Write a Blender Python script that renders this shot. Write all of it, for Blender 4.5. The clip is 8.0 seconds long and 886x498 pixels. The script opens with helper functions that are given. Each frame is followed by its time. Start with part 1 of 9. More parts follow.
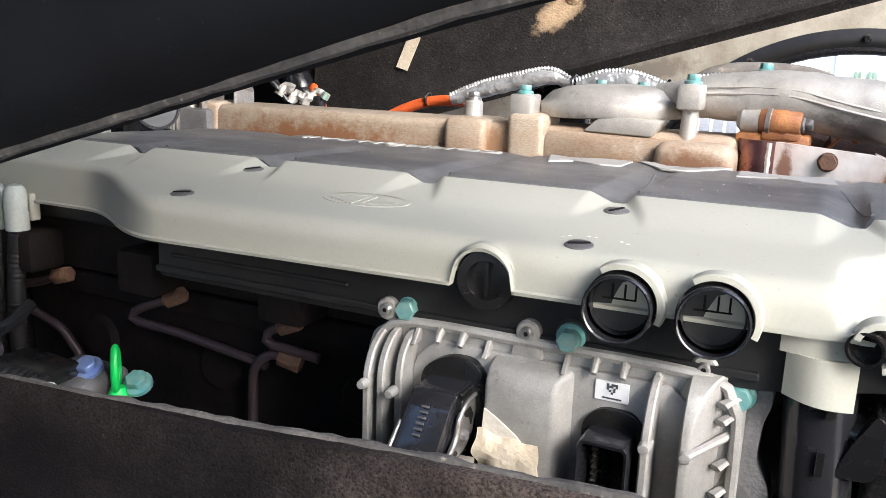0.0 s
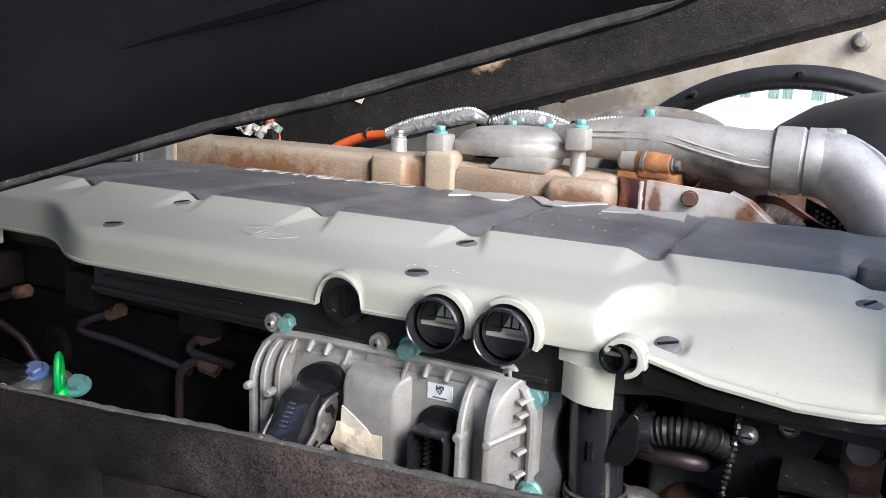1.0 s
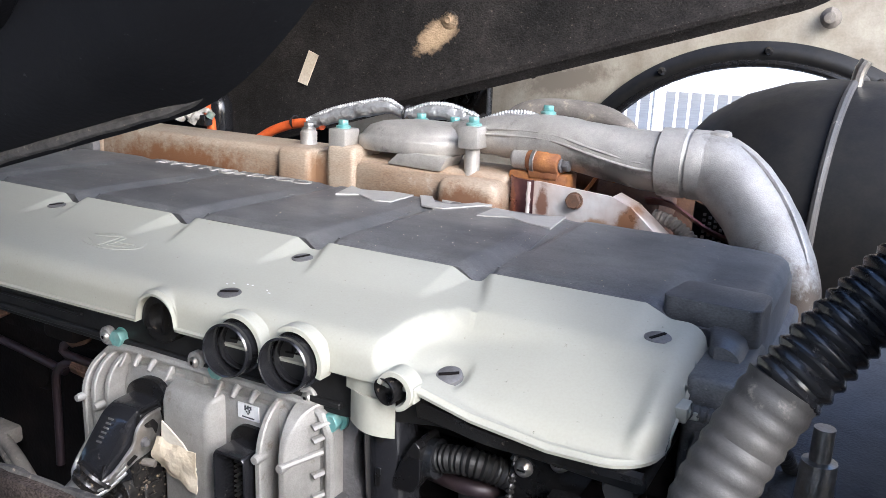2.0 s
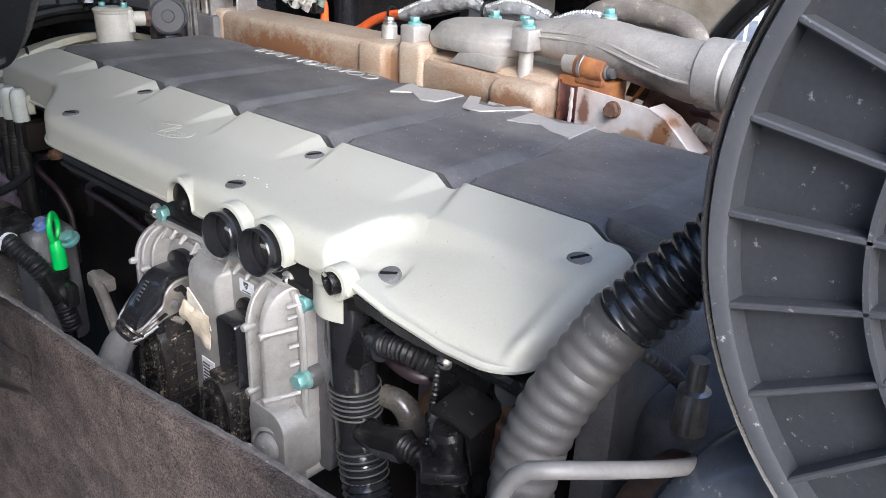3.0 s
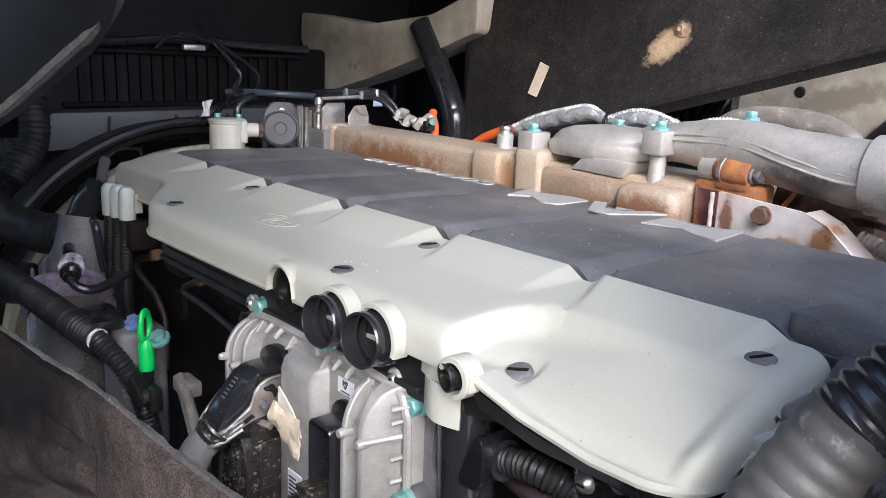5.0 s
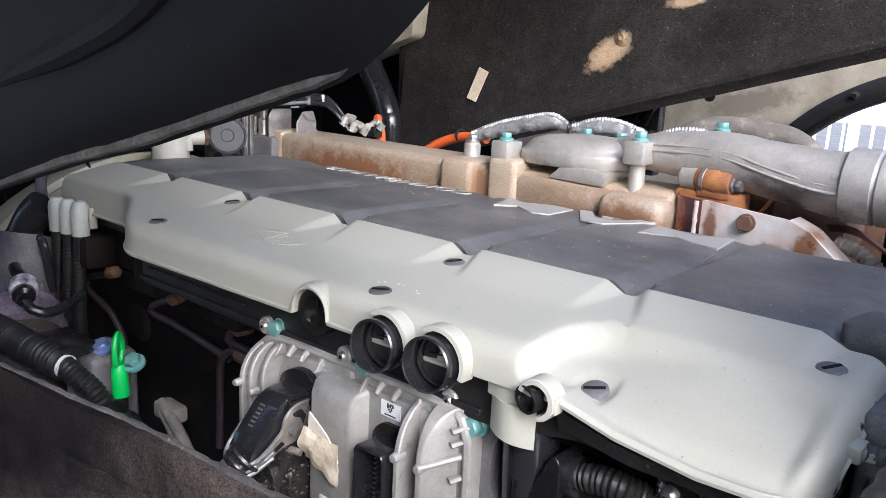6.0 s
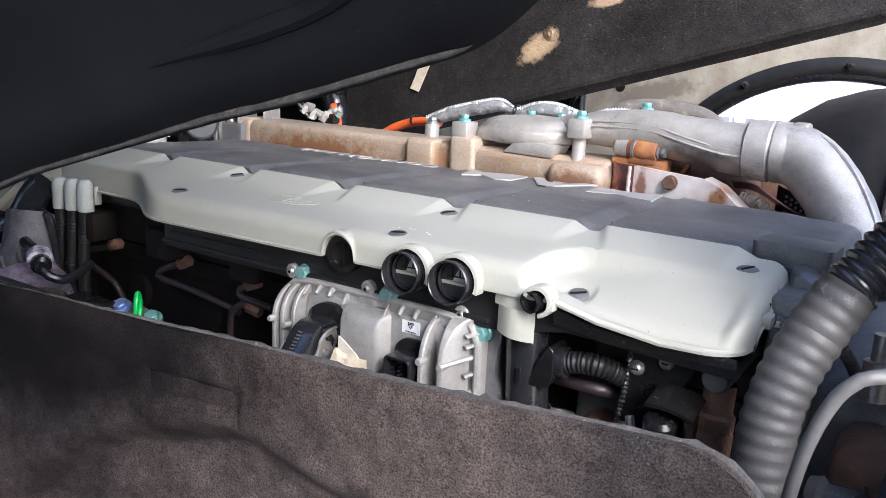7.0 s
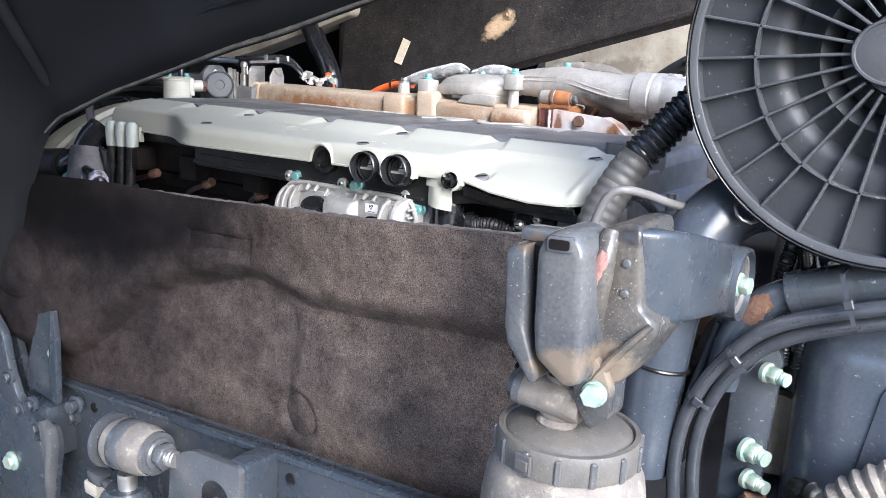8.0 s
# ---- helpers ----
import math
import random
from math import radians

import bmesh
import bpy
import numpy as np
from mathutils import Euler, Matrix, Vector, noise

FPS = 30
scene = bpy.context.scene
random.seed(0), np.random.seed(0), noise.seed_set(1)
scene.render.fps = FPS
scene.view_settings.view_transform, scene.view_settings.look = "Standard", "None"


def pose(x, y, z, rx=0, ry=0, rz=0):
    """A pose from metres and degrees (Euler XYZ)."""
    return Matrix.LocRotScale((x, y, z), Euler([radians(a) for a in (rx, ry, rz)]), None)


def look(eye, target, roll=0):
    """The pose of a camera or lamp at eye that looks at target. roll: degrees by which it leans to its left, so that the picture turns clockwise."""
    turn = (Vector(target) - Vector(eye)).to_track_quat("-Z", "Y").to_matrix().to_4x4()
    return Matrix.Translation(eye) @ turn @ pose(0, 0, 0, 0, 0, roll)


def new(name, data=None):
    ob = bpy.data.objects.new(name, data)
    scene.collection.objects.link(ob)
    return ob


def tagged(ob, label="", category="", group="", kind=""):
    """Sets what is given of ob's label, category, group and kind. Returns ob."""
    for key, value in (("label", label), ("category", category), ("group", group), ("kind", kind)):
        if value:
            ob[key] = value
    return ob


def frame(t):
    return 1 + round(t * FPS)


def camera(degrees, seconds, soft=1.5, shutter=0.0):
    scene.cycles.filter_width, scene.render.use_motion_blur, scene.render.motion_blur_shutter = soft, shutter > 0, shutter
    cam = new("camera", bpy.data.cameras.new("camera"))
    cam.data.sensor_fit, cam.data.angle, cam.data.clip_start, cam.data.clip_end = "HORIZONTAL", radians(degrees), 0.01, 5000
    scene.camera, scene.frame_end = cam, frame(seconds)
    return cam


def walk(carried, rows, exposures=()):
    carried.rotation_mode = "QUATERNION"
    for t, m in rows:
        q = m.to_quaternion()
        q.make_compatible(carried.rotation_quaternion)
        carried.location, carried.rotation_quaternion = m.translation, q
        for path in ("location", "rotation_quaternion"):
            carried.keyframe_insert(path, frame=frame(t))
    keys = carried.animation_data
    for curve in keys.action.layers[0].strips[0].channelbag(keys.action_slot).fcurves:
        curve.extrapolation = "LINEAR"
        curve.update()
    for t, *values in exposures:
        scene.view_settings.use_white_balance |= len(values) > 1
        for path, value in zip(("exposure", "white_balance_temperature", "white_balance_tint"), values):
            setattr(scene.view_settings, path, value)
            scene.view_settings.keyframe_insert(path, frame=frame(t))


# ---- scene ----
cam = camera(57.2, 8.0, soft=0.5)
PATH = [
    (0, (0.1502, -0.5723, 1.4372), (-0.7018, 1.1840, 1.0020), 2.10),
    (0.5, (0.2081, -0.5680, 1.4576), (-0.6508, 1.1938, 1.0595), 2.50),
    (1, (0.2904, -0.6228, 1.4740), (-0.5796, 1.1332, 1.0748), 2.50),
    (1.5, (0.3474, -0.6235, 1.4764), (-0.5416, 1.1177, 1.0541), 2.60),
    (1.7, (0.3767, -0.5848, 1.4917), (-0.5210, 1.1461, 1.0464), 2.50),
    (2.8, (0.5630, -0.4979, 1.5791), (-0.5758, 0.9627, 0.8244), 2.30),
    (3, (0.5853, -0.4731, 1.5693), (-0.6450, 0.8843, 0.7670), 2.09),
    (3.5, (0.5780, -0.4390, 1.5243), (-0.8491, 0.8176, 0.9042), 1.46),
    (4, (0.5583, -0.4297, 1.5002), (-0.9130, 0.8226, 0.9831), 1.95),
    (4.5, (0.5473, -0.4266, 1.4951), (-0.9448, 0.8193, 1.0247), 2.14),
    (4.7, (0.5395, -0.4285, 1.4945), (-0.9545, 0.8165, 1.0290), 2.14),
    (5.8, (0.437, -0.512, 1.513), (-0.86, 0.94, 1.053), 3.1),
    (6, (0.4282, -0.5254, 1.5091), (-0.8323, 0.9579, 1.0498), 2.98),
    (6.5, (0.4196, -0.5873, 1.4989), (-0.6878, 1.0156, 1.0468), 2.99),
    (7, (0.4604, -0.7037, 1.4960), (-0.6156, 0.9205, 1.0442), 2.89),
    (7.5, (0.5734, -0.8208, 1.4705), (-0.4805, 0.8171, 1.0159), 2.79),
    (8, (0.7123, -0.9352, 1.4522), (-0.3811, 0.6756, 0.9941), 2.89),
]
walk(cam, [(t, look(eye, target, roll)) for t, eye, target, roll in PATH], [(0.0, 1.58, 5380, 9), (0.6, 1.37, 5250, 9), (1.7, 1.30, 5150, 10), (3.0, 1.33, 5150, 11), (4.5, 1.30, 5170, 12), (5.9, 1.24, 5150, 12), (6.9, 1.37, 5120, 12), (8.0, 1.80, 5040, 10)])

# ---- world and light ----
SUN_DIR = Vector((0.60, -0.41, 0.46)).normalized()   # towards the sun
world = bpy.data.worlds.new("sky")
scene.world = world
world.use_nodes = True
wn = world.node_tree
sky = wn.nodes.new("ShaderNodeTexSky")
sky.sky_type, sky.sun_disc = "NISHITA", False
sky.dust_density, sky.ozone_density = 5.0, 0.6
sky.sun_elevation = math.asin(SUN_DIR.z)
sky.sun_rotation = math.atan2(SUN_DIR.x, SUN_DIR.y)
wn.links.new(sky.outputs[0], wn.nodes["Background"].inputs[0])
wn.nodes["Background"].inputs[1].default_value = 0.23
sun_data = bpy.data.lights.new("sun", "SUN")
sun_data.energy, sun_data.angle, sun_data.color = 0.39, radians(4.0), (1.0, 0.95, 0.87)
sun = new("sun", sun_data)
sun.matrix_world = look((3, -3, 5), Vector((3, -3, 5)) - SUN_DIR)

# ---- materials ----


def mat(name, base, rough=0.5, metal=0.0, tone=None, amount=0.35, scale=18.0, bump=0.15, grain=350.0, stretch=(1, 1, 1),
        dust=None, dust_amount=0.0, dust_scale=60.0, spec=0.5, coat=0.0, rand=0.0, grit=0.1, deep=0.74):
    """A surface with blotches of a second tone, fine grain in gloss and relief, and specks of dust."""
    m = bpy.data.materials.new(name)
    m.use_nodes = True
    nt = m.node_tree
    b = nt.nodes["Principled BSDF"]
    co = nt.nodes.new("ShaderNodeTexCoord")
    mp = nt.nodes.new("ShaderNodeMapping")
    mp.inputs["Scale"].default_value = stretch
    nt.links.new(co.outputs["Object"], mp.inputs["Vector"])
    n1 = nt.nodes.new("ShaderNodeTexNoise")
    n1.inputs["Scale"].default_value, n1.inputs["Detail"].default_value, n1.inputs["Roughness"].default_value = scale, 6, 0.62
    n2 = nt.nodes.new("ShaderNodeTexNoise")
    n2.inputs["Scale"].default_value, n2.inputs["Detail"].default_value = grain, 3
    for n in (n1, n2):
        nt.links.new(mp.outputs[0], n.inputs["Vector"])
    r1 = nt.nodes.new("ShaderNodeValToRGB")
    tone = tone or [c * 0.7 for c in base]
    r1.color_ramp.elements[0].position, r1.color_ramp.elements[1].position = 0.36, 0.66
    r1.color_ramp.elements[0].color = (*[b0 + (t - b0) * min(1, amount * 2) for b0, t in zip(base, tone)], 1)
    r1.color_ramp.elements[1].color = (*base, 1)
    nt.links.new(n1.outputs["Fac"], r1.inputs[0])
    colour = r1.outputs[0]
    fine = nt.nodes.new("ShaderNodeMix")
    fine.data_type, fine.blend_type = "RGBA", "MULTIPLY"
    fine.inputs[0].default_value = min(1.0, amount * 0.7 + grit)
    r2 = nt.nodes.new("ShaderNodeValToRGB")
    r2.color_ramp.elements[0].position, r2.color_ramp.elements[1].position = 0.3, 0.62
    r2.color_ramp.elements[0].color, r2.color_ramp.elements[1].color = (deep, deep * 0.985, deep * 0.97, 1), (1, 1, 1, 1)
    nt.links.new(n2.outputs["Fac"], r2.inputs[0])
    nt.links.new(colour, fine.inputs[6])
    nt.links.new(r2.outputs[0], fine.inputs[7])
    colour = fine.outputs[2]
    if dust:
        n3 = nt.nodes.new("ShaderNodeTexNoise")
        n3.inputs["Scale"].default_value, n3.inputs["Detail"].default_value, n3.inputs["Roughness"].default_value = dust_scale, 8, 0.7
        nt.links.new(co.outputs["Object"], n3.inputs["Vector"])
        r3 = nt.nodes.new("ShaderNodeValToRGB")
        r3.color_ramp.elements[0].position, r3.color_ramp.elements[1].position = 0.62 - 0.25 * dust_amount, 0.74 - 0.2 * dust_amount
        mix = nt.nodes.new("ShaderNodeMix")
        mix.data_type = "RGBA"
        nt.links.new(n3.outputs["Fac"], r3.inputs[0])
        nt.links.new(r3.outputs[0], mix.inputs[0])
        nt.links.new(colour, mix.inputs[6])
        mix.inputs[7].default_value = (*dust, 1)
        colour = mix.outputs[2]
    if rand:
        info = nt.nodes.new("ShaderNodeObjectInfo")
        hsv = nt.nodes.new("ShaderNodeHueSaturation")
        mr = nt.nodes.new("ShaderNodeMapRange")
        mr.inputs[3].default_value, mr.inputs[4].default_value = 1 - rand, 1 + rand
        nt.links.new(info.outputs["Random"], mr.inputs[0])
        nt.links.new(mr.outputs[0], hsv.inputs["Value"])
        nt.links.new(colour, hsv.inputs["Color"])
        colour = hsv.outputs[0]
    nt.links.new(colour, b.inputs["Base Color"])
    rr = nt.nodes.new("ShaderNodeMapRange")
    rr.inputs[3].default_value, rr.inputs[4].default_value = max(0.05, rough - 0.13), min(1, rough + 0.13)
    nt.links.new(n1.outputs["Fac"], rr.inputs[0])
    nt.links.new(rr.outputs[0], b.inputs["Roughness"])
    b.inputs["Metallic"].default_value = metal
    b.inputs["Specular IOR Level"].default_value = spec
    b.inputs["Coat Weight"].default_value = coat
    if bump:
        bp = nt.nodes.new("ShaderNodeBump")
        bp.inputs["Strength"].default_value, bp.inputs["Distance"].default_value = bump, 0.002
        nt.links.new(n2.outputs["Fac"], bp.inputs["Height"])
        nt.links.new(bp.outputs[0], b.inputs["Normal"])
    return m


M_WHITE = mat("pale_plastic", (0.374, 0.369, 0.315), 0.58, tone=(0.342, 0.334, 0.279), amount=0.4, scale=6, bump=0.010, grain=600, dust=(0.11, 0.095, 0.07), dust_amount=-0.10, dust_scale=200, grit=-0.10, spec=0.20)
M_COVER = mat("dusty_dark_plastic", (0.074, 0.075, 0.082), 0.40, tone=(0.150, 0.147, 0.145), amount=0.5, scale=9, bump=0.12, grain=900, stretch=(0.55, 1.0, 1), dust=(0.36, 0.34, 0.31), dust_amount=-0.05, dust_scale=260, grit=0.35, deep=0.5)
M_ALU = mat("cast_aluminium", (0.39, 0.378, 0.355), 0.58, 0.35, tone=(0.31, 0.295, 0.272), amount=0.45, scale=18, bump=0.14, grain=900, dust=(0.20, 0.17, 0.13), dust_amount=0.06, dust_scale=70, grit=0.15)
M_ALU2 = mat("bright_cast_aluminium", (0.50, 0.475, 0.435), 0.50, 0.45, tone=(0.41, 0.385, 0.345), amount=0.45, scale=14, bump=0.22, grain=900, dust=(0.20, 0.19, 0.175), dust_amount=0.10, dust_scale=30, grit=0.15, deep=0.68)
M_TAN = mat("heat_tanned_iron", (0.46, 0.38, 0.29), 0.62, 0.15, tone=(0.34, 0.235, 0.155), amount=0.5, scale=11, bump=0.25, grain=450, stretch=(0.6, 1, 1.6), dust=(0.48, 0.42, 0.34), dust_amount=0.14, dust_scale=40, grit=0.2, deep=0.55)
M_FELT = mat("brown_felt", (0.118, 0.092, 0.077), 0.96, tone=(0.045, 0.039, 0.037), amount=0.5, scale=5.5, bump=0.4, grain=700, dust=(0.24, 0.20, 0.17), dust_amount=0.06, dust_scale=620, spec=0.06, grit=0.6, deep=0.28)
M_FELT2 = mat("black_felt", (0.034, 0.030, 0.028), 0.93, tone=(0.016, 0.0145, 0.014), amount=0.5, scale=7, bump=0.9, grain=330, dust=(0.165, 0.140, 0.115), dust_amount=0.03, dust_scale=200, spec=0.15, grit=0.5, deep=0.40)


def stain_or_shade(m, at, size, lean, colour):
    """A ragged patch of colour at a place on the surface m, for stains and for painted shade."""
    nt = m.node_tree
    b = nt.nodes["Principled BSDF"]
    co = nt.nodes.new("ShaderNodeTexCoord")
    mp = nt.nodes.new("ShaderNodeMapping")
    mp.vector_type = "TEXTURE"
    mp.inputs["Location"].default_value = at
    mp.inputs["Rotation"].default_value = (0, lean, 0)
    mp.inputs["Scale"].default_value = size
    nt.links.new(co.outputs["Object"], mp.inputs["Vector"])
    ln = nt.nodes.new("ShaderNodeVectorMath")
    ln.operation = "LENGTH"
    nt.links.new(mp.outputs[0], ln.inputs[0])
    nz = nt.nodes.new("ShaderNodeTexNoise")
    nz.inputs["Scale"].default_value, nz.inputs["Detail"].default_value, nz.inputs["Roughness"].default_value = 45, 8, 0.75
    nt.links.new(co.outputs["Object"], nz.inputs["Vector"])
    ad = nt.nodes.new("ShaderNodeMath")
    ad.operation = "MULTIPLY_ADD"
    nt.links.new(nz.outputs["Fac"], ad.inputs[0])
    ad.inputs[1].default_value = 1.5
    nt.links.new(ln.outputs["Value"], ad.inputs[2])
    rp = nt.nodes.new("ShaderNodeValToRGB")
    rp.color_ramp.elements[0].position, rp.color_ramp.elements[1].position = 0.62, 0.80
    rp.color_ramp.elements[0].color, rp.color_ramp.elements[1].color = (1, 1, 1, 1), (0, 0, 0, 1)
    half = nt.nodes.new("ShaderNodeMath")
    half.operation = "MULTIPLY"
    half.inputs[1].default_value = 0.5
    nt.links.new(ad.outputs[0], half.inputs[0])
    nt.links.new(half.outputs[0], rp.inputs[0])
    mix = nt.nodes.new("ShaderNodeMix")
    mix.data_type = "RGBA"
    old = b.inputs["Base Color"].links[0].from_socket
    nt.links.new(rp.outputs[0], mix.inputs[0])
    nt.links.new(old, mix.inputs[6])
    mix.inputs[7].default_value = (*colour, 1)
    nt.links.new(mix.outputs[2], b.inputs["Base Color"])


stain_or_shade(M_TAN, (-0.46, 0.288, 1.325), (0.22, 0.10, 0.060), 0.0, (0.235, 0.112, 0.050))
stain_or_shade(M_TAN, (-0.205, 0.300, 1.33), (0.030, 0.10, 0.070), 0.0, (0.26, 0.155, 0.085))
stain_or_shade(M_TAN, (-0.075, 0.280, 1.315), (0.095, 0.06, 0.052), 0.0, (0.24, 0.15, 0.085))
stain_or_shade(M_TAN, (0.015, 0.265, 1.335), (0.055, 0.07, 0.045), 0.0, (0.20, 0.105, 0.055))
stain_or_shade(M_FELT2, (-0.285, 0.74, 1.532), (0.062, 0.3, 0.030), radians(-38), (0.40, 0.29, 0.18))
stain_or_shade(M_FELT2, (-0.16, 0.74, 1.615), (0.045, 0.3, 0.014), radians(-10), (0.36, 0.26, 0.17))
# shade over the felt's upper left, put into its colour
stain_or_shade(M_FELT, (-0.36, -0.33, 1.235), (0.26, 0.5, 0.085), radians(6), (0.036, 0.031, 0.029))


def shade_patch(m, at, size, dark, ragged=0.5):
    """A patch of ragged outline, darker than the rest: shade put into the colour."""
    nt = m.node_tree
    b = nt.nodes["Principled BSDF"]
    link = b.inputs["Base Color"].links[0]
    colour = link.from_socket
    co = nt.nodes.new("ShaderNodeTexCoord")
    mp = nt.nodes.new("ShaderNodeMapping")
    mp.vector_type = "TEXTURE"
    mp.inputs["Location"].default_value, mp.inputs["Scale"].default_value = at, size
    nt.links.new(co.outputs["Object"], mp.inputs["Vector"])
    ln = nt.nodes.new("ShaderNodeVectorMath")
    ln.operation = "LENGTH"
    nt.links.new(mp.outputs[0], ln.inputs[0])
    n = nt.nodes.new("ShaderNodeTexNoise")
    n.inputs["Scale"].default_value, n.inputs["Detail"].default_value, n.inputs["Roughness"].default_value = 13.0, 7, 0.65
    nt.links.new(co.outputs["Object"], n.inputs["Vector"])
    add = nt.nodes.new("ShaderNodeMath")
    add.operation = "MULTIPLY_ADD"
    add.inputs[1].default_value = ragged * 2
    nt.links.new(n.outputs["Fac"], add.inputs[0])
    nt.links.new(ln.outputs["Value"], add.inputs[2])
    r = nt.nodes.new("ShaderNodeValToRGB")
    r.color_ramp.elements[0].position, r.color_ramp.elements[1].position = 0.62, 1.0
    r.color_ramp.elements[0].color, r.color_ramp.elements[1].color = (*dark, 1), (1, 1, 1, 1)
    half = nt.nodes.new("ShaderNodeMath")
    half.operation = "MULTIPLY"
    half.inputs[1].default_value = 0.62
    nt.links.new(add.outputs[0], half.inputs[0])
    nt.links.new(half.outputs[0], r.inputs[0])
    mix = nt.nodes.new("ShaderNodeMix")
    mix.data_type, mix.blend_type = "RGBA", "MULTIPLY"
    mix.inputs[0].default_value = 1.0
    nt.links.new(colour, mix.inputs[6])
    nt.links.new(r.outputs[0], mix.inputs[7])
    nt.links.new(mix.outputs[2], b.inputs["Base Color"])


def mottle(m, scale, low, high=1.25, rough=0.72):
    """Patchy lightening and darkening between the large blotches and the grain."""
    nt = m.node_tree
    b = nt.nodes["Principled BSDF"]
    colour = b.inputs["Base Color"].links[0].from_socket
    co = nt.nodes.new("ShaderNodeTexCoord")
    n = nt.nodes.new("ShaderNodeTexNoise")
    n.inputs["Scale"].default_value, n.inputs["Detail"].default_value, n.inputs["Roughness"].default_value = scale, 9, rough
    nt.links.new(co.outputs["Object"], n.inputs["Vector"])
    mr = nt.nodes.new("ShaderNodeMapRange")
    mr.inputs[1].default_value, mr.inputs[2].default_value, mr.inputs[3].default_value, mr.inputs[4].default_value = 0.32, 0.68, low, high
    nt.links.new(n.outputs["Fac"], mr.inputs[0])
    mix = nt.nodes.new("ShaderNodeMix")
    mix.data_type, mix.blend_type = "RGBA", "MULTIPLY"
    mix.inputs[0].default_value = 1.0
    nt.links.new(colour, mix.inputs[6])
    nt.links.new(mr.outputs[0], mix.inputs[7])
    nt.links.new(mix.outputs[2], b.inputs["Base Color"])


mottle(M_FELT, 38, 0.55, 1.55, 0.8)
mottle(M_FELT2, 45, 0.6, 1.4, 0.8)
mottle(M_COVER, 30, 0.75, 1.3, 0.75)
mottle(M_ALU, 60, 0.82, 1.12)
mottle(M_ALU2, 34, 0.76, 1.14, 0.8)
# the cab's shade on the felt's top strip and left, painted in
shade_patch(M_FELT, (-0.24, -0.30, 1.25), (0.42, 0.4, 0.095), (0.28, 0.28, 0.30))
shade_patch(M_FELT, (-0.42, -0.32, 1.14), (0.42, 0.6, 0.36), (0.34, 0.34, 0.37))
stain_or_shade(M_ALU2, (0.350, 0.290, 1.285), (0.085, 0.10, 0.075), 0.0, (0.13, 0.098, 0.070))
# pipe's underside: rough dark casting, with its shade put into the colour
stain_or_shade(M_ALU2, (0.185, 0.300, 1.388), (0.075, 0.05, 0.017), radians(14), (0.16, 0.15, 0.135))
M_CAB = mat("cab_liner", (0.010, 0.0105, 0.012), 0.5, spec=0.15, tone=(0.006, 0.006, 0.007), amount=0.5, scale=9, bump=0.08, grain=400, dust=(0.09, 0.09, 0.09), dust_amount=-0.16, dust_scale=260)
M_BLACK = mat("black_plastic", (0.008, 0.008, 0.009), 0.25, spec=0.45, tone=(0.014, 0.013, 0.012), amount=0.5, scale=30, bump=0.05, grain=400, dust=(0.14, 0.115, 0.09), dust_amount=-0.02, dust_scale=150)
M_MUD = mat("muddy_black_plastic", (0.014, 0.013, 0.013), 0.26, tone=(0.030, 0.027, 0.024), amount=0.5, scale=50, bump=0.25, grain=250, dust=(0.38, 0.30, 0.20), dust_amount=0.16, dust_scale=170)
# near-black: the shade of block, slots and recesses is put into the colour
M_DARK = mat("recess_shade_metal", (0.006, 0.0055, 0.006), 0.75, 0.0, spec=0.12, tone=(0.013, 0.010, 0.009), amount=0.5, scale=24, bump=0.3, grain=260)
M_RUBBER = mat("grey_rubber", (0.052, 0.051, 0.052), 0.55, tone=(0.080, 0.076, 0.072), amount=0.5, scale=20, bump=0.1, grain=600, dust=(0.19, 0.175, 0.155), dust_amount=0.1, dust_scale=90)
M_RUBBERB = mat("black_rubber", (0.013, 0.014, 0.016), 0.22, tone=(0.022, 0.022, 0.024), amount=0.4, scale=30, bump=0.03, grain=300, dust=(0.16, 0.15, 0.135), dust_amount=-0.12, dust_scale=140)
M_LINE = mat("blue_black_rubber", (0.031, 0.035, 0.042), 0.20, tone=(0.047, 0.050, 0.057), amount=0.4, scale=30, bump=0.03, grain=300, dust=(0.20, 0.19, 0.17), dust_amount=-0.08, dust_scale=200)
M_RIBBED = mat("air_filter_plastic", (0.066, 0.068, 0.072), 0.38, tone=(0.043, 0.045, 0.049), amount=0.4, scale=14, bump=0.05, grain=400, dust=(0.40, 0.38, 0.35), dust_amount=-0.02, dust_scale=220)
M_FRAME = mat("blue_grey_chassis_paint", (0.030, 0.038, 0.050), 0.26, tone=(0.048, 0.053, 0.060), amount=0.5, scale=16, bump=0.05, grain=300, dust=(0.24, 0.21, 0.17), dust_amount=0.03, dust_scale=160)
M_GREYP = mat("worn_grey_paint", (0.050, 0.055, 0.063), 0.20, 0.0, tone=(0.098, 0.098, 0.097), amount=0.5, scale=10, bump=0.05, grain=320, dust=(0.40, 0.34, 0.27), dust_amount=0.00, dust_scale=260, grit=0.2, deep=0.6)
stain_or_shade(M_GREYP, (0.478, -0.425, 1.243), (0.034, 0.06, 0.022), radians(-20), (0.150, 0.120, 0.088))
stain_or_shade(M_GREYP, (0.447, -0.420, 1.325), (0.016, 0.04, 0.010), 0.0, (0.105, 0.082, 0.060))
M_BOOT = mat("mid_grey_rubber", (0.235, 0.228, 0.217), 0.5, tone=(0.15, 0.144, 0.136), amount=0.5, scale=30, bump=0.15, grain=350)
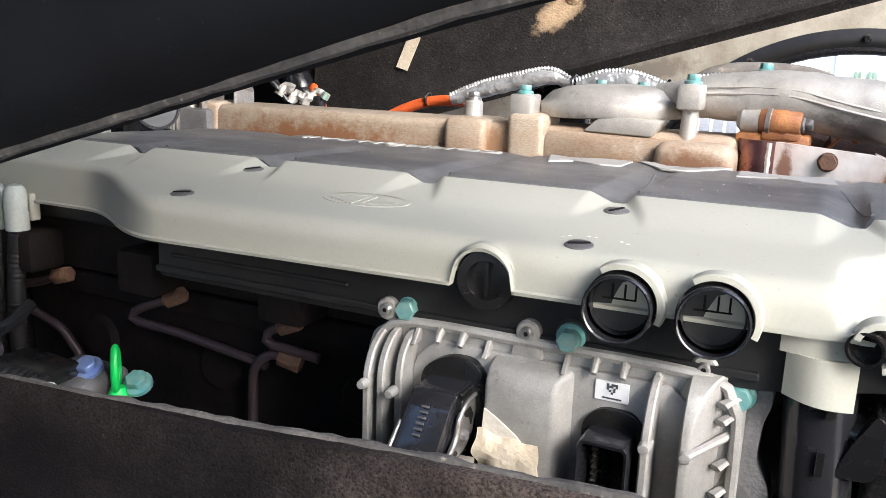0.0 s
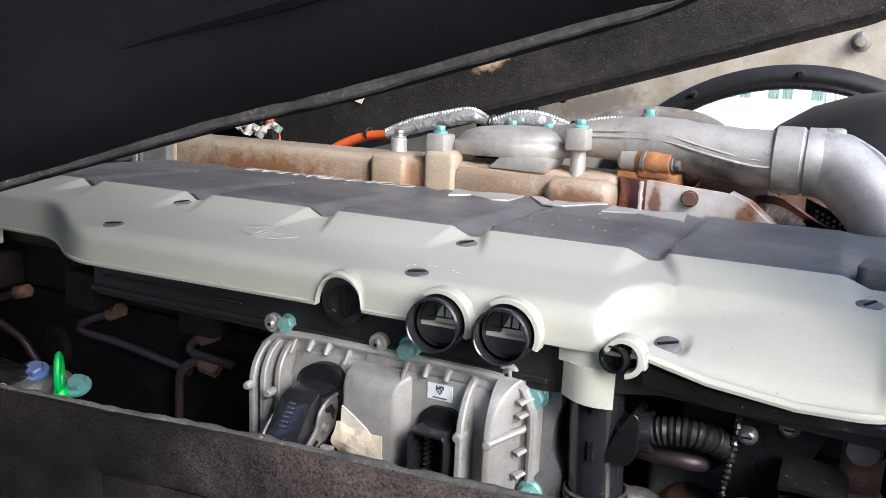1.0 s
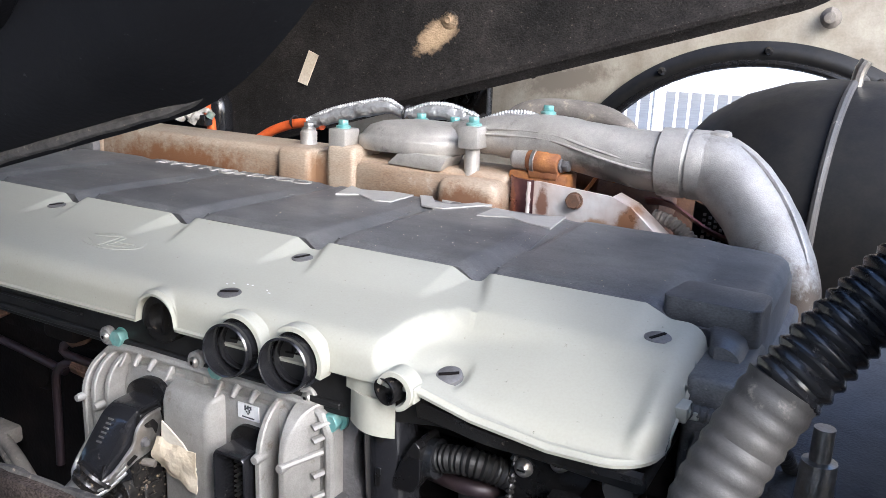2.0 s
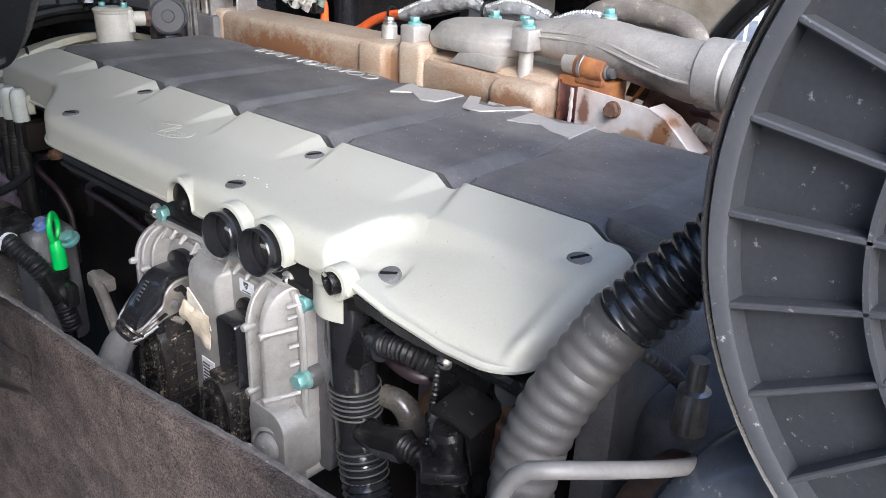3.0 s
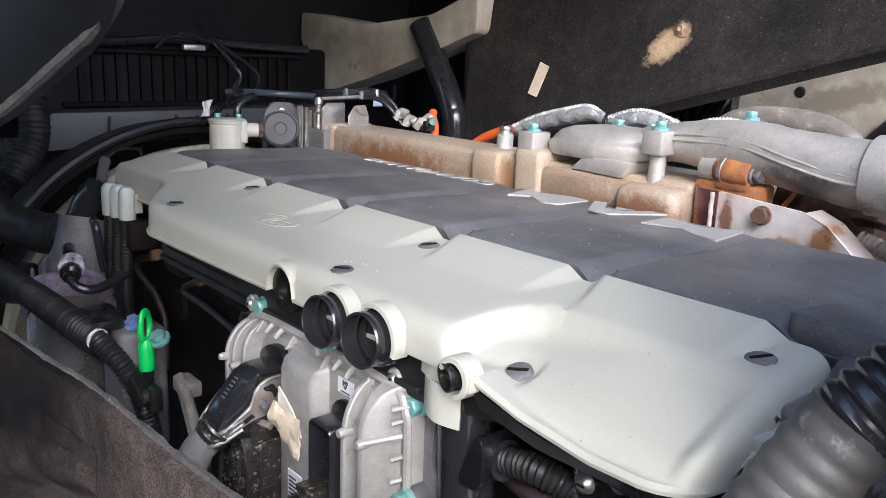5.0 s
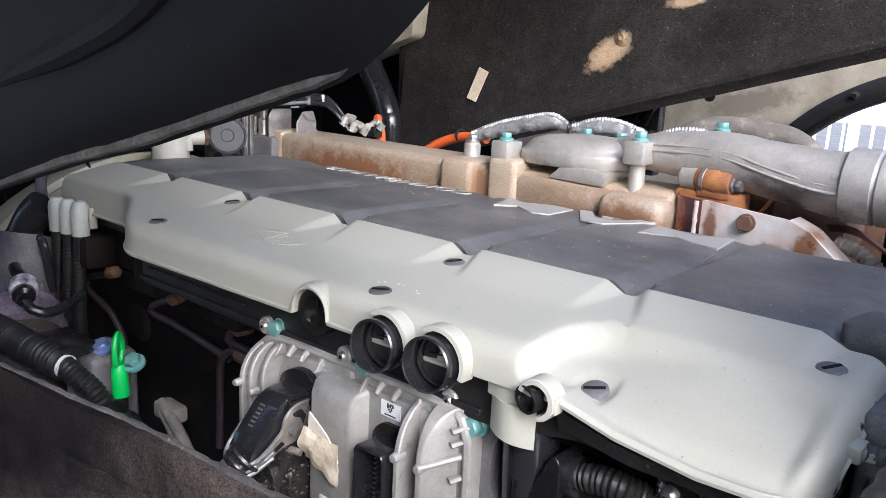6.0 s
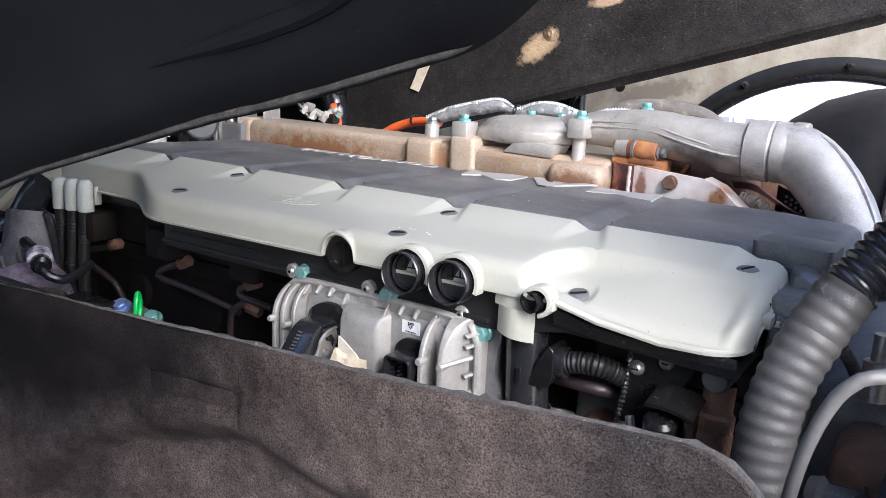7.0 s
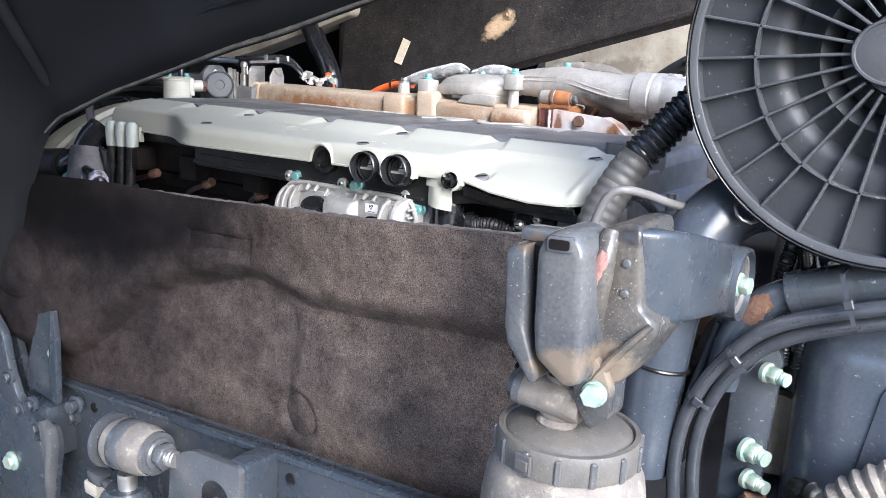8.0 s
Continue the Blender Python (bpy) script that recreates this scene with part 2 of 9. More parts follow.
M_PANEL = mat("dark_lid_plastic", (0.028, 0.030, 0.034), 0.44, tone=(0.041, 0.043, 0.047), amount=0.5, scale=12, bump=0.04, grain=400, dust=(0.27, 0.26, 0.24), dust_amount=-0.03, dust_scale=170, spec=0.25)
M_TUBE = mat("glossy_black_plastic", (0.012, 0.012, 0.014), 0.16, spec=0.6, tone=(0.020, 0.020, 0.022), amount=0.4, scale=40, bump=0.03, grain=300, dust=(0.20, 0.18, 0.15), dust_amount=-0.10, dust_scale=220)
M_VENT = mat("grey_tube", (0.150, 0.145, 0.140), 0.5, tone=(0.10, 0.095, 0.09), amount=0.4, scale=30, bump=0.05)
M_CAPRING = mat("dusty_dark_rubber", (0.060, 0.058, 0.055), 0.55, tone=(0.11, 0.10, 0.085), amount=0.5, scale=26, bump=0.2, grain=500, dust=(0.26, 0.22, 0.17), dust_amount=0.06, dust_scale=260)
M_LOOM = mat("matt_black_sleeve", (0.010, 0.010, 0.011), 0.5, spec=0.3, tone=(0.018, 0.017, 0.016), amount=0.5, scale=30, bump=0.08, grain=300)
M_GRIMY = mat("grimy_grey_paint", (0.050, 0.052, 0.055), 0.26, tone=(0.098, 0.088, 0.074), amount=0.5, scale=15, bump=0.2, grain=320, dust=(0.46, 0.39, 0.30), dust_amount=0.06, dust_scale=200, grit=0.3, deep=0.55)
stain_or_shade(M_GRIMY, (0.502, -0.400, 1.240), (0.030, 0.05, 0.026), radians(35), (0.170, 0.138, 0.102))
stain_or_shade(M_GRIMY, (0.512, -0.400, 1.338), (0.018, 0.05, 0.010), 0.0, (0.030, 0.028, 0.027))
M_DUSTY = mat("dusty_rubber", (0.20, 0.18, 0.155), 0.8, tone=(0.12, 0.105, 0.09), amount=0.5, scale=30, bump=0.4, grain=350, dust=(0.33, 0.28, 0.21), dust_amount=0.25, dust_scale=60)
M_CRUST = mat("dry_mud", (0.15, 0.118, 0.085), 0.95, tone=(0.10, 0.08, 0.06), amount=0.5, scale=90, bump=0.5, grain=500, spec=0.1)
M_BEIGE = mat("dirty_beige_paint", (0.42, 0.385, 0.315), 0.65, tone=(0.25, 0.215, 0.165), amount=0.5, scale=10, bump=0.1, grain=220, dust=(0.13, 0.11, 0.09), dust_amount=0.0, dust_scale=22)
stain_or_shade(M_BEIGE, (-0.30, 1.40, 1.44), (0.16, 0.3, 0.040), radians(-14), (0.20, 0.172, 0.135))
M_STEEL = mat("blued_steel", (0.74, 0.71, 0.68), 0.30, 0.25, tone=(0.50, 0.34, 0.26), amount=0.35, scale=16, bump=0.05, grain=120)
M_BLUED = mat("heat_blued_steel", (0.26, 0.13, 0.12), 0.3, 0.9, tone=(0.14, 0.07, 0.09), amount=0.5, scale=30, bump=0.1, grain=160)
M_RUST = mat("rusty_steel", (0.165, 0.088, 0.050), 0.75, 0.1, tone=(0.085, 0.048, 0.034), amount=0.5, scale=60, bump=0.4, grain=400, dust=(0.30, 0.19, 0.11), dust_amount=0.05, dust_scale=120)
M_ORANGE = mat("orange_rust_casting", (0.46, 0.20, 0.06), 0.6, 0.25, tone=(0.26, 0.11, 0.05), amount=0.5, scale=45, bump=0.3, grain=400)
M_CABLE = mat("orange_sleeve", (0.85, 0.16, 0.03), 0.5, tone=(0.6, 0.10, 0.02), amount=0.3, scale=60, bump=0.3, grain=600)
M_TEAL = mat("teal_coated_bolt", (0.13, 0.36, 0.35), 0.36, 0.3, tone=(0.26, 0.40, 0.37), amount=0.5, scale=90, bump=0.05, grain=400)
M_PALETEAL = mat("pale_green_zinc", (0.30, 0.46, 0.39), 0.4, 0.5, tone=(0.44, 0.46, 0.38), amount=0.5, scale=90, bump=0.1, grain=400)
M_BLUE = mat("blue_bolt", (0.16, 0.24, 0.55), 0.35, 0.4, tone=(0.3, 0.36, 0.5), amount=0.4, scale=80, bump=0.1)
M_GREEN = mat("green_plastic", (0.04, 0.55, 0.09), 0.4, tone=(0.03, 0.42, 0.07), amount=0.3, scale=60, bump=0.05)
M_ZINC = mat("zinc_steel", (0.58, 0.57, 0.55), 0.35, 0.85, tone=(0.38, 0.35, 0.31), amount=0.5, scale=60, bump=0.2, grain=400)
M_FOIL = mat("crinkled_foil", (0.66, 0.66, 0.66), 0.33, 0.6, tone=(0.44, 0.44, 0.44), amount=0.5, scale=70, bump=1.0, grain=190)
M_PAPER = mat("torn_paper_label", (0.66, 0.58, 0.45), 0.85, tone=(0.50, 0.42, 0.30), amount=0.5, scale=60, bump=0.3, grain=300)
M_FLAP = mat("torn_white_paper", (0.68, 0.64, 0.55), 0.85, tone=(0.55, 0.50, 0.41), amount=0.4, scale=80, bump=0.25, grain=300)
M_LABEL = mat("white_label", (0.74, 0.74, 0.74), 0.6, tone=(0.6, 0.6, 0.6), amount=0.3, scale=80, bump=0.05)
M_INK = mat("dark_print", (0.05, 0.05, 0.055), 0.6, amount=0.2, bump=0.0)
M_CASTGREY = mat("dusty_grey_casting", (0.150, 0.138, 0.138), 0.6, tone=(0.062, 0.056, 0.062), amount=0.5, scale=22, bump=0.35, grain=420, dust=(0.32, 0.30, 0.27), dust_amount=0.05, dust_scale=90, grit=0.3, deep=0.5)
M_LAVENDER = mat("lavender_primer_splash", (0.34, 0.27, 0.37), 0.6, tone=(0.13, 0.11, 0.135), amount=0.5, scale=30, bump=0.3, grain=420, grit=0.3, deep=0.4)
M_SPLASH = mat("paint_splashed_coupling", (0.60, 0.55, 0.62), 0.5, tone=(0.030, 0.028, 0.034), amount=0.5, scale=85, bump=0.2, grain=420)
# black plastic darkened further: the front bay's deep shade is in the colour
M_GRILLE = mat("shaded_grille_plastic", (0.0030, 0.0030, 0.0034), 0.6, spec=0.10, tone=(0.0055, 0.0050, 0.0050), amount=0.5, scale=20, bump=0.1)
M_PURPLE = mat("primer_stained_iron", (0.115, 0.110, 0.106), 0.5, 0.1, tone=(0.088, 0.066, 0.092), amount=0.5, scale=14, bump=0.3, grain=420, dust=(0.24, 0.225, 0.21), dust_amount=-0.06, dust_scale=60, grit=0.2, deep=0.5)
M_IRON = mat("grey_cast_iron", (0.19, 0.185, 0.185), 0.6, 0.35, tone=(0.11, 0.105, 0.105), amount=0.5, scale=20, bump=0.5, grain=420)
M_FUEL = mat("copper_brown_pipe", (0.030, 0.021, 0.026), 0.45, 0.1, tone=(0.045, 0.030, 0.032), amount=0.5, scale=50, bump=0.1)
M_RIM = mat("dusty_sealing_strip", (0.105, 0.095, 0.085), 0.75, tone=(0.050, 0.046, 0.043), amount=0.5, scale=40, bump=0.4, grain=350, dust=(0.26, 0.22, 0.17), dust_amount=0.1, dust_scale=160, grit=0.3, deep=0.4)
M_CAP = mat("grey_green_cap", (0.44, 0.47, 0.43), 0.5, tone=(0.36, 0.38, 0.35), amount=0.4, scale=40, bump=0.05)
M_SILVER = mat("silver_letter", (0.40, 0.385, 0.36), 0.55, 0.3, tone=(0.42, 0.40, 0.37), amount=0.3, scale=60, bump=0.1)
M_POT = mat("pale_reservoir", (0.52, 0.50, 0.43), 0.5, 0.0, tone=(0.40, 0.38, 0.32), amount=0.4, scale=40, bump=0.1)
M_CREAM = mat("cream_fan_ring", (0.45, 0.43, 0.33), 0.5, tone=(0.32, 0.30, 0.22), amount=0.4, scale=20, bump=0.1)
M_SHROUD = mat("grey_shroud_plastic", (0.058, 0.059, 0.064), 0.5, tone=(0.038, 0.038, 0.041), amount=0.5, scale=12, bump=0.1)
M_DUCT = mat("blue_black_duct", (0.038, 0.047, 0.063), 0.20, tone=(0.054, 0.061, 0.075), amount=0.5, scale=15, bump=0.03, grain=260, dust=(0.24, 0.225, 0.20), dust_amount=-0.01, dust_scale=180)
M_YELLOW = mat("yellow_steel", (0.62, 0.42, 0.04), 0.5, tone=(0.45, 0.30, 0.03), amount=0.4, scale=10, bump=0.05)
M_ASPHALT = mat("pale_paving", (0.21, 0.205, 0.195), 0.9, tone=(0.15, 0.147, 0.14), amount=0.5, scale=2.2, bump=0.5, grain=90)
M_FENCE = mat("white_fence_paint", (0.80, 0.80, 0.80), 0.5, tone=(0.70, 0.70, 0.70), amount=0.3, scale=4, bump=0.05)
M_HALL = mat("pale_cladding", (0.72, 0.72, 0.72), 0.6, tone=(0.62, 0.62, 0.63), amount=0.3, scale=1.0, bump=0.05)
M_HEDGE = mat("green_sheet_cladding", (0.20, 0.30, 0.19), 0.7, tone=(0.14, 0.22, 0.13), amount=0.5, scale=3, bump=0.1)

stain_or_shade(M_STEEL, (0.196, 0.285, 1.346), (0.016, 0.05, 0.030), radians(20), (0.30, 0.15, 0.075))
stain_or_shade(M_STEEL, (0.100, 0.285, 1.356), (0.010, 0.05, 0.026), 0.0, (0.24, 0.13, 0.09))
stain_or_shade(M_STEEL, (0.165, 0.285, 1.338), (0.020, 0.05, 0.010), 0.0, (0.42, 0.28, 0.18))
stain_or_shade(M_BLUED, (0.062, 0.295, 1.352), (0.010, 0.05, 0.040), 0.0, (0.34, 0.16, 0.11))

# ---- building helpers ----
BASES = {}


def thing(name, at, label, category, group="", kind=""):
    """An empty at the base of a thing; its parts hang below it."""
    e = new(name)
    e.empty_display_size = 0.02
    e.location = at
    BASES[e.name] = Vector(at)
    return tagged(e, label, category, group, kind)


def part(name, bm, material, parent=None, label="", smooth=35.0):
    """Links a bmesh as one mesh object, under a thing or a part where one is given."""
    me = bpy.data.meshes.new(name)
    bmesh.ops.recalc_face_normals(bm, faces=bm.faces)
    if smooth:
        for f in bm.faces:
            f.smooth = True
        for e in bm.edges:
            if len(e.link_faces) == 2 and e.calc_face_angle(0) > radians(smooth):
                e.smooth = False
    bm.to_mesh(me)
    bm.free()
    me.materials.append(material)
    ob = new(name, me)
    if parent:
        ob.parent = parent
        ob.matrix_parent_inverse = Matrix.Translation(-BASES[parent.name]) if parent.name in BASES else Matrix()
    return tagged(ob, label)


def put(bm, other, m=None):
    """Adds another bmesh to bm, moved by m, and frees it."""
    me = bpy.data.meshes.new("tmp")
    other.to_mesh(me)
    other.free()
    if m is not None:
        me.transform(m)
    bm.from_mesh(me)
    bpy.data.meshes.remove(me)
    return bm


def moved(bm, m):
    bmesh.ops.transform(bm, matrix=m, verts=bm.verts)
    return bm


def smooth(a, b, x):
    t = min(1.0, max(0.0, (x - a) / (b - a)))
    return t * t * (3 - 2 * t)


def box(x0, x1, y0, y1, z0, z1, bev=0.0, seg=2):
    bm = bmesh.new()
    bmesh.ops.create_cube(bm, size=1)
    bmesh.ops.transform(bm, matrix=Matrix.Translation(((x0 + x1) / 2, (y0 + y1) / 2, (z0 + z1) / 2)) @ Matrix.Diagonal((x1 - x0, y1 - y0, z1 - z0, 1)), verts=bm.verts)
    if bev:
        bmesh.ops.bevel(bm, geom=bm.edges[:], offset=bev, segments=seg, profile=0.5, affect="EDGES")
    return bm


def prism(outline, axis, a0, a1, bev=0.0, seg=2):
    """A flat outline drawn out along an axis. The outline's two numbers are the other two axes in order."""
    def at(p, a):
        return {"x": (a, p[0], p[1]), "y": (p[0], a, p[1]), "z": (p[0], p[1], a)}[axis]
    bm = bmesh.new()
    low = [bm.verts.new(at(p, a0)) for p in outline]
    top = [bm.verts.new(at(p, a1)) for p in outline]
    n = len(outline)
    bm.faces.new(low)
    bm.faces.new(top[::-1])
    for i in range(n):
        bm.faces.new((low[i], top[i], top[(i + 1) % n], low[(i + 1) % n]))
    bmesh.ops.recalc_face_normals(bm, faces=bm.faces)
    if bev:
        bmesh.ops.bevel(bm, geom=bm.edges[:], offset=bev, segments=seg, profile=0.5, affect="EDGES", clamp_overlap=True)
    return bm


def rounded(points, r, n=5):
    """A closed outline with its corners rounded."""
    out, k = [], len(points)
    for i in range(k):
        p, a, b = Vector(points[i]), Vector(points[i - 1]), Vector(points[(i + 1) % k])
        u, v = (a - p), (b - p)
        d = min(r, u.length * 0.45, v.length * 0.45)
        u, v = p + u.normalized() * d, p + v.normalized() * d
        for j in range(n + 1):
            t = j / n
            q = u * (1 - t) ** 2 + p * 2 * t * (1 - t) + v * t * t
            out.append((q.x, q.y))
    return out


def glide(points, step=0.006):
    """A smooth curve through points, in even steps."""
    pts = [Vector(p) for p in points]
    ext = [pts[0] * 2 - pts[1]] + pts + [pts[-1] * 2 - pts[-2]]
    fine = []
    for i in range(1, len(ext) - 2):
        a, b, c, d = ext[i - 1:i + 3]
        m = max(4, int((c - b).length / step) * 2)
        for j in range(m):
            t = j / m
            fine.append(0.5 * ((2 * b) + (c - a) * t + (2 * a - 5 * b + 4 * c - d) * t * t + (3 * b - a - 3 * c + d) * t ** 3))
    fine.append(pts[-1])
    out, run = [fine[0]], 0.0
    for p, q in zip(fine, fine[1:]):
        run += (q - p).length
        if run >= step:
            out.append(q)
            run = 0.0
    if (out[-1] - fine[-1]).length > step * 0.3:
        out.append(fine[-1])
    return out


def tube(points, r, n=14, step=0.006, cap=True, flat=1.0, curve=True, hollow=0.0):
    """A tube along a curve. r: a number, or a function of the metres along it and of the part of its length."""
    line = glide(points, step) if curve else [Vector(p) for p in points]
    bm = bmesh.new()
    rings, s = [], 0.0
    total = sum((b - a).length for a, b in zip(line, line[1:]))
    ahead = (line[1] - line[0]).normalized()
    up = Vector((0, 0, 1)) if abs(ahead.z) < 0.9 else Vector((0, 1, 0))
    side = ahead.cross(up).normalized()
    for i, p in enumerate(line):
        if i:
            s += (p - line[i - 1]).length
        d = (line[min(i + 1, len(line) - 1)] - line[max(i - 1, 0)]).normalized()
        side = (side - d * side.dot(d)).normalized()
        nor = side.cross(d)
        rad = r(s, s / total) if callable(r) else r
        rings.append([bm.verts.new(p + side * math.cos(2 * math.pi * j / n) * rad + nor * math.sin(2 * math.pi * j / n) * rad * flat) for j in range(n)])
    for a, b in zip(rings, rings[1:]):
        for j in range(n):
            bm.faces.new((a[j], a[(j + 1) % n], b[(j + 1) % n], b[j]))
    if cap:
        bm.faces.new(rings[0][::-1])
        bm.faces.new(rings[-1])
    return bm


def ribs(r, depth, pitch):
    """The radius of a ribbed hose."""
    return lambda s, t: r + depth * (0.5 + 0.5 * math.cos(2 * math.pi * s / pitch)) ** 0.7


def lathe(profile, n=24, m=None, arc=None):
    """A turned shape: (radius, height) pairs about the z axis, then moved by m. arc: start and end in degrees."""
    bm = bmesh.new()
    a0, a1 = arc or (0, 360)
    k = n if not arc else n + 1
    rings = []
    for r, h in profile:
        if r < 1e-6 and not arc:
            rings.append([bm.verts.new((0, 0, h))])
        else:
            rings.append([bm.verts.new((r * math.cos(radians(a0 + (a1 - a0) * j / n)), r * math.sin(radians(a0 + (a1 - a0) * j / n)), h)) for j in range(k)])
    for a, b in zip(rings, rings[1:]):
        for j in range(n):
            i = (j + 1) % k
            if len(a) == 1 and len(b) == 1:
                continue
            if len(a) == 1:
                bm.faces.new((a[0], b[j], b[i]))
            elif len(b) == 1:
                bm.faces.new((a[j], b[0], a[i]))
            else:
                bm.faces.new((a[j], a[i], b[i], b[j]))
    bmesh.ops.recalc_face_normals(bm, faces=bm.faces)
    return moved(bm, m) if m is not None else bm


def aim(at, way):
    """A pose at a place whose z axis points along way."""
    return Matrix.Translation(at) @ Vector(way).to_track_quat("Z", "Y").to_matrix().to_4x4()


def ring(r, tube_r, at, way, n=40, k=8):
    prof = [(r + tube_r * math.cos(2 * math.pi * j / k), tube_r * math.sin(2 * math.pi * j / k)) for j in range(k + 1)]
    return lathe(prof, n, aim(at, way))


def hexhead(at, way, r, h, washer=1.35):
    """A flanged hexagon head."""
    bm = lathe([(0, -0.002), (r * washer, -0.002), (r * washer, h * 0.18), (r * 1.05, h * 0.3), (0, h * 0.3)], 18)
    hexa = prism([(r * math.cos(radians(60 * i)), r * math.sin(radians(60 * i))) for i in range(6)], "z", h * 0.25, h, r * 0.08, 1)
    put(bm, hexa)
    put(bm, lathe([(r * 0.62, h), (r * 0.5, h - 0.0006), (0, h - 0.0006)], 14))
    return moved(bm, aim(at, way))


def sheet(fn, us, vs, thick=0.0):
    """A surface from fn(u, v) -> (x, y, z); with a thickness it is a closed shell."""
    grid = [[Vector(fn(u, v)) for v in vs] for u in us]
    bm = bmesh.new()
    nu, nv = len(us), len(vs)
    a = [[bm.verts.new(p) for p in row] for row in grid]
    for i in range(nu - 1):
        for j in range(nv - 1):
            bm.faces.new((a[i][j], a[i + 1][j], a[i + 1][j + 1], a[i][j + 1]))
    if thick:
        b = []
        for i in range(nu):
            row = []
            for j in range(nv):
                du = grid[min(i + 1, nu - 1)][j] - grid[max(i - 1, 0)][j]
                dv = grid[i][min(j + 1, nv - 1)] - grid[i][max(j - 1, 0)]
                nrm = du.cross(dv)
                nrm = nrm.normalized() if nrm.length > 1e-12 else Vector((0, 0, 1))
                row.append(bm.verts.new(grid[i][j] - nrm * thick))
            b.append(row)
        for i in range(nu - 1):
            for j in range(nv - 1):
                bm.faces.new((b[i][j], b[i][j + 1], b[i + 1][j + 1], b[i + 1][j]))
        for i in range(nu - 1):
            bm.faces.new((a[i][0], b[i][0], b[i + 1][0], a[i + 1][0]))
            bm.faces.new((a[i][-1], a[i + 1][-1], b[i + 1][-1], b[i][-1]))
        for j in range(nv - 1):
            bm.faces.new((a[0][j], a[0][j + 1], b[0][j + 1], b[0][j]))
            bm.faces.new((a[-1][j], b[-1][j], b[-1][j + 1], a[-1][j + 1]))
    return bm


def spread(a, b, n):
    return [a + (b - a) * i / (n - 1) for i in range(n)]


def curve_at(xs, ys, x):
    return float(np.interp(x, xs, ys))


def rough_up(bm, amount, scale, seed=0.0):
    """Uneven relief along the normals."""
    bm.normal_update()
    for v in bm.verts:
        v.co += v.normal * amount * noise.noise(v.co * scale + Vector((seed, seed, seed)))
    return bm


# ---- the setting: yard, far hall, fence ----
def ground_sheet():
    bm = bmesh.new()
    edge = [-600, -60, -12, -4, 4, 12, 60, 600]
    rows = [[bm.verts.new((x, y, 0)) for y in edge] for x in edge]
    for i in range(7):
        for j in range(7):
            bm.faces.new((rows[i][j], rows[i + 1][j], rows[i + 1][j + 1], rows[i][j + 1]))
    return tagged(part("ground", bm, M_ASPHALT), "pale paved yard under and around the truck", "ground", kind="structure")


ground_sheet()


def fence():
    e = thing("fence", (0, 9.0, 0), "white painted steel bar fence across the paved yard", "fence")
    for i in range(9):
        part("post", box(-8 + 2 * i - 0.04, -8 + 2 * i + 0.04, 8.96, 9.04, 0, 2.3, 0.006, 1), M_FENCE, e)
    for z in (0.35, 2.1):
        part("rail", box(-8, 8, 8.985, 9.015, z, z + 0.05), M_FENCE, e)
    for i in range(110):
        x = -7.9 + i * 0.145
        part("bar", box(x, x + 0.03, 8.99, 9.01, 0.1, 2.2), M_FENCE, e, smooth=0)


fence()
hall = thing("hall", (0, 30, 0), "long pale clad hall behind the yard", "building")
part("wall", box(-40, 40, 30, 42, 0, 7.0), M_HALL, hall, smooth=0)
part("roof", box(-40.4, 40.4, 29.6, 42.4, 7.0, 7.3), M_HALL, hall, smooth=0)
for k in range(14):
    for i in range(6):
        x = -12.0 + 1.35 * k + 0.135 * i
        part("slat", box(x, x + 0.07, 29.93, 30.0, 1.46, 1.80), M_HEDGE, hall, "muted green upright slat" if i == 0 else "", smooth=0)

# ---- engine covers ----
KNEES = [-0.459, -0.306, -0.153, 0.0, 0.153, 0.306]      # where each raised pad ends, one to a cylinder


def pad_height(x, y):
    """1 on the raised pads, 0 in the valleys between them, which widen towards the front lip."""
    yy = max(-0.056, min(y, 0.012))
    d = (yy + 0.056) / 0.068
    low = 0.0
    for k in KNEES:
        f0, f1 = k - 0.0115, k - 0.006 + 0.016 * d
        fall = min(1.0, max(0.0, (x - f0) / (f1 - f0)))
        start = 1.0 if k > 0.3 else k + 0.013 + 0.42 * (0.012 - yy)
        low = max(low, fall * (1 - smooth(start - 0.001, start + 0.005, x)))
    return 1 - low


def dish_in(x, y):
    """How far a place lies inside the pressed dish, whose back corner is round."""
    a, b, r = x - 0.158, -0.056 - y, 0.040
    if a <= 0 or b <= 0:
        return 0.0
    d = r - math.hypot(r - a, r - b) if a < r and b < r else min(a, b)
    return max(0.0, d)


def front_edge(x):
    y = -0.066 - 0.066 * smooth(-0.455, -0.300, x)       # an S between the narrow and the wide part
    if x > 0.308:
        y += 0.032 - math.sqrt(max(0.0, 0.032 ** 2 - (x - 0.308) ** 2))
    return y


def front_foot(x):
    """The lower edge of the pale cover's front lip."""
    z = curve_at([-0.61, -0.37, -0.32, 0.15, 0.19, 0.23, 0.28, 0.34], [1.302, 1.302, 1.304, 1.310, 1.312, 1.303, 1.298, 1.300], x)
    for xc, zc, r in ((-0.036, 1.312, 0.0195),):
        if abs(x - xc) < r:
            z = max(z, zc + math.sqrt(r * r - (x - xc) ** 2))
    return z


def roll(d, r):
    return 0.0 if d >= r else r - math.sqrt(max(0.0, r * r - (r - d) ** 2))


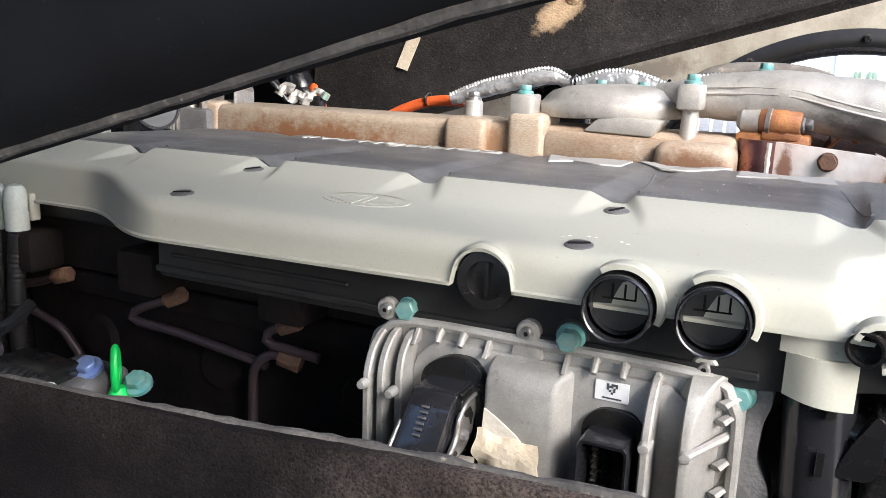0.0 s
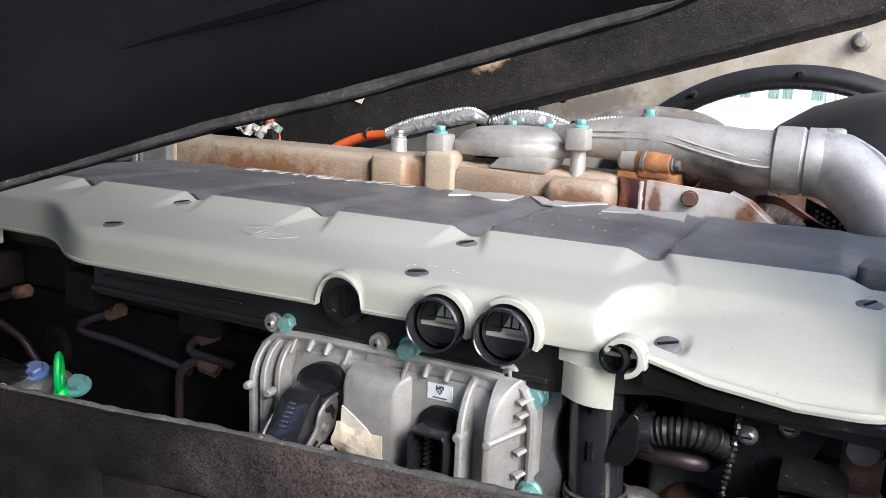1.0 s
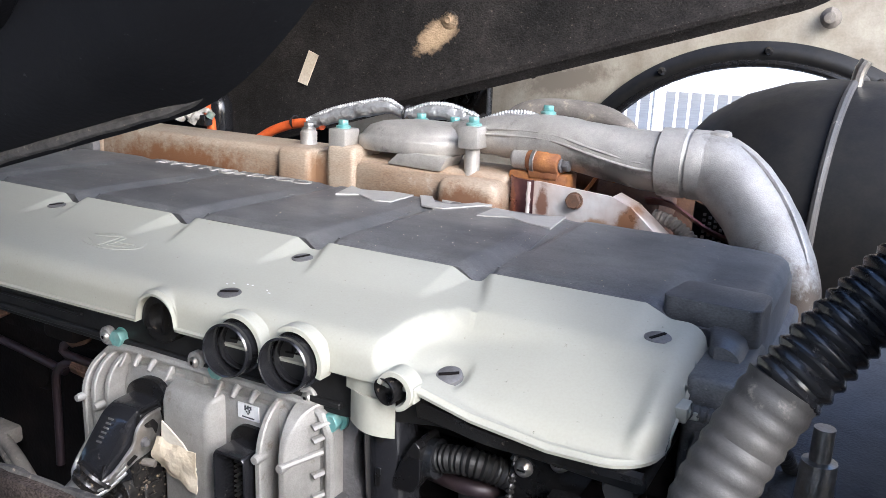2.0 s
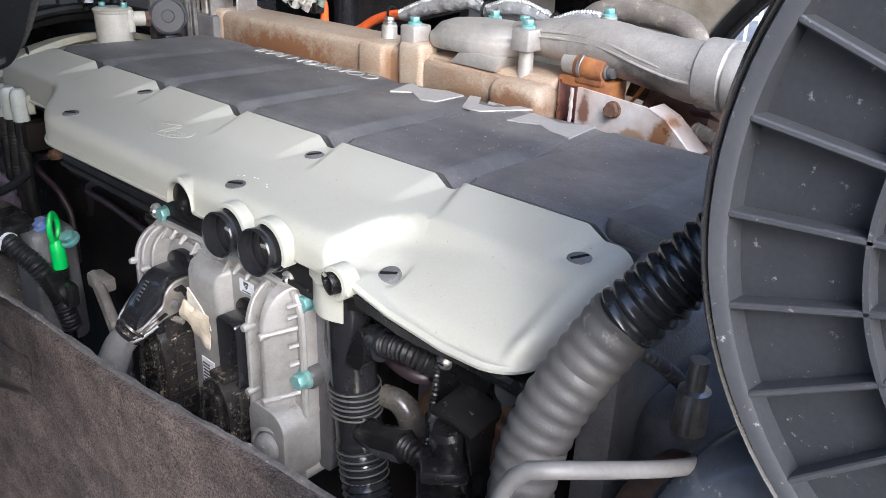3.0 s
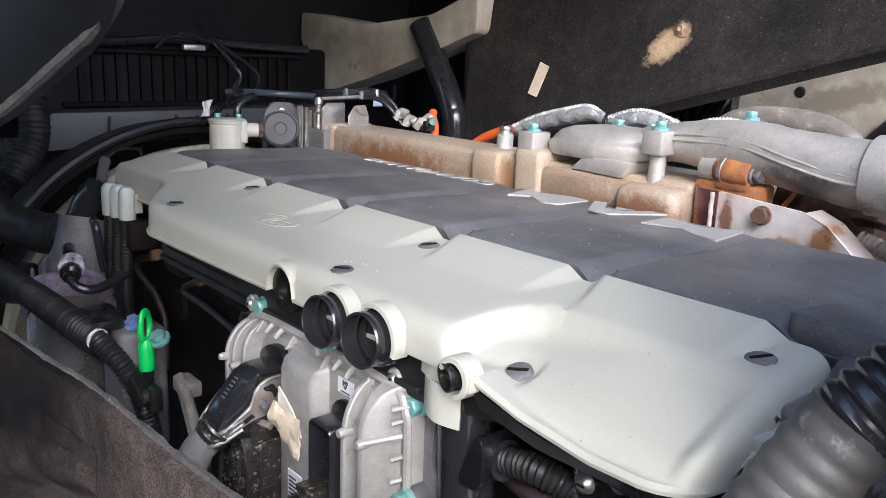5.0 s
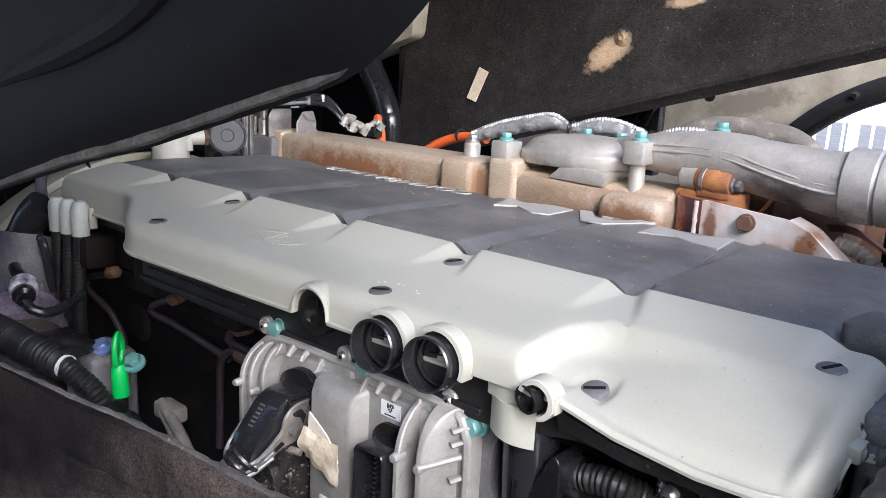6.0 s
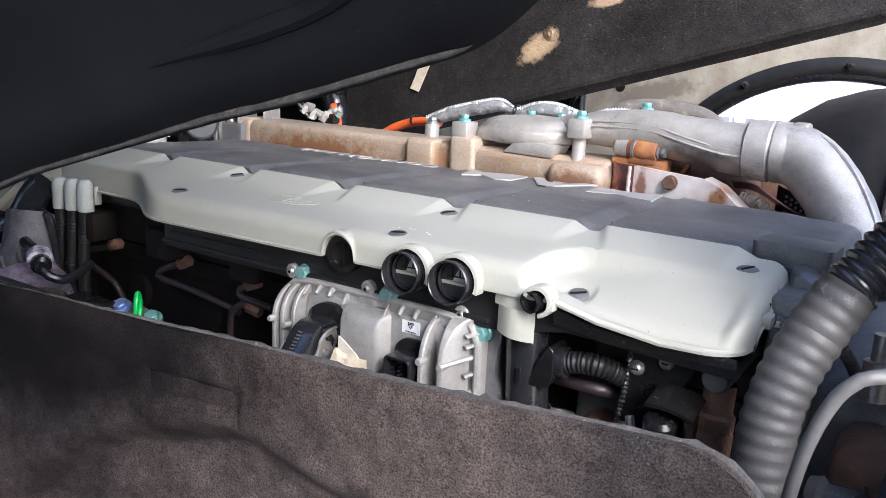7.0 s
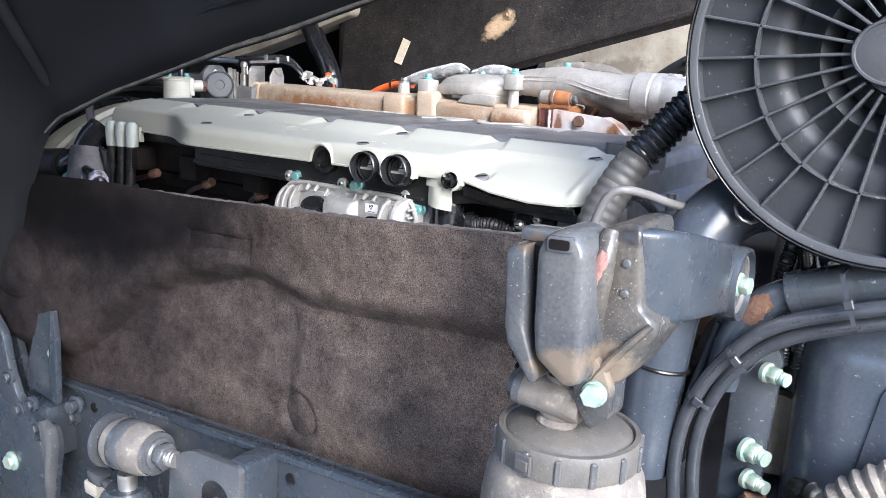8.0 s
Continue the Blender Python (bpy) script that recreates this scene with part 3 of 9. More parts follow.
def cover_top(x, y):
    z = 1.3478 + 0.10 * y + 0.0052 * pad_height(x, y) * min(1.0, max(0.0, (y + 0.056) / 0.05))
    into = max(0.0, -y - 0.056)
    d = dish_in(x, y)
    wide = smooth(0.185, 0.275, x)
    wall = 1 - (1 - min(1.0, d / 0.013)) ** 2                # steep at the crest, easing into the floor
    z -= 0.0130 * wall * (1 - 0.86 * wide) + (0.19 + 0.17 * wide) * into * smooth(0.150, 0.190, x) * (1 - 0.30 * smooth(0.318, 0.332, x))
    z -= 0.0040 * (1 - smooth(0.0095, 0.016, math.hypot(x - 0.199, y + 0.104)))
    z -= 0.0014 * (1 - smooth(0.0095, 0.0115, math.hypot(x - 0.313, y + 0.033)))
    return z


def pale_cover():
    e = thing("engine_cover", (0, -0.06, 1.33), "pale grey-green plastic engine side cover with raised pads and slotted screws", "engine cover")
    xs = spread(-0.604, 0.340, 460)
    tops = [0.0, 0.04, 0.09, 0.14, 0.19, 0.24, 0.29, 0.34, 0.39, 0.44, 0.49, 0.54, 0.59, 0.64, 0.69, 0.74, 0.79, 0.83, 0.87, 0.90, 0.925, 0.945, 0.962, 0.976, 0.988, 0.996, 1.0]
    rows = [-1] + tops + [2, 3, 4, 5, 6]

    def point(x, v):
        yf, zb = front_edge(x), front_foot(x)
        yb = 0.004 - 0.007 * (1 - pad_height(x, 0.006))
        side = min(x + 0.604, 0.340 - x)
        rr = 0.0065 + 0.0085 * smooth(-0.36, -0.27, x)
        lean = math.hypot(1.0, (front_edge(x + 0.001) - front_edge(x - 0.001)) / 0.002) if x < -0.2 else 1.0

        def top(y):
            z = cover_top(x, y) - roll((y - yf) / lean, rr) - roll(side, 0.016)
            if y - yf < 0.022:
                z = max(z, zb + 0.0035)
            return max(z, zb + 0.002)
        if v == -1:
            return x, yb + 0.001, top(yb) - 0.008
        if v <= 1:
            y = yb + (yf - yb) * v
            return x, y, top(y)
        z1 = top(yf)
        if v == 2:
            return x, yf - 0.0006, z1 * 0.45 + (zb + 0.002) * 0.55
        if v == 3:
            return x, yf - 0.0010, zb + 0.0022
        out = 0.0024 * (1 - smooth(0.112, 0.122, x) * (1 - smooth(0.165, 0.172, x)))
        if v == 4:
            return x, yf - 0.0010 - out, zb + 0.0012
        if v == 5:
            return x, yf - 0.0008 - out * 0.9, zb - 0.0010
        return x, yf + 0.0030, zb - 0.0006
    bm = sheet(point, xs, rows)
    # the two ends close down to the rim
    for x, way in ((0.340, 1), (-0.604, -1)):
        yf = front_edge(x)
        ys = spread(0.004, yf, 14)

        def end(u, v, x=x, way=way):
            z1 = cover_top(x, u) - 0.016 - roll(u - front_edge(x), 0.015 if way > 0 else 0.0065)
            foot = (1.334 + 0.25 * u) if way > 0 else 1.302
            return x + way * (0.002 if v > 0.5 else 0.0), u, z1 + (foot - z1) * v
        put(bm, sheet(end, ys, [0, 0.33, 0.66, 1.0]))
    bmesh.ops.remove_doubles(bm, verts=bm.verts, dist=0.0004)
    part("shell", bm, M_WHITE, e, smooth=50)
    # pale half collars round the tubes
    for xc, zc, r, arc in ((-0.036, 1.312, 0.0195, (8, 172)), (0.051, 1.313, 0.0202, (-22, 125)), (0.101, 1.314, 0.0202, (-22, 125)), (0.179, 1.311, 0.0098, (-80, 165))):
        depth = 0.006 if xc < 0 else (0.014 if xc > 0.15 else 0.0115)
        wall = 0.0028 if xc < 0 else 0.0036
        prof = [(r, 0), (r + wall, 0), (r + wall, depth - 0.0008), (r + wall - 0.0006, depth), (r, depth + 0.0004), (r, 0)]
        m = Matrix.Translation((xc, -0.126 if xc < 0 or xc > 0.15 else -0.130, zc)) @ Matrix.Rotation(radians(90), 4, "X")
        part("collar", lathe(prof, 26, m, arc), M_WHITE, e)
    tab = part("clip", box(0.1870, 0.1935, -0.1385, -0.1300, 1.305, 1.3155, 0.0008, 1), M_WHITE, e)
    part("slot", box(0.1888, 0.1920, -0.1390, -0.1380, 1.3085, 1.3130), M_BLACK, tab, smooth=0)
    part("clip", put(box(0.334, 0.346, -0.083, -0.066, 1.311, 1.321, 0.002), box(0.345, 0.352, -0.079, -0.070, 1.313, 1.319, 0.001, 1)), M_WHITE, e)
    # shield plate that hangs in front of the pipe
    plate = sheet(lambda u, v: (0.134 + 0.036 * u, -0.124 - 0.004 * math.sin(math.pi * u), 1.315 - v * 0.017), spread(0, 1, 9), [0, 1], 0.002)
    put(plate, sheet(lambda u, v: (0.138 + 0.033 * u, -0.124 - 0.007 * math.sin(math.pi * u), 1.2985 - v * (0.024 + 0.004 * u)), spread(0, 1, 9), spread(0, 1, 4), 0.002))
    part("shield", plate, M_WHITE, e, smooth=60)
    # slotted screws
    for x, y, z in ((-0.296, -0.11, 0), (-0.302, -0.019, 0), (0.016, -0.11, 0), (0.016, -0.025, 0), (0.199, -0.104, 0), (0.313, -0.033, 0)):
        zc = cover_top(x, y)
        m = aim((x, y, zc + (0.0022 if x == 0.199 else -0.0006)), (0, -0.36 if x == 0.199 else -0.10, 1))
        screw = part("screw", lathe([(0, 0.0018), (0.0075, 0.0020), (0.0088, 0.0012), (0.0092, -0.002)], 24, m), M_IRON, e, "dark slotted screw head")
        part("slot", moved(box(-0.0068, 0.0068, -0.0011, 0.0011, 0.0016, 0.0026), m @ Matrix.Rotation(radians(25 if y < -0.1 else 60), 4, "Z")), M_DARK, screw, smooth=0)
    # embossed oval mark
    cx, cy = -0.158, -0.069

    def oval(a, b, w, n=48):
        bm = bmesh.new()
        ring_in, ring_out, low = [], [], []
        for i in range(n):
            c, s = math.cos(2 * math.pi * i / n), math.sin(2 * math.pi * i / n)
            for lst, k, h in ((low, 1.0, 0.0), (ring_in, 0.99, 0.0005), (ring_out, 0.95, 0.0005)):
                x, y = cx + a * k * c, cy + b * k * s
                lst.append(bm.verts.new((x, y, cover_top(x, y) + h)))
        for i in range(n):
            j = (i + 1) % n
            bm.faces.new((low[i], low[j], ring_in[j], ring_in[i]))
            bm.faces.new((ring_in[i], ring_in[j], ring_out[j], ring_out[i]))
        return bm
    part("oval_mark", oval(0.036, 0.017, 0.002), M_WHITE, e)
    for a, b in (((-0.026, 0.004), (-0.002, 0.012)), ((-0.002, 0.012), (-0.004, -0.013)), ((-0.004, -0.013), (-0.028, -0.004)), ((0.004, 0.010), (0.003, -0.010)), ((0.003, -0.001), (0.026, 0.001)), ((0.006, -0.010), (0.024, -0.006))):
        pts = [(cx + p[0], cy + p[1], cover_top(cx + p[0], cy + p[1]) + 0.0002) for p in (a, b)]
        part("mark_stroke", tube(pts, 0.00045, 6, curve=False), M_WHITE, e)
    rnd = random.Random(3)
    for i in range(13):
        g = radians(168 - 12.5 * i)
        x, y = 0.022 + 0.021 * math.cos(g), -0.099 + 0.0085 * math.sin(g)
        w = rnd.uniform(0.0005, 0.0012)
        if i in (0, 2, 5, 6, 10, 12):
            part("chalk_bar", moved(box(-w, w, -0.0004, 0.0004, -0.0001, 0.0003), pose(x, y, cover_top(x, y), 0, 0, rnd.uniform(-40, 40))), M_LABEL, e, "worn white print", smooth=0)



pale_cover()


def dark_top(x, y):
    streak = 0.0010 * noise.noise(Vector((x * 14, y * 5, 0.3)))
    lift = 0.0085 * pad_height(x + 0.10 * (y - 0.0) * 0.2, 0.006) * (1 - 0.75 * smooth(0.03, 0.20, y))
    ridge = 0.0
    return 1.3452 + lift + 0.004 * smooth(0.0, 0.2, y) + streak + ridge


def dark_cover():
    e = thing("top_cover", (0, 0.12, 1.34), "dusty dark grey plastic engine top cover with faint cross ridges", "engine cover")
    xs = spread(-0.600, 0.366, 260)
    rows = [-1] + spread(0, 1, 34) + [2]

    def point(x, v):
        yb = 0.0135 - 0.007 * (1 - pad_height(x, 0.006))
        if x > 0.338:
            yb -= 0.03 * smooth(0.338, 0.346, x)
        side = min(x + 0.600, 0.366 - x)
        far = 0.247 - 0.012 * (1 - smooth(0.0, 0.05, side))
        y = yb + (far - yb) * min(1, max(0, v))
        z = dark_top(x, y) - roll(side, 0.016) - roll(far - y, 0.006) - 0.8 * roll(y - yb, 0.004)
        if v == -1:
            return x, yb - 0.001, z - 0.010
        if v == 2:
            return x, far + 0.001, z - 0.045
        return x, y, z
    bm = sheet(point, xs, rows)
    for x, way in ((0.366, 1), (-0.600, -1)):
        ys = spread(-0.026 if way > 0 else 0.0065, 0.235, 16)
        put(bm, sheet(lambda u, v, x=x, way=way: (x + way * 0.006 * v, u, (dark_top(x, u) - 0.016) * (1 - v) + (1.235 if way > 0 else 1.30) * v), ys, [0, 0.3, 0.6, 1.0]))
    part("shell", bm, M_COVER, e, smooth=50)
    side = box(0.338, 0.3735, -0.060, 0.03, 1.240, 1.3335, 0.006, 3)
    part("side_cheek", side, M_COVER, e)
    part("step", prism(rounded([(0.302, 0.010), (0.369, 0.006), (0.371, 0.056), (0.310, 0.060)], 0.010), "z", 1.330, 1.3600, 0.005, 3), M_COVER, e)
    # cross ridges beside each valley
    for k in KNEES:
        x0 = k + 0.030
        pts = [(x0 - 0.02 * t + (-0.01), 0.02 + 0.15 * t, dark_top(x0 - 0.02 * t - 0.01, 0.02 + 0.15 * t) - 0.0006) for t in (0, 0.25, 0.5, 0.75, 1.0)]
        if k < 0.3:
            part("ridge", tube(pts, 0.0013, 6, 0.02), M_COVER, e)
    # pale flecks of dust lying on the cover
    rnd = random.Random(17)
    flecks = bmesh.new()
    for i in range(260):
        if i < 18:
            x, y = rnd.gauss(0.12, 0.03), rnd.gauss(0.125, 0.02)
        else:
            x, y = rnd.uniform(-0.58, 0.34), rnd.uniform(0.018, 0.22)
        r = rnd.uniform(0.0002, 0.00048)
        put(flecks, moved(box(-r, r, -r * 0.6, r * 0.6, -r * 0.3, r * 0.5), Matrix.Translation((x, y, dark_top(x, y) + r * 0.3)) @ Matrix.Rotation(rnd.uniform(0, 3.1), 4, "Z")))
    tagged(part("dust_flecks", flecks, M_PAPER, e, "pale flecks of dust", smooth=0), "pale flecks of dust on the cover", kind="stuff")
    # silver raised plates, plain zigzag and wedge shapes
    z = dark_top(0.0, 0.2)

    def plate(points, zz):
        part("silver_plate", prism([(x, y + 0.009) for x, y in points], "z", zz - 0.001, zz + 0.0014, 0.0003, 1), M_SILVER, e, "matt silver raised plate")
    plate([(-0.1076, 0.1790), (-0.1230, 0.2318), (-0.0980, 0.2190), (-0.0640, 0.2330), (-0.0364, 0.2308), (-0.0363, 0.1829), (-0.0550, 0.1760), (-0.0875, 0.1960)], dark_top(-0.07, 0.2))
    plate([(-0.0012, 0.1879), (-0.0310, 0.2350), (-0.0170, 0.2390), (0.0020, 0.2120), (0.0240, 0.2130), (0.0400, 0.2400), (0.0577, 0.2400), (0.0250, 0.1880)], dark_top(0.02, 0.2))
    plate([(0.0010, 0.2290), (0.0140, 0.2290), (0.0200, 0.2380), (-0.0040, 0.2380)], dark_top(0.01, 0.2))
    plate([(0.0674, 0.1822), (0.0660, 0.2289), (0.0880, 0.2240), (0.1120, 0.2160), (0.1440, 0.2350), (0.1507, 0.1763), (0.1232, 0.1821), (0.1010, 0.1960)], dark_top(0.1, 0.2))
    # raised lettering that faces the other side of the engine
    fc = bpy.data.curves.new("lettering", "FONT")
    fc.body, fc.size, fc.extrude, fc.align_x = "COMMON RAIL", 0.030, 0.0012, "CENTER"
    dg = new("lettering_curve", fc)
    bpy.context.view_layer.update()
    me = bpy.data.meshes.new_from_object(dg.evaluated_get(bpy.context.evaluated_depsgraph_get()))
    bpy.data.objects.remove(dg)
    wide = max(v.co.x for v in me.vertices) - min(v.co.x for v in me.vertices)
    me.transform(Matrix.Translation((-0.302, 0.236, dark_top(-0.3, 0.225) + 0.0022)) @ Matrix.Rotation(math.pi, 4, "Z") @ Matrix.Diagonal((0.262 / wide, 1.0, 1.0, 1.0)))
    me.materials.append(M_SILVER)
    ob = new("lettering", me)
    ob.parent = e
    ob.matrix_parent_inverse = Matrix.Translation(-BASES[e.name])
    tagged(ob, "raised silver lettering COMMON RAIL")


dark_cover()


# ---- engine block and rocker case ----
def engine_block():
    e = thing("engine_block", (-0.1, 0.1, 0.72), "dark cast iron engine block in deep shade", "engine")
    # block and head carry the deep shade under the cover in their colour
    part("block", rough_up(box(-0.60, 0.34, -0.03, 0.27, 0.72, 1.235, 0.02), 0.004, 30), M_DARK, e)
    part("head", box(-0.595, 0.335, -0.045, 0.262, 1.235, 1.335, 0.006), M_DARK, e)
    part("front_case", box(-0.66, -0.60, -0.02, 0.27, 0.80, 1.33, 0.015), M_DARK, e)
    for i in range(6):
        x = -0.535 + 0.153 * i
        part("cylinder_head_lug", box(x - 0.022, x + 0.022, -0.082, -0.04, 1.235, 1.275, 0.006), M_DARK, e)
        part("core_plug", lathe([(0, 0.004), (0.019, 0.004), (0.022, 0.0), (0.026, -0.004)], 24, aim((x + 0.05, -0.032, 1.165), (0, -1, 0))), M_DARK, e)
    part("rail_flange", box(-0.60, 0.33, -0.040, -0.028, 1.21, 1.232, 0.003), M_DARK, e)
    case = thing("rocker_case", (0, -0.1, 1.25), "black plastic rocker case under the pale cover", "engine part")
    part("main_case", prism(rounded([(-0.315, 1.272), (0.125, 1.270), (0.20, 1.284), (0.335, 1.278), (0.335, 1.290), (0.20, 1.296), (0.15, 1.304), (0.13, 1.318), (-0.315, 1.318)], 0.006), "y", -0.118, -0.03, 0.002, 1), M_LOOM, case)
    part("left_case", box(-0.60, -0.32, -0.055, -0.02, 1.285, 1.322, 0.004), M_LOOM, case)
    part("rib", box(-0.315, 0.125, -0.122, -0.117, 1.276, 1.281, 0.001, 1), M_LOOM, case)
    part("rib", box(-0.30, -0.14, -0.121, -0.117, 1.289, 1.292, 0.001, 1), M_LOOM, case)
    skirt = sheet(lambda u, v: (0.19 + 0.145 * u, -0.128 + 0.004 * v, 1.306 - 0.008 * smooth(0, 0.4, u) - v * (0.006 + 0.007 * (1 - u))), spread(0, 1, 16), [0, 1], 0.004)
    part("skirt", skirt, M_BLACK, case)


engine_block()


def breather_tubes():
    for xc, zc in ((0.051, 1.313), (0.101, 1.314)):
        e = thing("breather_tube", (xc, -0.13, zc), "short open black plastic tube with an inner web", "tube", "tubes under the cover")
        m = aim((xc - 0.003, -0.118, zc - 0.0025), (0.10, -1, 0.08))
        r = 0.0188
        part("sleeve", lathe([(r - 0.0016, 0.0360), (r - 0.0008, 0.0366), (r + 0.0002, 0.0355), (r + 0.0002, 0.030), (r - 0.0004, 0.0285), (r - 0.0004, 0.022), (r + 0.0010, 0.0205), (r + 0.0010, 0.0175), (r - 0.0002, 0.0165), (r - 0.0002, 0.0125), (r + 0.0008, 0.0115), (r + 0.0008, 0.0095), (r - 0.0004, 0.0085), (r - 0.0004, -0.005), (r - 0.003, -0.005), (r - 0.0030, 0.019), (r - 0.0020, 0.021)], 48, m), M_TUBE, e)
        part("inner_disc", lathe([(0, 0.0145), (0.0158, 0.0145), (0.0165, 0.0165), (0.0165, 0.010), (0, 0.010)], 32, m), M_LOOM, e)
        web = box(-0.011, 0.011, 0.002, 0.0030, 0.0142, 0.0158)
        for dx in (-0.006, 0.001, 0.007):
            put(web, box(dx, dx + 0.0012, 0.002, 0.011, 0.0142, 0.0158))
        part("web", moved(web, m), M_DARK, e)
    e = thing("cover_plug", (-0.036, -0.12, 1.31), "round black plug in the arched notch of the pale cover", "plug")
    m = aim((-0.036, -0.112, 1.3115), (0.05, -1, 0))
    part("rim", lathe([(0.0125, 0.018), (0.0185, 0.018), (0.019, 0.016), (0.019, -0.004), (0.0125, -0.004), (0.0125, 0.018)], 36, m), M_BLACK, e)
    part("disc", lathe([(0, 0.012), (0.0126, 0.012), (0.0126, 0.0), (0, 0.0)], 30, m), M_BLACK, e)
    part("web", moved(box(-0.001, 0.001, -0.011, 0.011, 0.011, 0.016), m), M_BLACK, e)
    e = thing("small_nozzle", (0.179, -0.12, 1.312), "small black nozzle held by a pale clip", "nozzle")
    m = aim((0.179, -0.112, 1.312), (-0.25, -1, -0.1))
    part("sleeve", lathe([(0.0078, 0.029), (0.0092, 0.029), (0.0094, 0.0275), (0.0094, 0.016), (0.0078, 0.016), (0.0078, 0.029)], 30, m), M_BLACK, e)
    part("inner", lathe([(0, 0.023), (0.0079, 0.023), (0.0079, 0.017), (0, 0.017)], 24, m), M_BLACK, e)


breather_tubes()

# ---- exhaust side ----
def manifold():
    e = thing("exhaust_manifold", (-0.28, 0.32, 1.24), "heat-browned cast exhaust manifold with square bosses", "manifold")
    part("body", rough_up(box(-0.622, 0.055, 0.290, 0.375, 1.24, 1.379, 0.011, 4), 0.0012, 40), M_TAN, e)
    part("left_end", box(-0.650, -0.612, 0.288, 0.372, 1.26, 1.382, 0.008, 3), M_TAN, e)
    part("boss", box(-0.268, -0.214, 0.276, 0.350, 1.25, 1.383, 0.009, 4), M_TAN, e)
    part("boss", box(-0.190, -0.146, 0.278, 0.340, 1.25, 1.392, 0.008, 4), M_TAN, e)
    part("front_web", prism(rounded([(-0.146, 1.26), (0.0, 1.26), (0.0, 1.372), (-0.146, 1.376)], 0.012), "y", 0.283, 0.32, 0.004), M_TAN, e)
    part("boss", box(-0.024, 0.056, 0.262, 0.345, 1.25, 1.373, 0.014, 5), M_TAN, e, "dark-browned rounded boss")
    part("wedge", prism([(-0.105, 1.376), (-0.03, 1.374), (-0.02, 1.392), (-0.085, 1.394)], "y", 0.285, 0.33, 0.003), M_ALU2, e)
    part("collar", lathe([(0.0, 0.022), (0.008, 0.022), (0.011, 0.018), (0.011, 0.004), (0.013, 0.0), (0.013, -0.004)], 20, aim((-0.250, 0.322, 1.381), (0, 0, 1))), M_ALU2, e)
    part("nut", hexhead((-0.250, 0.322, 1.402), (0, 0, 1), 0.007, 0.009), M_ZINC, e)
    e2 = thing("manifold_lower", (-0.2, 0.4, 1.0), "dark rusty lower casing behind the manifold", "manifold")
    part("casing", rough_up(box(-0.60, 0.30, 0.27, 0.44, 0.95, 1.245, 0.03, 3), 0.006, 22), M_RUST, e2)


manifold()


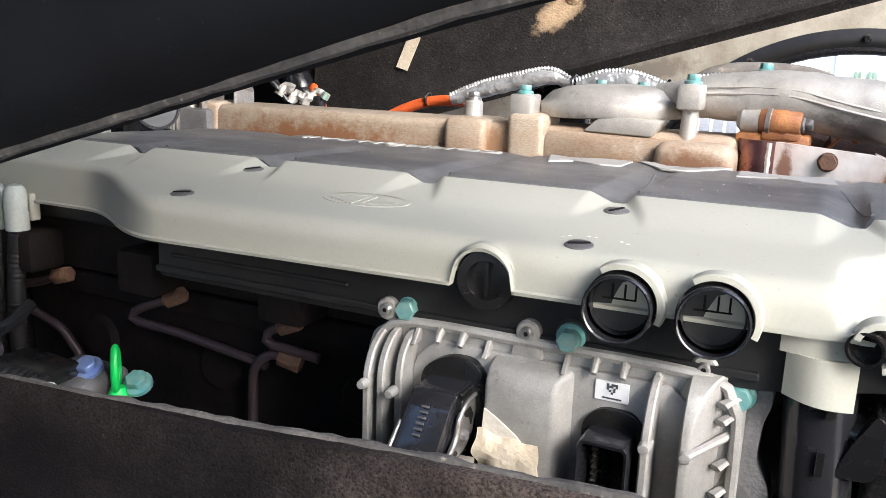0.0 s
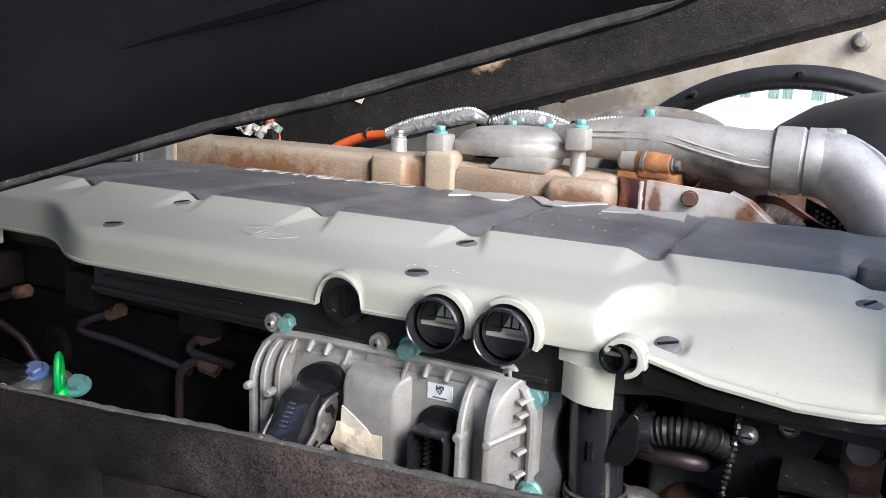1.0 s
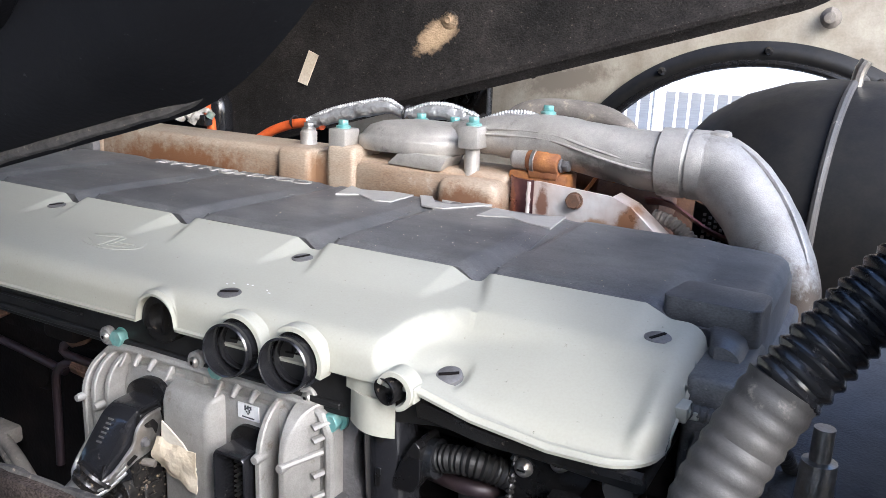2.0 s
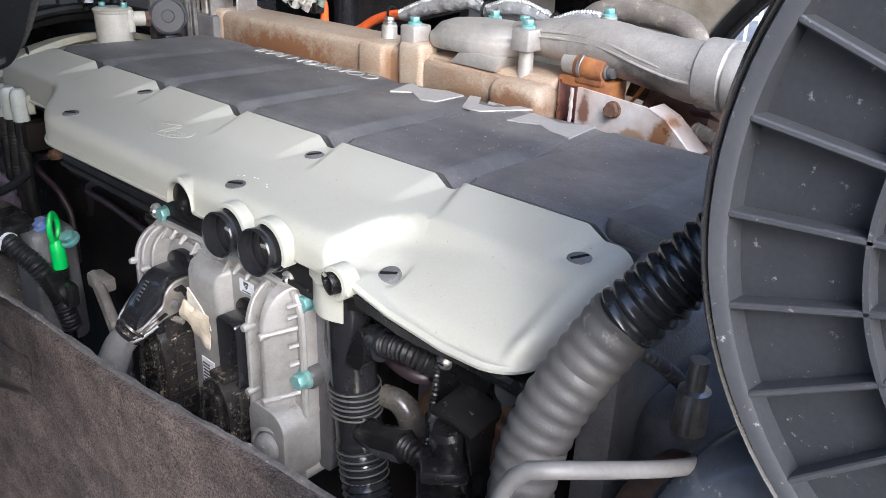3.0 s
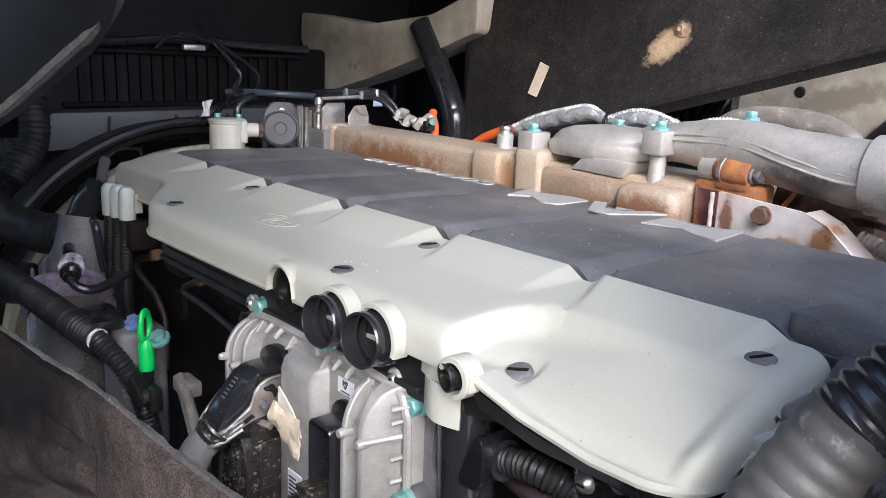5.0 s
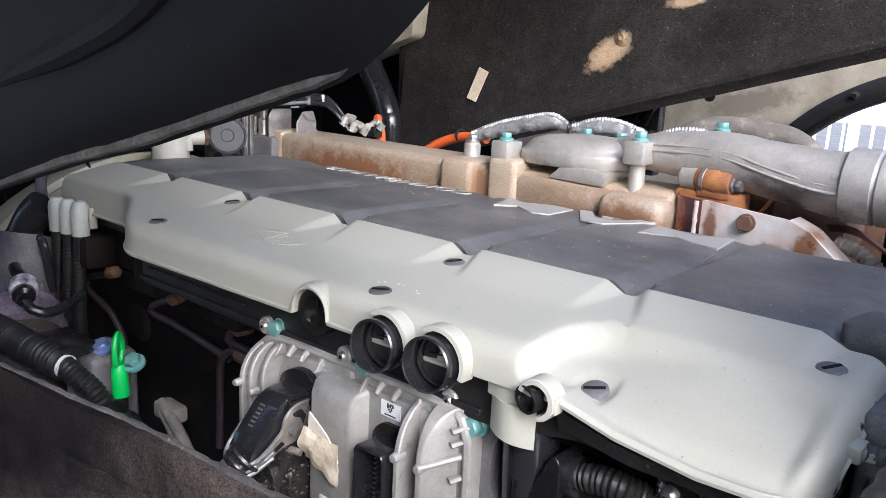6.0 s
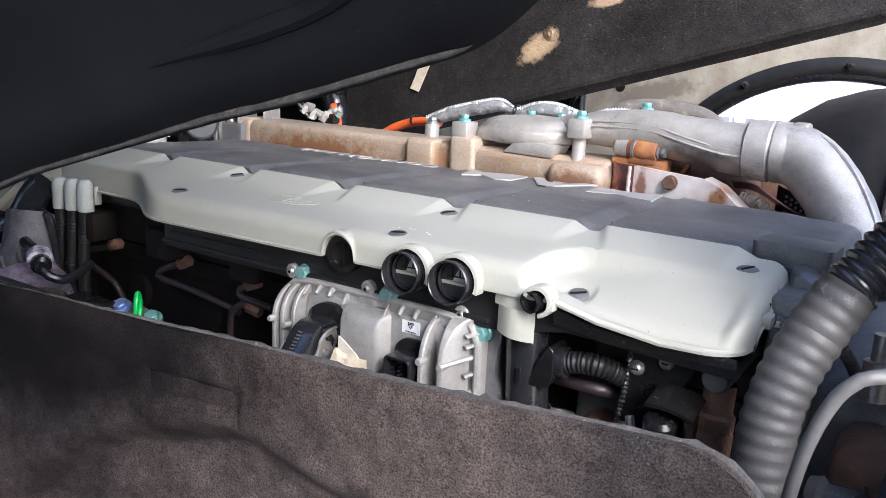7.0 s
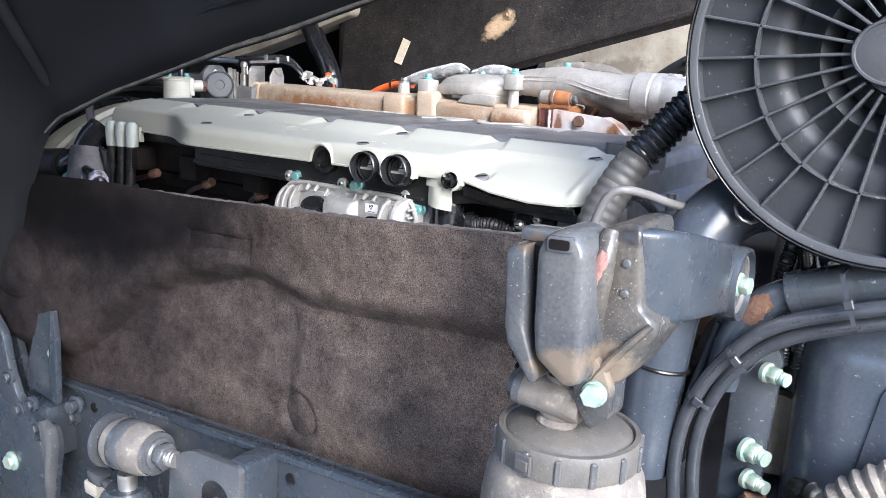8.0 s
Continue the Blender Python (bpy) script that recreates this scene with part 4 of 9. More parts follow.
def charge_pipe():
    e = thing("charge_air_pipe", (0.05, 0.33, 1.38), "bright cast aluminium pipe with an oval flange and a bolted elbow", "pipe")
    oval = []
    for i in range(40):
        a = 2 * math.pi * i / 40
        oval.append((-0.088 + 0.084 * math.cos(a), 0.335 + 0.052 * math.sin(a)))
    bm = bmesh.new()
    rings = []
    for k, z in ((0.80, 1.389), (0.97, 1.3905), (1.0, 1.394), (1.0, 1.403), (0.98, 1.4065), (0.93, 1.4085), (0.90, 1.412), (0.80, 1.419), (0.6, 1.424), (0.25, 1.4265)):
        rings.append([bm.verts.new((-0.088 + (x + 0.088) * k, 0.335 + (y - 0.335) * k, z + 0.03 * (x + 0.088) * k)) for x, y in oval])
    for a, b in zip(rings, rings[1:]):
        for j in range(40):
            bm.faces.new((a[j], a[(j + 1) % 40], b[(j + 1) % 40], b[j]))
    bm.faces.new(rings[-1])
    bm.faces.new(rings[0][::-1])
    part("flange_body", bm, M_ALU2, e, smooth=50)
    line = [(-0.035, 0.335, 1.411), (0.0, 0.33, 1.416), (0.05, 0.33, 1.4185), (0.10, 0.33, 1.4180), (0.15, 0.33, 1.4125), (0.195, 0.33, 1.408), (0.236, 0.33, 1.4075)]
    part("pipe", rough_up(tube(line, lambda s, t: 0.0185 + 0.0105 * smooth(0.0, 0.5, t) + 0.0035 * smooth(0.6, 0.95, t), 28), 0.0012, 60), M_ALU2, e, smooth=60)
    for up in (0.0, 0.0065):
        seam = [(x, y - 0.0235 - 0.0085 * smooth(0.0, 0.2, x) + 0.3 * up, z + 0.004 + up - 0.010 * smooth(0.08, 0.2, x)) for x, y, z in line[1:]]
        part("casting_seam", rough_up(tube(seam, 0.0017, 6), 0.0004, 90), M_ALU2, e)
    part("coupling", lathe([(0.034, -0.002), (0.0365, 0.0), (0.0365, 0.026), (0.034, 0.028), (0.0335, 0.030), (0.0365, 0.031), (0.0365, 0.046), (0.035, 0.05)], 40, aim((0.216, 0.33, 1.4085), (1, 0, 0))), M_ALU2, e, smooth=40)
    elbow = [(0.262, 0.33, 1.408), (0.276, 0.328, 1.405), (0.294, 0.322, 1.394), (0.316, 0.312, 1.372), (0.338, 0.300, 1.340), (0.354, 0.288, 1.304), (0.362, 0.275, 1.25)]
    part("elbow", rough_up(tube(elbow, lambda s, t: 0.0365 - 0.002 * t, 28), 0.001, 50), M_ALU2, e, smooth=60)
    part("elbow_rib", tube([(x + 0.02, y - 0.012, z + 0.027) for x, y, z in elbow[1:]], 0.0035, 8), M_ALU2, e)
    part("elbow_pad", box(0.262, 0.282, 0.318, 0.342, 1.430, 1.4455, 0.004, 2), M_ALU2, e)
    # pillars with bolts
    for x, y, z0, z1 in ((-0.176, 0.293, 1.388, 1.412), (0.004, 0.297, 1.372, 1.430)):
        part("lug", box(x - 0.013, x + 0.013, y - 0.011, y + 0.022, z1 - 0.026, z1, 0.003), M_ALU2, e)
        part("pillar", lathe([(0.0095, 0), (0.0085, z1 - z0 - 0.02)], 18, aim((x, y + 0.004, z0 - 0.004), (0, 0, 1))), M_ALU2, e)
        part("bolt", hexhead((x, y + 0.004, z1 + 0.001), (0, 0, 1), 0.0068, 0.009), M_TEAL, e, "teal coated bolt")
    for x, y, z in ((-0.115, 0.385, 1.421), (-0.065, 0.384, 1.420), (0.066, 0.372, 1.445)):
        part("bolt", hexhead((x, y, z), (0, 0, 1), 0.0068, 0.009), M_TEAL, e, "teal coated bolt")
        part("lug", lathe([(0.010, 0), (0.010, 0.04), (0, 0.04)], 18, aim((x, y, z - 0.041), (0, 0, 1))), M_ALU2, e)
    back = thing("rear_pipe", (0.02, 0.44, 1.41), "pale tan pipe bend behind the cast pipe", "pipe")
    part("bend", tube([(-0.04, 0.46, 1.40), (0.0, 0.46, 1.434), (0.06, 0.46, 1.441), (0.12, 0.455, 1.432), (0.15, 0.44, 1.40), (0.15, 0.42, 1.30)], 0.016, 18), M_DUSTY, back)


charge_pipe()


def foil_and_cables():
    e = thing("foil_sleeve", (-0.2, 0.42, 1.40), "crinkled silver heat sleeve lying along the pipe", "heat sleeve")
    runs = [[(-0.325, 0.418, 1.396), (-0.285, 0.42, 1.410), (-0.235, 0.42, 1.423), (-0.190, 0.42, 1.431), (-0.162, 0.42, 1.423)],
            [(-0.155, 0.42, 1.422), (-0.12, 0.42, 1.430), (-0.085, 0.42, 1.430), (-0.045, 0.42, 1.421)],
            [(-0.040, 0.42, 1.419), (-0.005, 0.42, 1.428), (0.03, 0.42, 1.428), (0.06, 0.415, 1.414)]]
    for i, p in enumerate(runs):
        part("sleeve", rough_up(tube(p, lambda s, t: 0.0108 - 0.004 * abs(2 * t - 1) ** 3, 24, 0.003), 0.0022, 110, i), M_FOIL, e, smooth=20)
        seam = [(q[0], q[1] - 0.004, q[2] + 0.0095 - 0.003 * (k in (0, len(p) - 1))) for k, q in enumerate(p)]
        part("braided_seam", tube(seam, ribs(0.0022, 0.0016, 0.0042), 8, 0.001), M_FOIL, e)
    for x, z in ((-0.158, 1.4225), (-0.043, 1.420)):
        part("tie", ring(0.0118, 0.002, (x, 0.42, z), (1, 0, 0), 18, 6), M_BLACK, e)
    c = thing("orange_cable", (-0.40, 0.45, 1.39), "orange sleeved cable beside the manifold", "cable")
    part("sleeve", tube([(-0.595, 0.485, 1.400), (-0.585, 0.475, 1.393), (-0.570, 0.468, 1.380), (-0.54, 0.45, 1.350), (-0.47, 0.45, 1.352), (-0.42, 0.45, 1.376), (-0.37, 0.445, 1.391), (-0.31, 0.43, 1.395)], 0.0075, 12), M_CABLE, c)
    part("tie", ring(0.009, 0.002, (-0.375, 0.446, 1.394), (1, 0, 0), 18, 6), M_BLACK, c)


foil_and_cables()


def bracket_group():
    e = thing("heat_bracket", (0.13, 0.285, 1.33), "heat-tinted bent steel bracket with a rusty bolt", "bracket")
    face = rounded([(0.088, 1.335), (0.088, 1.379), (0.178, 1.372), (0.200, 1.363), (0.232, 1.335)], 0.006)
    part("plate", prism(face, "y", 0.285, 0.2875, 0.0006, 1), M_STEEL, e)
    part("flange", prism([(0.178, 1.372), (0.200, 1.363), (0.236, 1.333), (0.236, 1.331), (0.199, 1.361), (0.178, 1.370)], "y", 0.285, 0.318, 0.0006, 1), M_STEEL, e)
    part("curl", sheet(lambda u, v: (0.090 - 0.036 * math.sin(u), 0.285 + 0.030 * (1 - math.cos(u)) - 0.004 * math.sin(u * 2), 1.335 + 0.044 * v), spread(0, math.pi / 2, 14), [0, 1], 0.002), M_BLUED, e)
    part("weld", rough_up(tube([(0.085, 0.2840, 1.377), (0.0845, 0.2838, 1.362), (0.0848, 0.2838, 1.350), (0.0845, 0.284, 1.339)], 0.0030, 8, 0.003), 0.0012, 200), M_STEEL, e)
    part("bolt", hexhead((0.138, 0.284, 1.3625), (0, -1, 0.05), 0.0085, 0.008, 1.1), M_RUST, e, "rusty hexagon bolt")
    part("foot", box(0.09, 0.225, 0.285, 0.31, 1.25, 1.336, 0.002, 1), M_STEEL, e)
    a = thing("turbo_actuator", (0.09, 0.31, 1.37), "rust-orange cast sensor block with a hexagon plug", "actuator")
    part("housing", rough_up(lathe([(0, -0.020), (0.013, -0.020), (0.0145, -0.017), (0.0145, 0.004), (0.0130, 0.007), (0.0130, 0.016), (0.0115, 0.019), (0, 0.019)], 28, aim((0.092, 0.310, 1.396), (1, -0.12, -0.04))), 0.0006, 90), M_ORANGE, a)
    part("collar", lathe([(0.0138, 0.0), (0.0160, 0.001), (0.0160, 0.005), (0.0138, 0.006)], 28, aim((0.078, 0.312, 1.3965), (1, -0.12, -0.04))), M_ZINC, a)
    part("cap", lathe([(0, -0.014), (0.009, -0.014), (0.0135, -0.009), (0.0140, 0.008), (0, 0.008)], 26, aim((0.064, 0.314, 1.397), (1, -0.12, -0.04))), M_ALU2, a)
    part("plug", hexhead((0.111, 0.308, 1.395), (1, -0.12, 0), 0.0068, 0.010, 1.25), M_IRON, a)
    part("saddle", rough_up(box(0.074, 0.110, 0.300, 0.328, 1.378, 1.390, 0.003, 2), 0.0006, 90), M_ORANGE, a)
    part("foot", box(0.05, 0.12, 0.302, 0.34, 1.33, 1.385, 0.004), M_ORANGE, a)
    t = thing("turbocharger", (0.18, 0.40, 1.22), "rusty brown turbocharger housing in shade", "turbocharger")
    part("housing", rough_up(lathe([(0, 0.05), (0.03, 0.05), (0.055, 0.035), (0.062, 0.0), (0.055, -0.035), (0.03, -0.05), (0, -0.05)], 28, aim((0.165, 0.41, 1.335), (1, 0.2, 0))), 0.005, 40), M_RUST, t)
    part("outlet", tube([(0.165, 0.42, 1.34), (0.13, 0.40, 1.37), (0.10, 0.385, 1.38)], 0.024, 18), M_RUST, t)
    part("rear_shield", rough_up(prism(rounded([(0.195, 1.24), (0.195, 1.352), (0.235, 1.366), (0.300, 1.352), (0.335, 1.318), (0.345, 1.24)], 0.012), "y", 0.425, 0.430, 0.001, 2), 0.002, 30), M_RUST, t, "rusty perforated heat shield")
    for i in range(6):
        for k in range(3):
            part("vent_hole", box(0.262 + 0.011 * i, 0.268 + 0.011 * i, 0.4225, 0.4262, 1.314 - 0.004 * i + 0.011 * k, 1.321 - 0.004 * i + 0.011 * k), M_DARK, t, smooth=0)
    part("heat_shield", sheet(lambda u, v: (0.20 + 0.14 * u, 0.33 + 0.02 * v, 1.368 - 0.055 * u ** 1.5 + 0.004 * math.sin(9 * u) - 0.01 * v), spread(0, 1, 16), spread(0, 1, 4), 0.002), M_BLUED, t)
    guard = part("mesh_guard", sheet(lambda u, v: (0.252 + 0.056 * u, 0.345 + 0.01 * math.sin(3 * u), 1.318 + 0.050 * v - 0.028 * u), spread(0, 1, 10), spread(0, 1, 6), 0.002), M_DARK, t, "dark perforated guard")
    # pale dots stand for light showing through the guard's holes
    for i in range(6):
        for k in range(5):
            part("pinhole_light", box(0.262 + 0.0060 * i, 0.2650 + 0.0060 * i, 0.3415, 0.3440, 1.3290 - 0.0030 * i + 0.0062 * k, 1.3318 - 0.0030 * i + 0.0062 * k), M_DUSTY, guard, smooth=0)
    part("foot", box(0.12, 0.22, 0.37, 0.44, 1.1, 1.3, 0.01), M_RUST, t)
    part("orange_stay", tube([(0.118, 0.34, 1.350), (0.134, 0.335, 1.368), (0.146, 0.335, 1.385), (0.158, 0.338, 1.389), (0.160, 0.345, 1.378)], 0.0034, 10, 0.004, flat=0.5), M_ORANGE, t, "bent orange-brown stay")
    h = thing("braided_hose", (0.24, 0.31, 1.33), "short pale ribbed metal hose beside the bracket", "hose")
    part("hose", tube([(0.215, 0.325, 1.350), (0.235, 0.32, 1.346), (0.255, 0.315, 1.334), (0.275, 0.31, 1.315), (0.29, 0.30, 1.28)], ribs(0.0058, 0.0022, 0.0055), 14, 0.0014), M_DUSTY, h)


bracket_group()


# ---- engine control unit ----
def control_unit():
    e = thing("control_unit", (0.01, -0.11, 1.10), "ribbed cast aluminium engine control unit with teal bolts", "control unit")
    part("back_plate", prism(rounded([(-0.120, 1.10), (0.120, 1.10), (0.120, 1.262), (0.108, 1.274), (-0.085, 1.274), (-0.120, 1.266)], 0.012), "y", -0.121, -0.100, 0.003), M_ALU, e)
    part("rim", tube([(-0.118, -0.122, 1.15), (-0.118, -0.122, 1.245), (-0.108, -0.122, 1.266), (-0.085, -0.122, 1.274), (0.0, -0.122, 1.275), (0.095, -0.122, 1.2745), (0.113, -0.122, 1.262), (0.117, -0.122, 1.235), (0.117, -0.122, 1.12)], 0.0035, 8, 0.006), M_ALU, e)
    part("face", prism(rounded([(-0.085, 1.10), (0.092, 1.10), (0.092, 1.256), (0.080, 1.266), (-0.070, 1.266), (-0.085, 1.250)], 0.008), "y", -0.1255, -0.118, 0.002), M_ALU, e)
    # box that stands proud, leaning back at its top
    core = prism([(-0.112, 1.10), (-0.1395, 1.10), (-0.1390, 1.2505), (-0.1350, 1.2600), (-0.114, 1.2690)], "x", -0.0290, 0.0160, 0.0034, 3)
    for v in core.verts:                     # the right flank spreads towards the back
        if v.co.x > 0:
            v.co.x += 0.55 * max(0.0, v.co.y + 0.1395)
    part("centre_box", rough_up(core, 0.0003, 60), M_ALU, e)

    def fin(x, y1, z_front, z_back, thick=0.0052, flare=0.0, back=-0.118):
        """An upright plate, rounded off towards its back."""
        pts = [(back, 1.10), (y1, 1.10), (y1, z_front)]
        for i in range(1, 9):
            a = radians(90 * i / 8)
            pts.append((y1 + (1 - math.cos(a)) * (back - y1), z_front + (z_back - z_front) * math.sin(a)))
        bm = prism(pts, "x", x - thick / 2, x + thick / 2, 0.0010, 1)
        for v in bm.verts:
            if v.co.x > x:
                v.co.x += flare * (v.co.y - y1)
        part("fin", bm, M_ALU, e)
    fin(-0.1085, -0.147, 1.236, 1.268)
    fin(-0.0985, -0.146, 1.239, 1.270)
    fin(-0.0875, -0.142, 1.240, 1.270)
    fin(0.0720, -0.146, 1.230, 1.272)
    fin(0.0930, -0.146, 1.238, 1.277, 0.0052, 0.50)
    for x, z in ((-0.1090, 1.236), (-0.0885, 1.234)):
        part("post", lathe([(0, 0.0032), (0.0026, 0.0028), (0.0034, 0.0), (0.0034, -0.006)], 12, aim((x, -0.150, z), (0, -1, 0))), M_ALU, e)
    for z in (1.236, 1.174):
        part("cross_rib", tube([(0.0950, -0.147, z), (0.1060, -0.132, z + 0.004), (0.1150, -0.117, z + 0.007)], 0.0026, 8, 0.004), M_ALU, e)
        for x in (0.0722, 0.0945):
            part("post", lathe([(0, 0.0035), (0.0030, 0.003), (0.0038, 0.0), (0.0038, -0.008)], 12, aim((x, -0.1465, z - 0.001), (0, -1, 0))), M_ALU, e)
    for z in (1.262, 1.252, 1.225, 1.208, 1.192, 1.152):
        part("nib", tube([(0.1085, -0.130, z), (0.1130, -0.123, z + 0.002), (0.1180, -0.118, z + 0.003)], lambda s, t: 0.0042 - 0.0016 * t, 6, 0.003, flat=0.5), M_ALU, e)
    part("boss_ring", ring(0.0165, 0.0020, (0.100, -0.1495, 1.132), (0.25, -1, 0), 30, 8), M_ALU, e)
    part("boss_slot", moved(box(-0.011, 0.011, -0.0012, 0.0012, 0.0115, 0.0130), aim((0.100, -0.1500, 1.132), (0.25, -1, 0)) @ Matrix.Rotation(radians(60), 4, "Z")), M_ALU, e)
    part("lower_boss", lathe([(0, 0.008), (0.009, 0.008), (0.012, 0.006), (0.0135, 0.0), (0.0135, -0.02)], 26, aim((0.100, -0.1495, 1.132), (0.25, -1, 0))), M_ALU, e)
    # pegs and gussets along the top rim, four to a side
    for x, thin in ((-0.083, 1), (-0.066, 0), (-0.050, 0), (-0.033, 1), (0.018, 1), (0.036, 0), (0.053, 0), (0.072, 1)):
        if thin:
            part("gusset", prism([(-0.120, 1.262), (-0.132, 1.262), (-0.1215, 1.2755)], "x", x - 0.0016, x + 0.0016, 0.0006, 1), M_ALU, e)
        else:
            part("peg", tube([(x, -0.119, 1.2745), (x, -0.126, 1.2715), (x + 0.0005, -0.1315, 1.2665)], lambda s, t: 0.0036 - 0.0016 * t, 10, 0.002), M_ALU, e)
    # screw lugs
    for x, y, z, foot in ((-0.1075, -0.118, 1.2800, 0), (-0.008, -0.119, 1.2815, 1), (0.0960, -0.115, 1.2780, 1), (0.1095, -0.118, 1.1790, 1), (0.112, -0.120, 1.098, 0)):
        lug = part("screw_lug", lathe([(0.0078, -0.02), (0.0078, 0.004), (0.0066, 0.0055), (0, 0.0055)], 22, aim((x, y, z), (0, -1, 0))), M_ALU, e)
        part("screw", lathe([(0, 0.0080), (0.0030, 0.0080), (0.0042, 0.0065), (0.0046, 0.005)], 16, aim((x, y, z), (0, -1, 0))), M_ZINC, lug)
        part("recess", lathe([(0.0016, 0.0083), (0, 0.0083)], 6, aim((x, y, z), (0, -1, 0))), M_BLACK, lug)
        if foot:
            part("lug_web", prism([(x - 0.007, z - 0.002), (x + 0.007, z - 0.002), (x + 0.012, z - 0.020), (x - 0.012, z - 0.020)], "y", -0.1245, -0.108, 0.002, 2), M_ALU, e)
    # rubber mounted teal bolts
    for x, y, z in ((-0.0935, -0.117, 1.2815), (0.0185, -0.122, 1.2825), (0.1155, -0.113, 1.2640), (0.1185, -0.124, 1.1965)):
        sleeve = part("bush", lathe([(0.0095, 0.004), (0.0108, 0.002), (0.0108, -0.022), (0, -0.022)], 24, aim((x, y + 0.006, z), (0.05, -1, 0))), M_RUBBER, e)
        part("bolt", hexhead((x, y + 0.002, z), (0.05, -1, 0), 0.0070, 0.011, 1.3), M_TEAL, sleeve, "teal coated bolt")
    mount = [(0.108, 1.10), (0.134, 1.10), (0.137, 1.18), (0.137, 1.210), (0.128, 1.222), (0.129, 1.248), (0.134, 1.262), (0.130, 1.279), (0.108, 1.283)]
    part("mount_frame", prism(rounded(mount, 0.008), "y", -0.110, -0.088, 0.004), M_IRON, e)
    part("top_mount", prism(rounded([(-0.102, 1.268), (0.125, 1.268), (0.125, 1.284), (0.030, 1.292), (0.010, 1.292), (-0.055, 1.286), (-0.085, 1.292), (-0.102, 1.290)], 0.005), "y", -0.112, -0.088, 0.003), M_BLACK, e)
    # sticker with a printed block
    label = part("sticker", box(0.0370, 0.0570, -0.1268, -0.1256, 1.2500, 1.2620, 0.0002, 1), M_LABEL, e, "small white sticker with a dark print block")
    rnd = random.Random(6)
    for i in range(5):
        for k in range(5):
            if rnd.random() < 0.62:
                part("print_block", box(0.0440 + 0.0013 * i, 0.0452 + 0.0013 * i, -0.1273, -0.1267, 1.2545 + 0.0013 * k, 1.2557 + 0.0013 * k), M_INK, label, smooth=0)
    part("print_bar", box(0.0415, 0.0530, -0.1273, -0.1267, 1.2515, 1.2523), M_INK, label, smooth=0)
    code = part("sticker", box(-0.014, 0.006, -0.1403, -0.1392, 1.130, 1.168), M_LABEL, e, "pale barcode sticker", smooth=0)
    for i in range(9):
        part("print_bar", box(-0.012, -0.001, -0.1408, -0.1402, 1.133 + i * 0.0036, 1.1345 + i * 0.0036), M_INK, code, smooth=0)
    # torn paper: a flat white flap above, a yellowed sheet that bulges away from the box below
    def curl(u, v):
        x = -0.0300 + 0.039 * u + 0.0010 * math.sin(9 * v) + 0.004 * u * v
        z = 1.2225 - 0.027 * v - 0.004 * u * v - 0.004 * u + 0.0010 * math.sin(13 * u)
        bulge = 0.0075 * math.sin(math.pi * min(1.0, 0.15 + 0.9 * v)) * (1 - 0.6 * u) + 0.006 * smooth(0.55, 1.0, v) * u
        return x, -0.1402 - bulge - 0.0012 * abs(math.sin(7 * u + 3 * v)), z
    paper = part("paper_label", rough_up(sheet(curl, spread(0, 1, 18), spread(0, 1, 14), 0.0006), 0.0010, 150), M_PAPER, e, "torn yellowed paper label", smooth=12)
    part("paper_flap", rough_up(prism([(-0.0285, 1.2100), (-0.0270, 1.2345), (-0.0190, 1.2300), (-0.0060, 1.2215), (0.0040, 1.2110), (0.0075, 1.2030), (-0.0060, 1.2060)], "y", -0.1412, -0.1400), 0.0003, 200), M_FLAP, paper, "clean torn white flap", smooth=0)
    # deep lower housing with a round cover
    part("lower_block", prism(rounded([(0.072, 1.095), (0.112, 1.092), (0.121, 1.108), (0.121, 1.158), (0.110, 1.168), (0.080, 1.168), (0.072, 1.158)], 0.008), "y", -0.149, -0.112, 0.004, 3), M_ALU, e)


control_unit()


def crumbs(parent, x0, x1, z0, z1, y, n, seed):
    """Lumps of dry mud on a plug."""
    rnd = random.Random(seed)
    bm = bmesh.new()
    for i in range(n):
        c, k = Vector((rnd.uniform(x0, x1), y + rnd.uniform(-0.003, 0.001), rnd.uniform(z0, z1))), rnd.uniform(0.0003, 0.0010)
        put(bm, rough_up(moved(lathe([(0, 1), (0.7, 0.6), (1, 0), (0.7, -0.6), (0, -1)], 6), Matrix.Translation(c) @ Matrix.Diagonal((k * 1.4, k * 0.7, k, 1))), 0.0006, 900))
    tagged(part("dried_mud", bm, M_CRUST, parent, "dry tan mud"), "dry tan mud", kind="stuff")


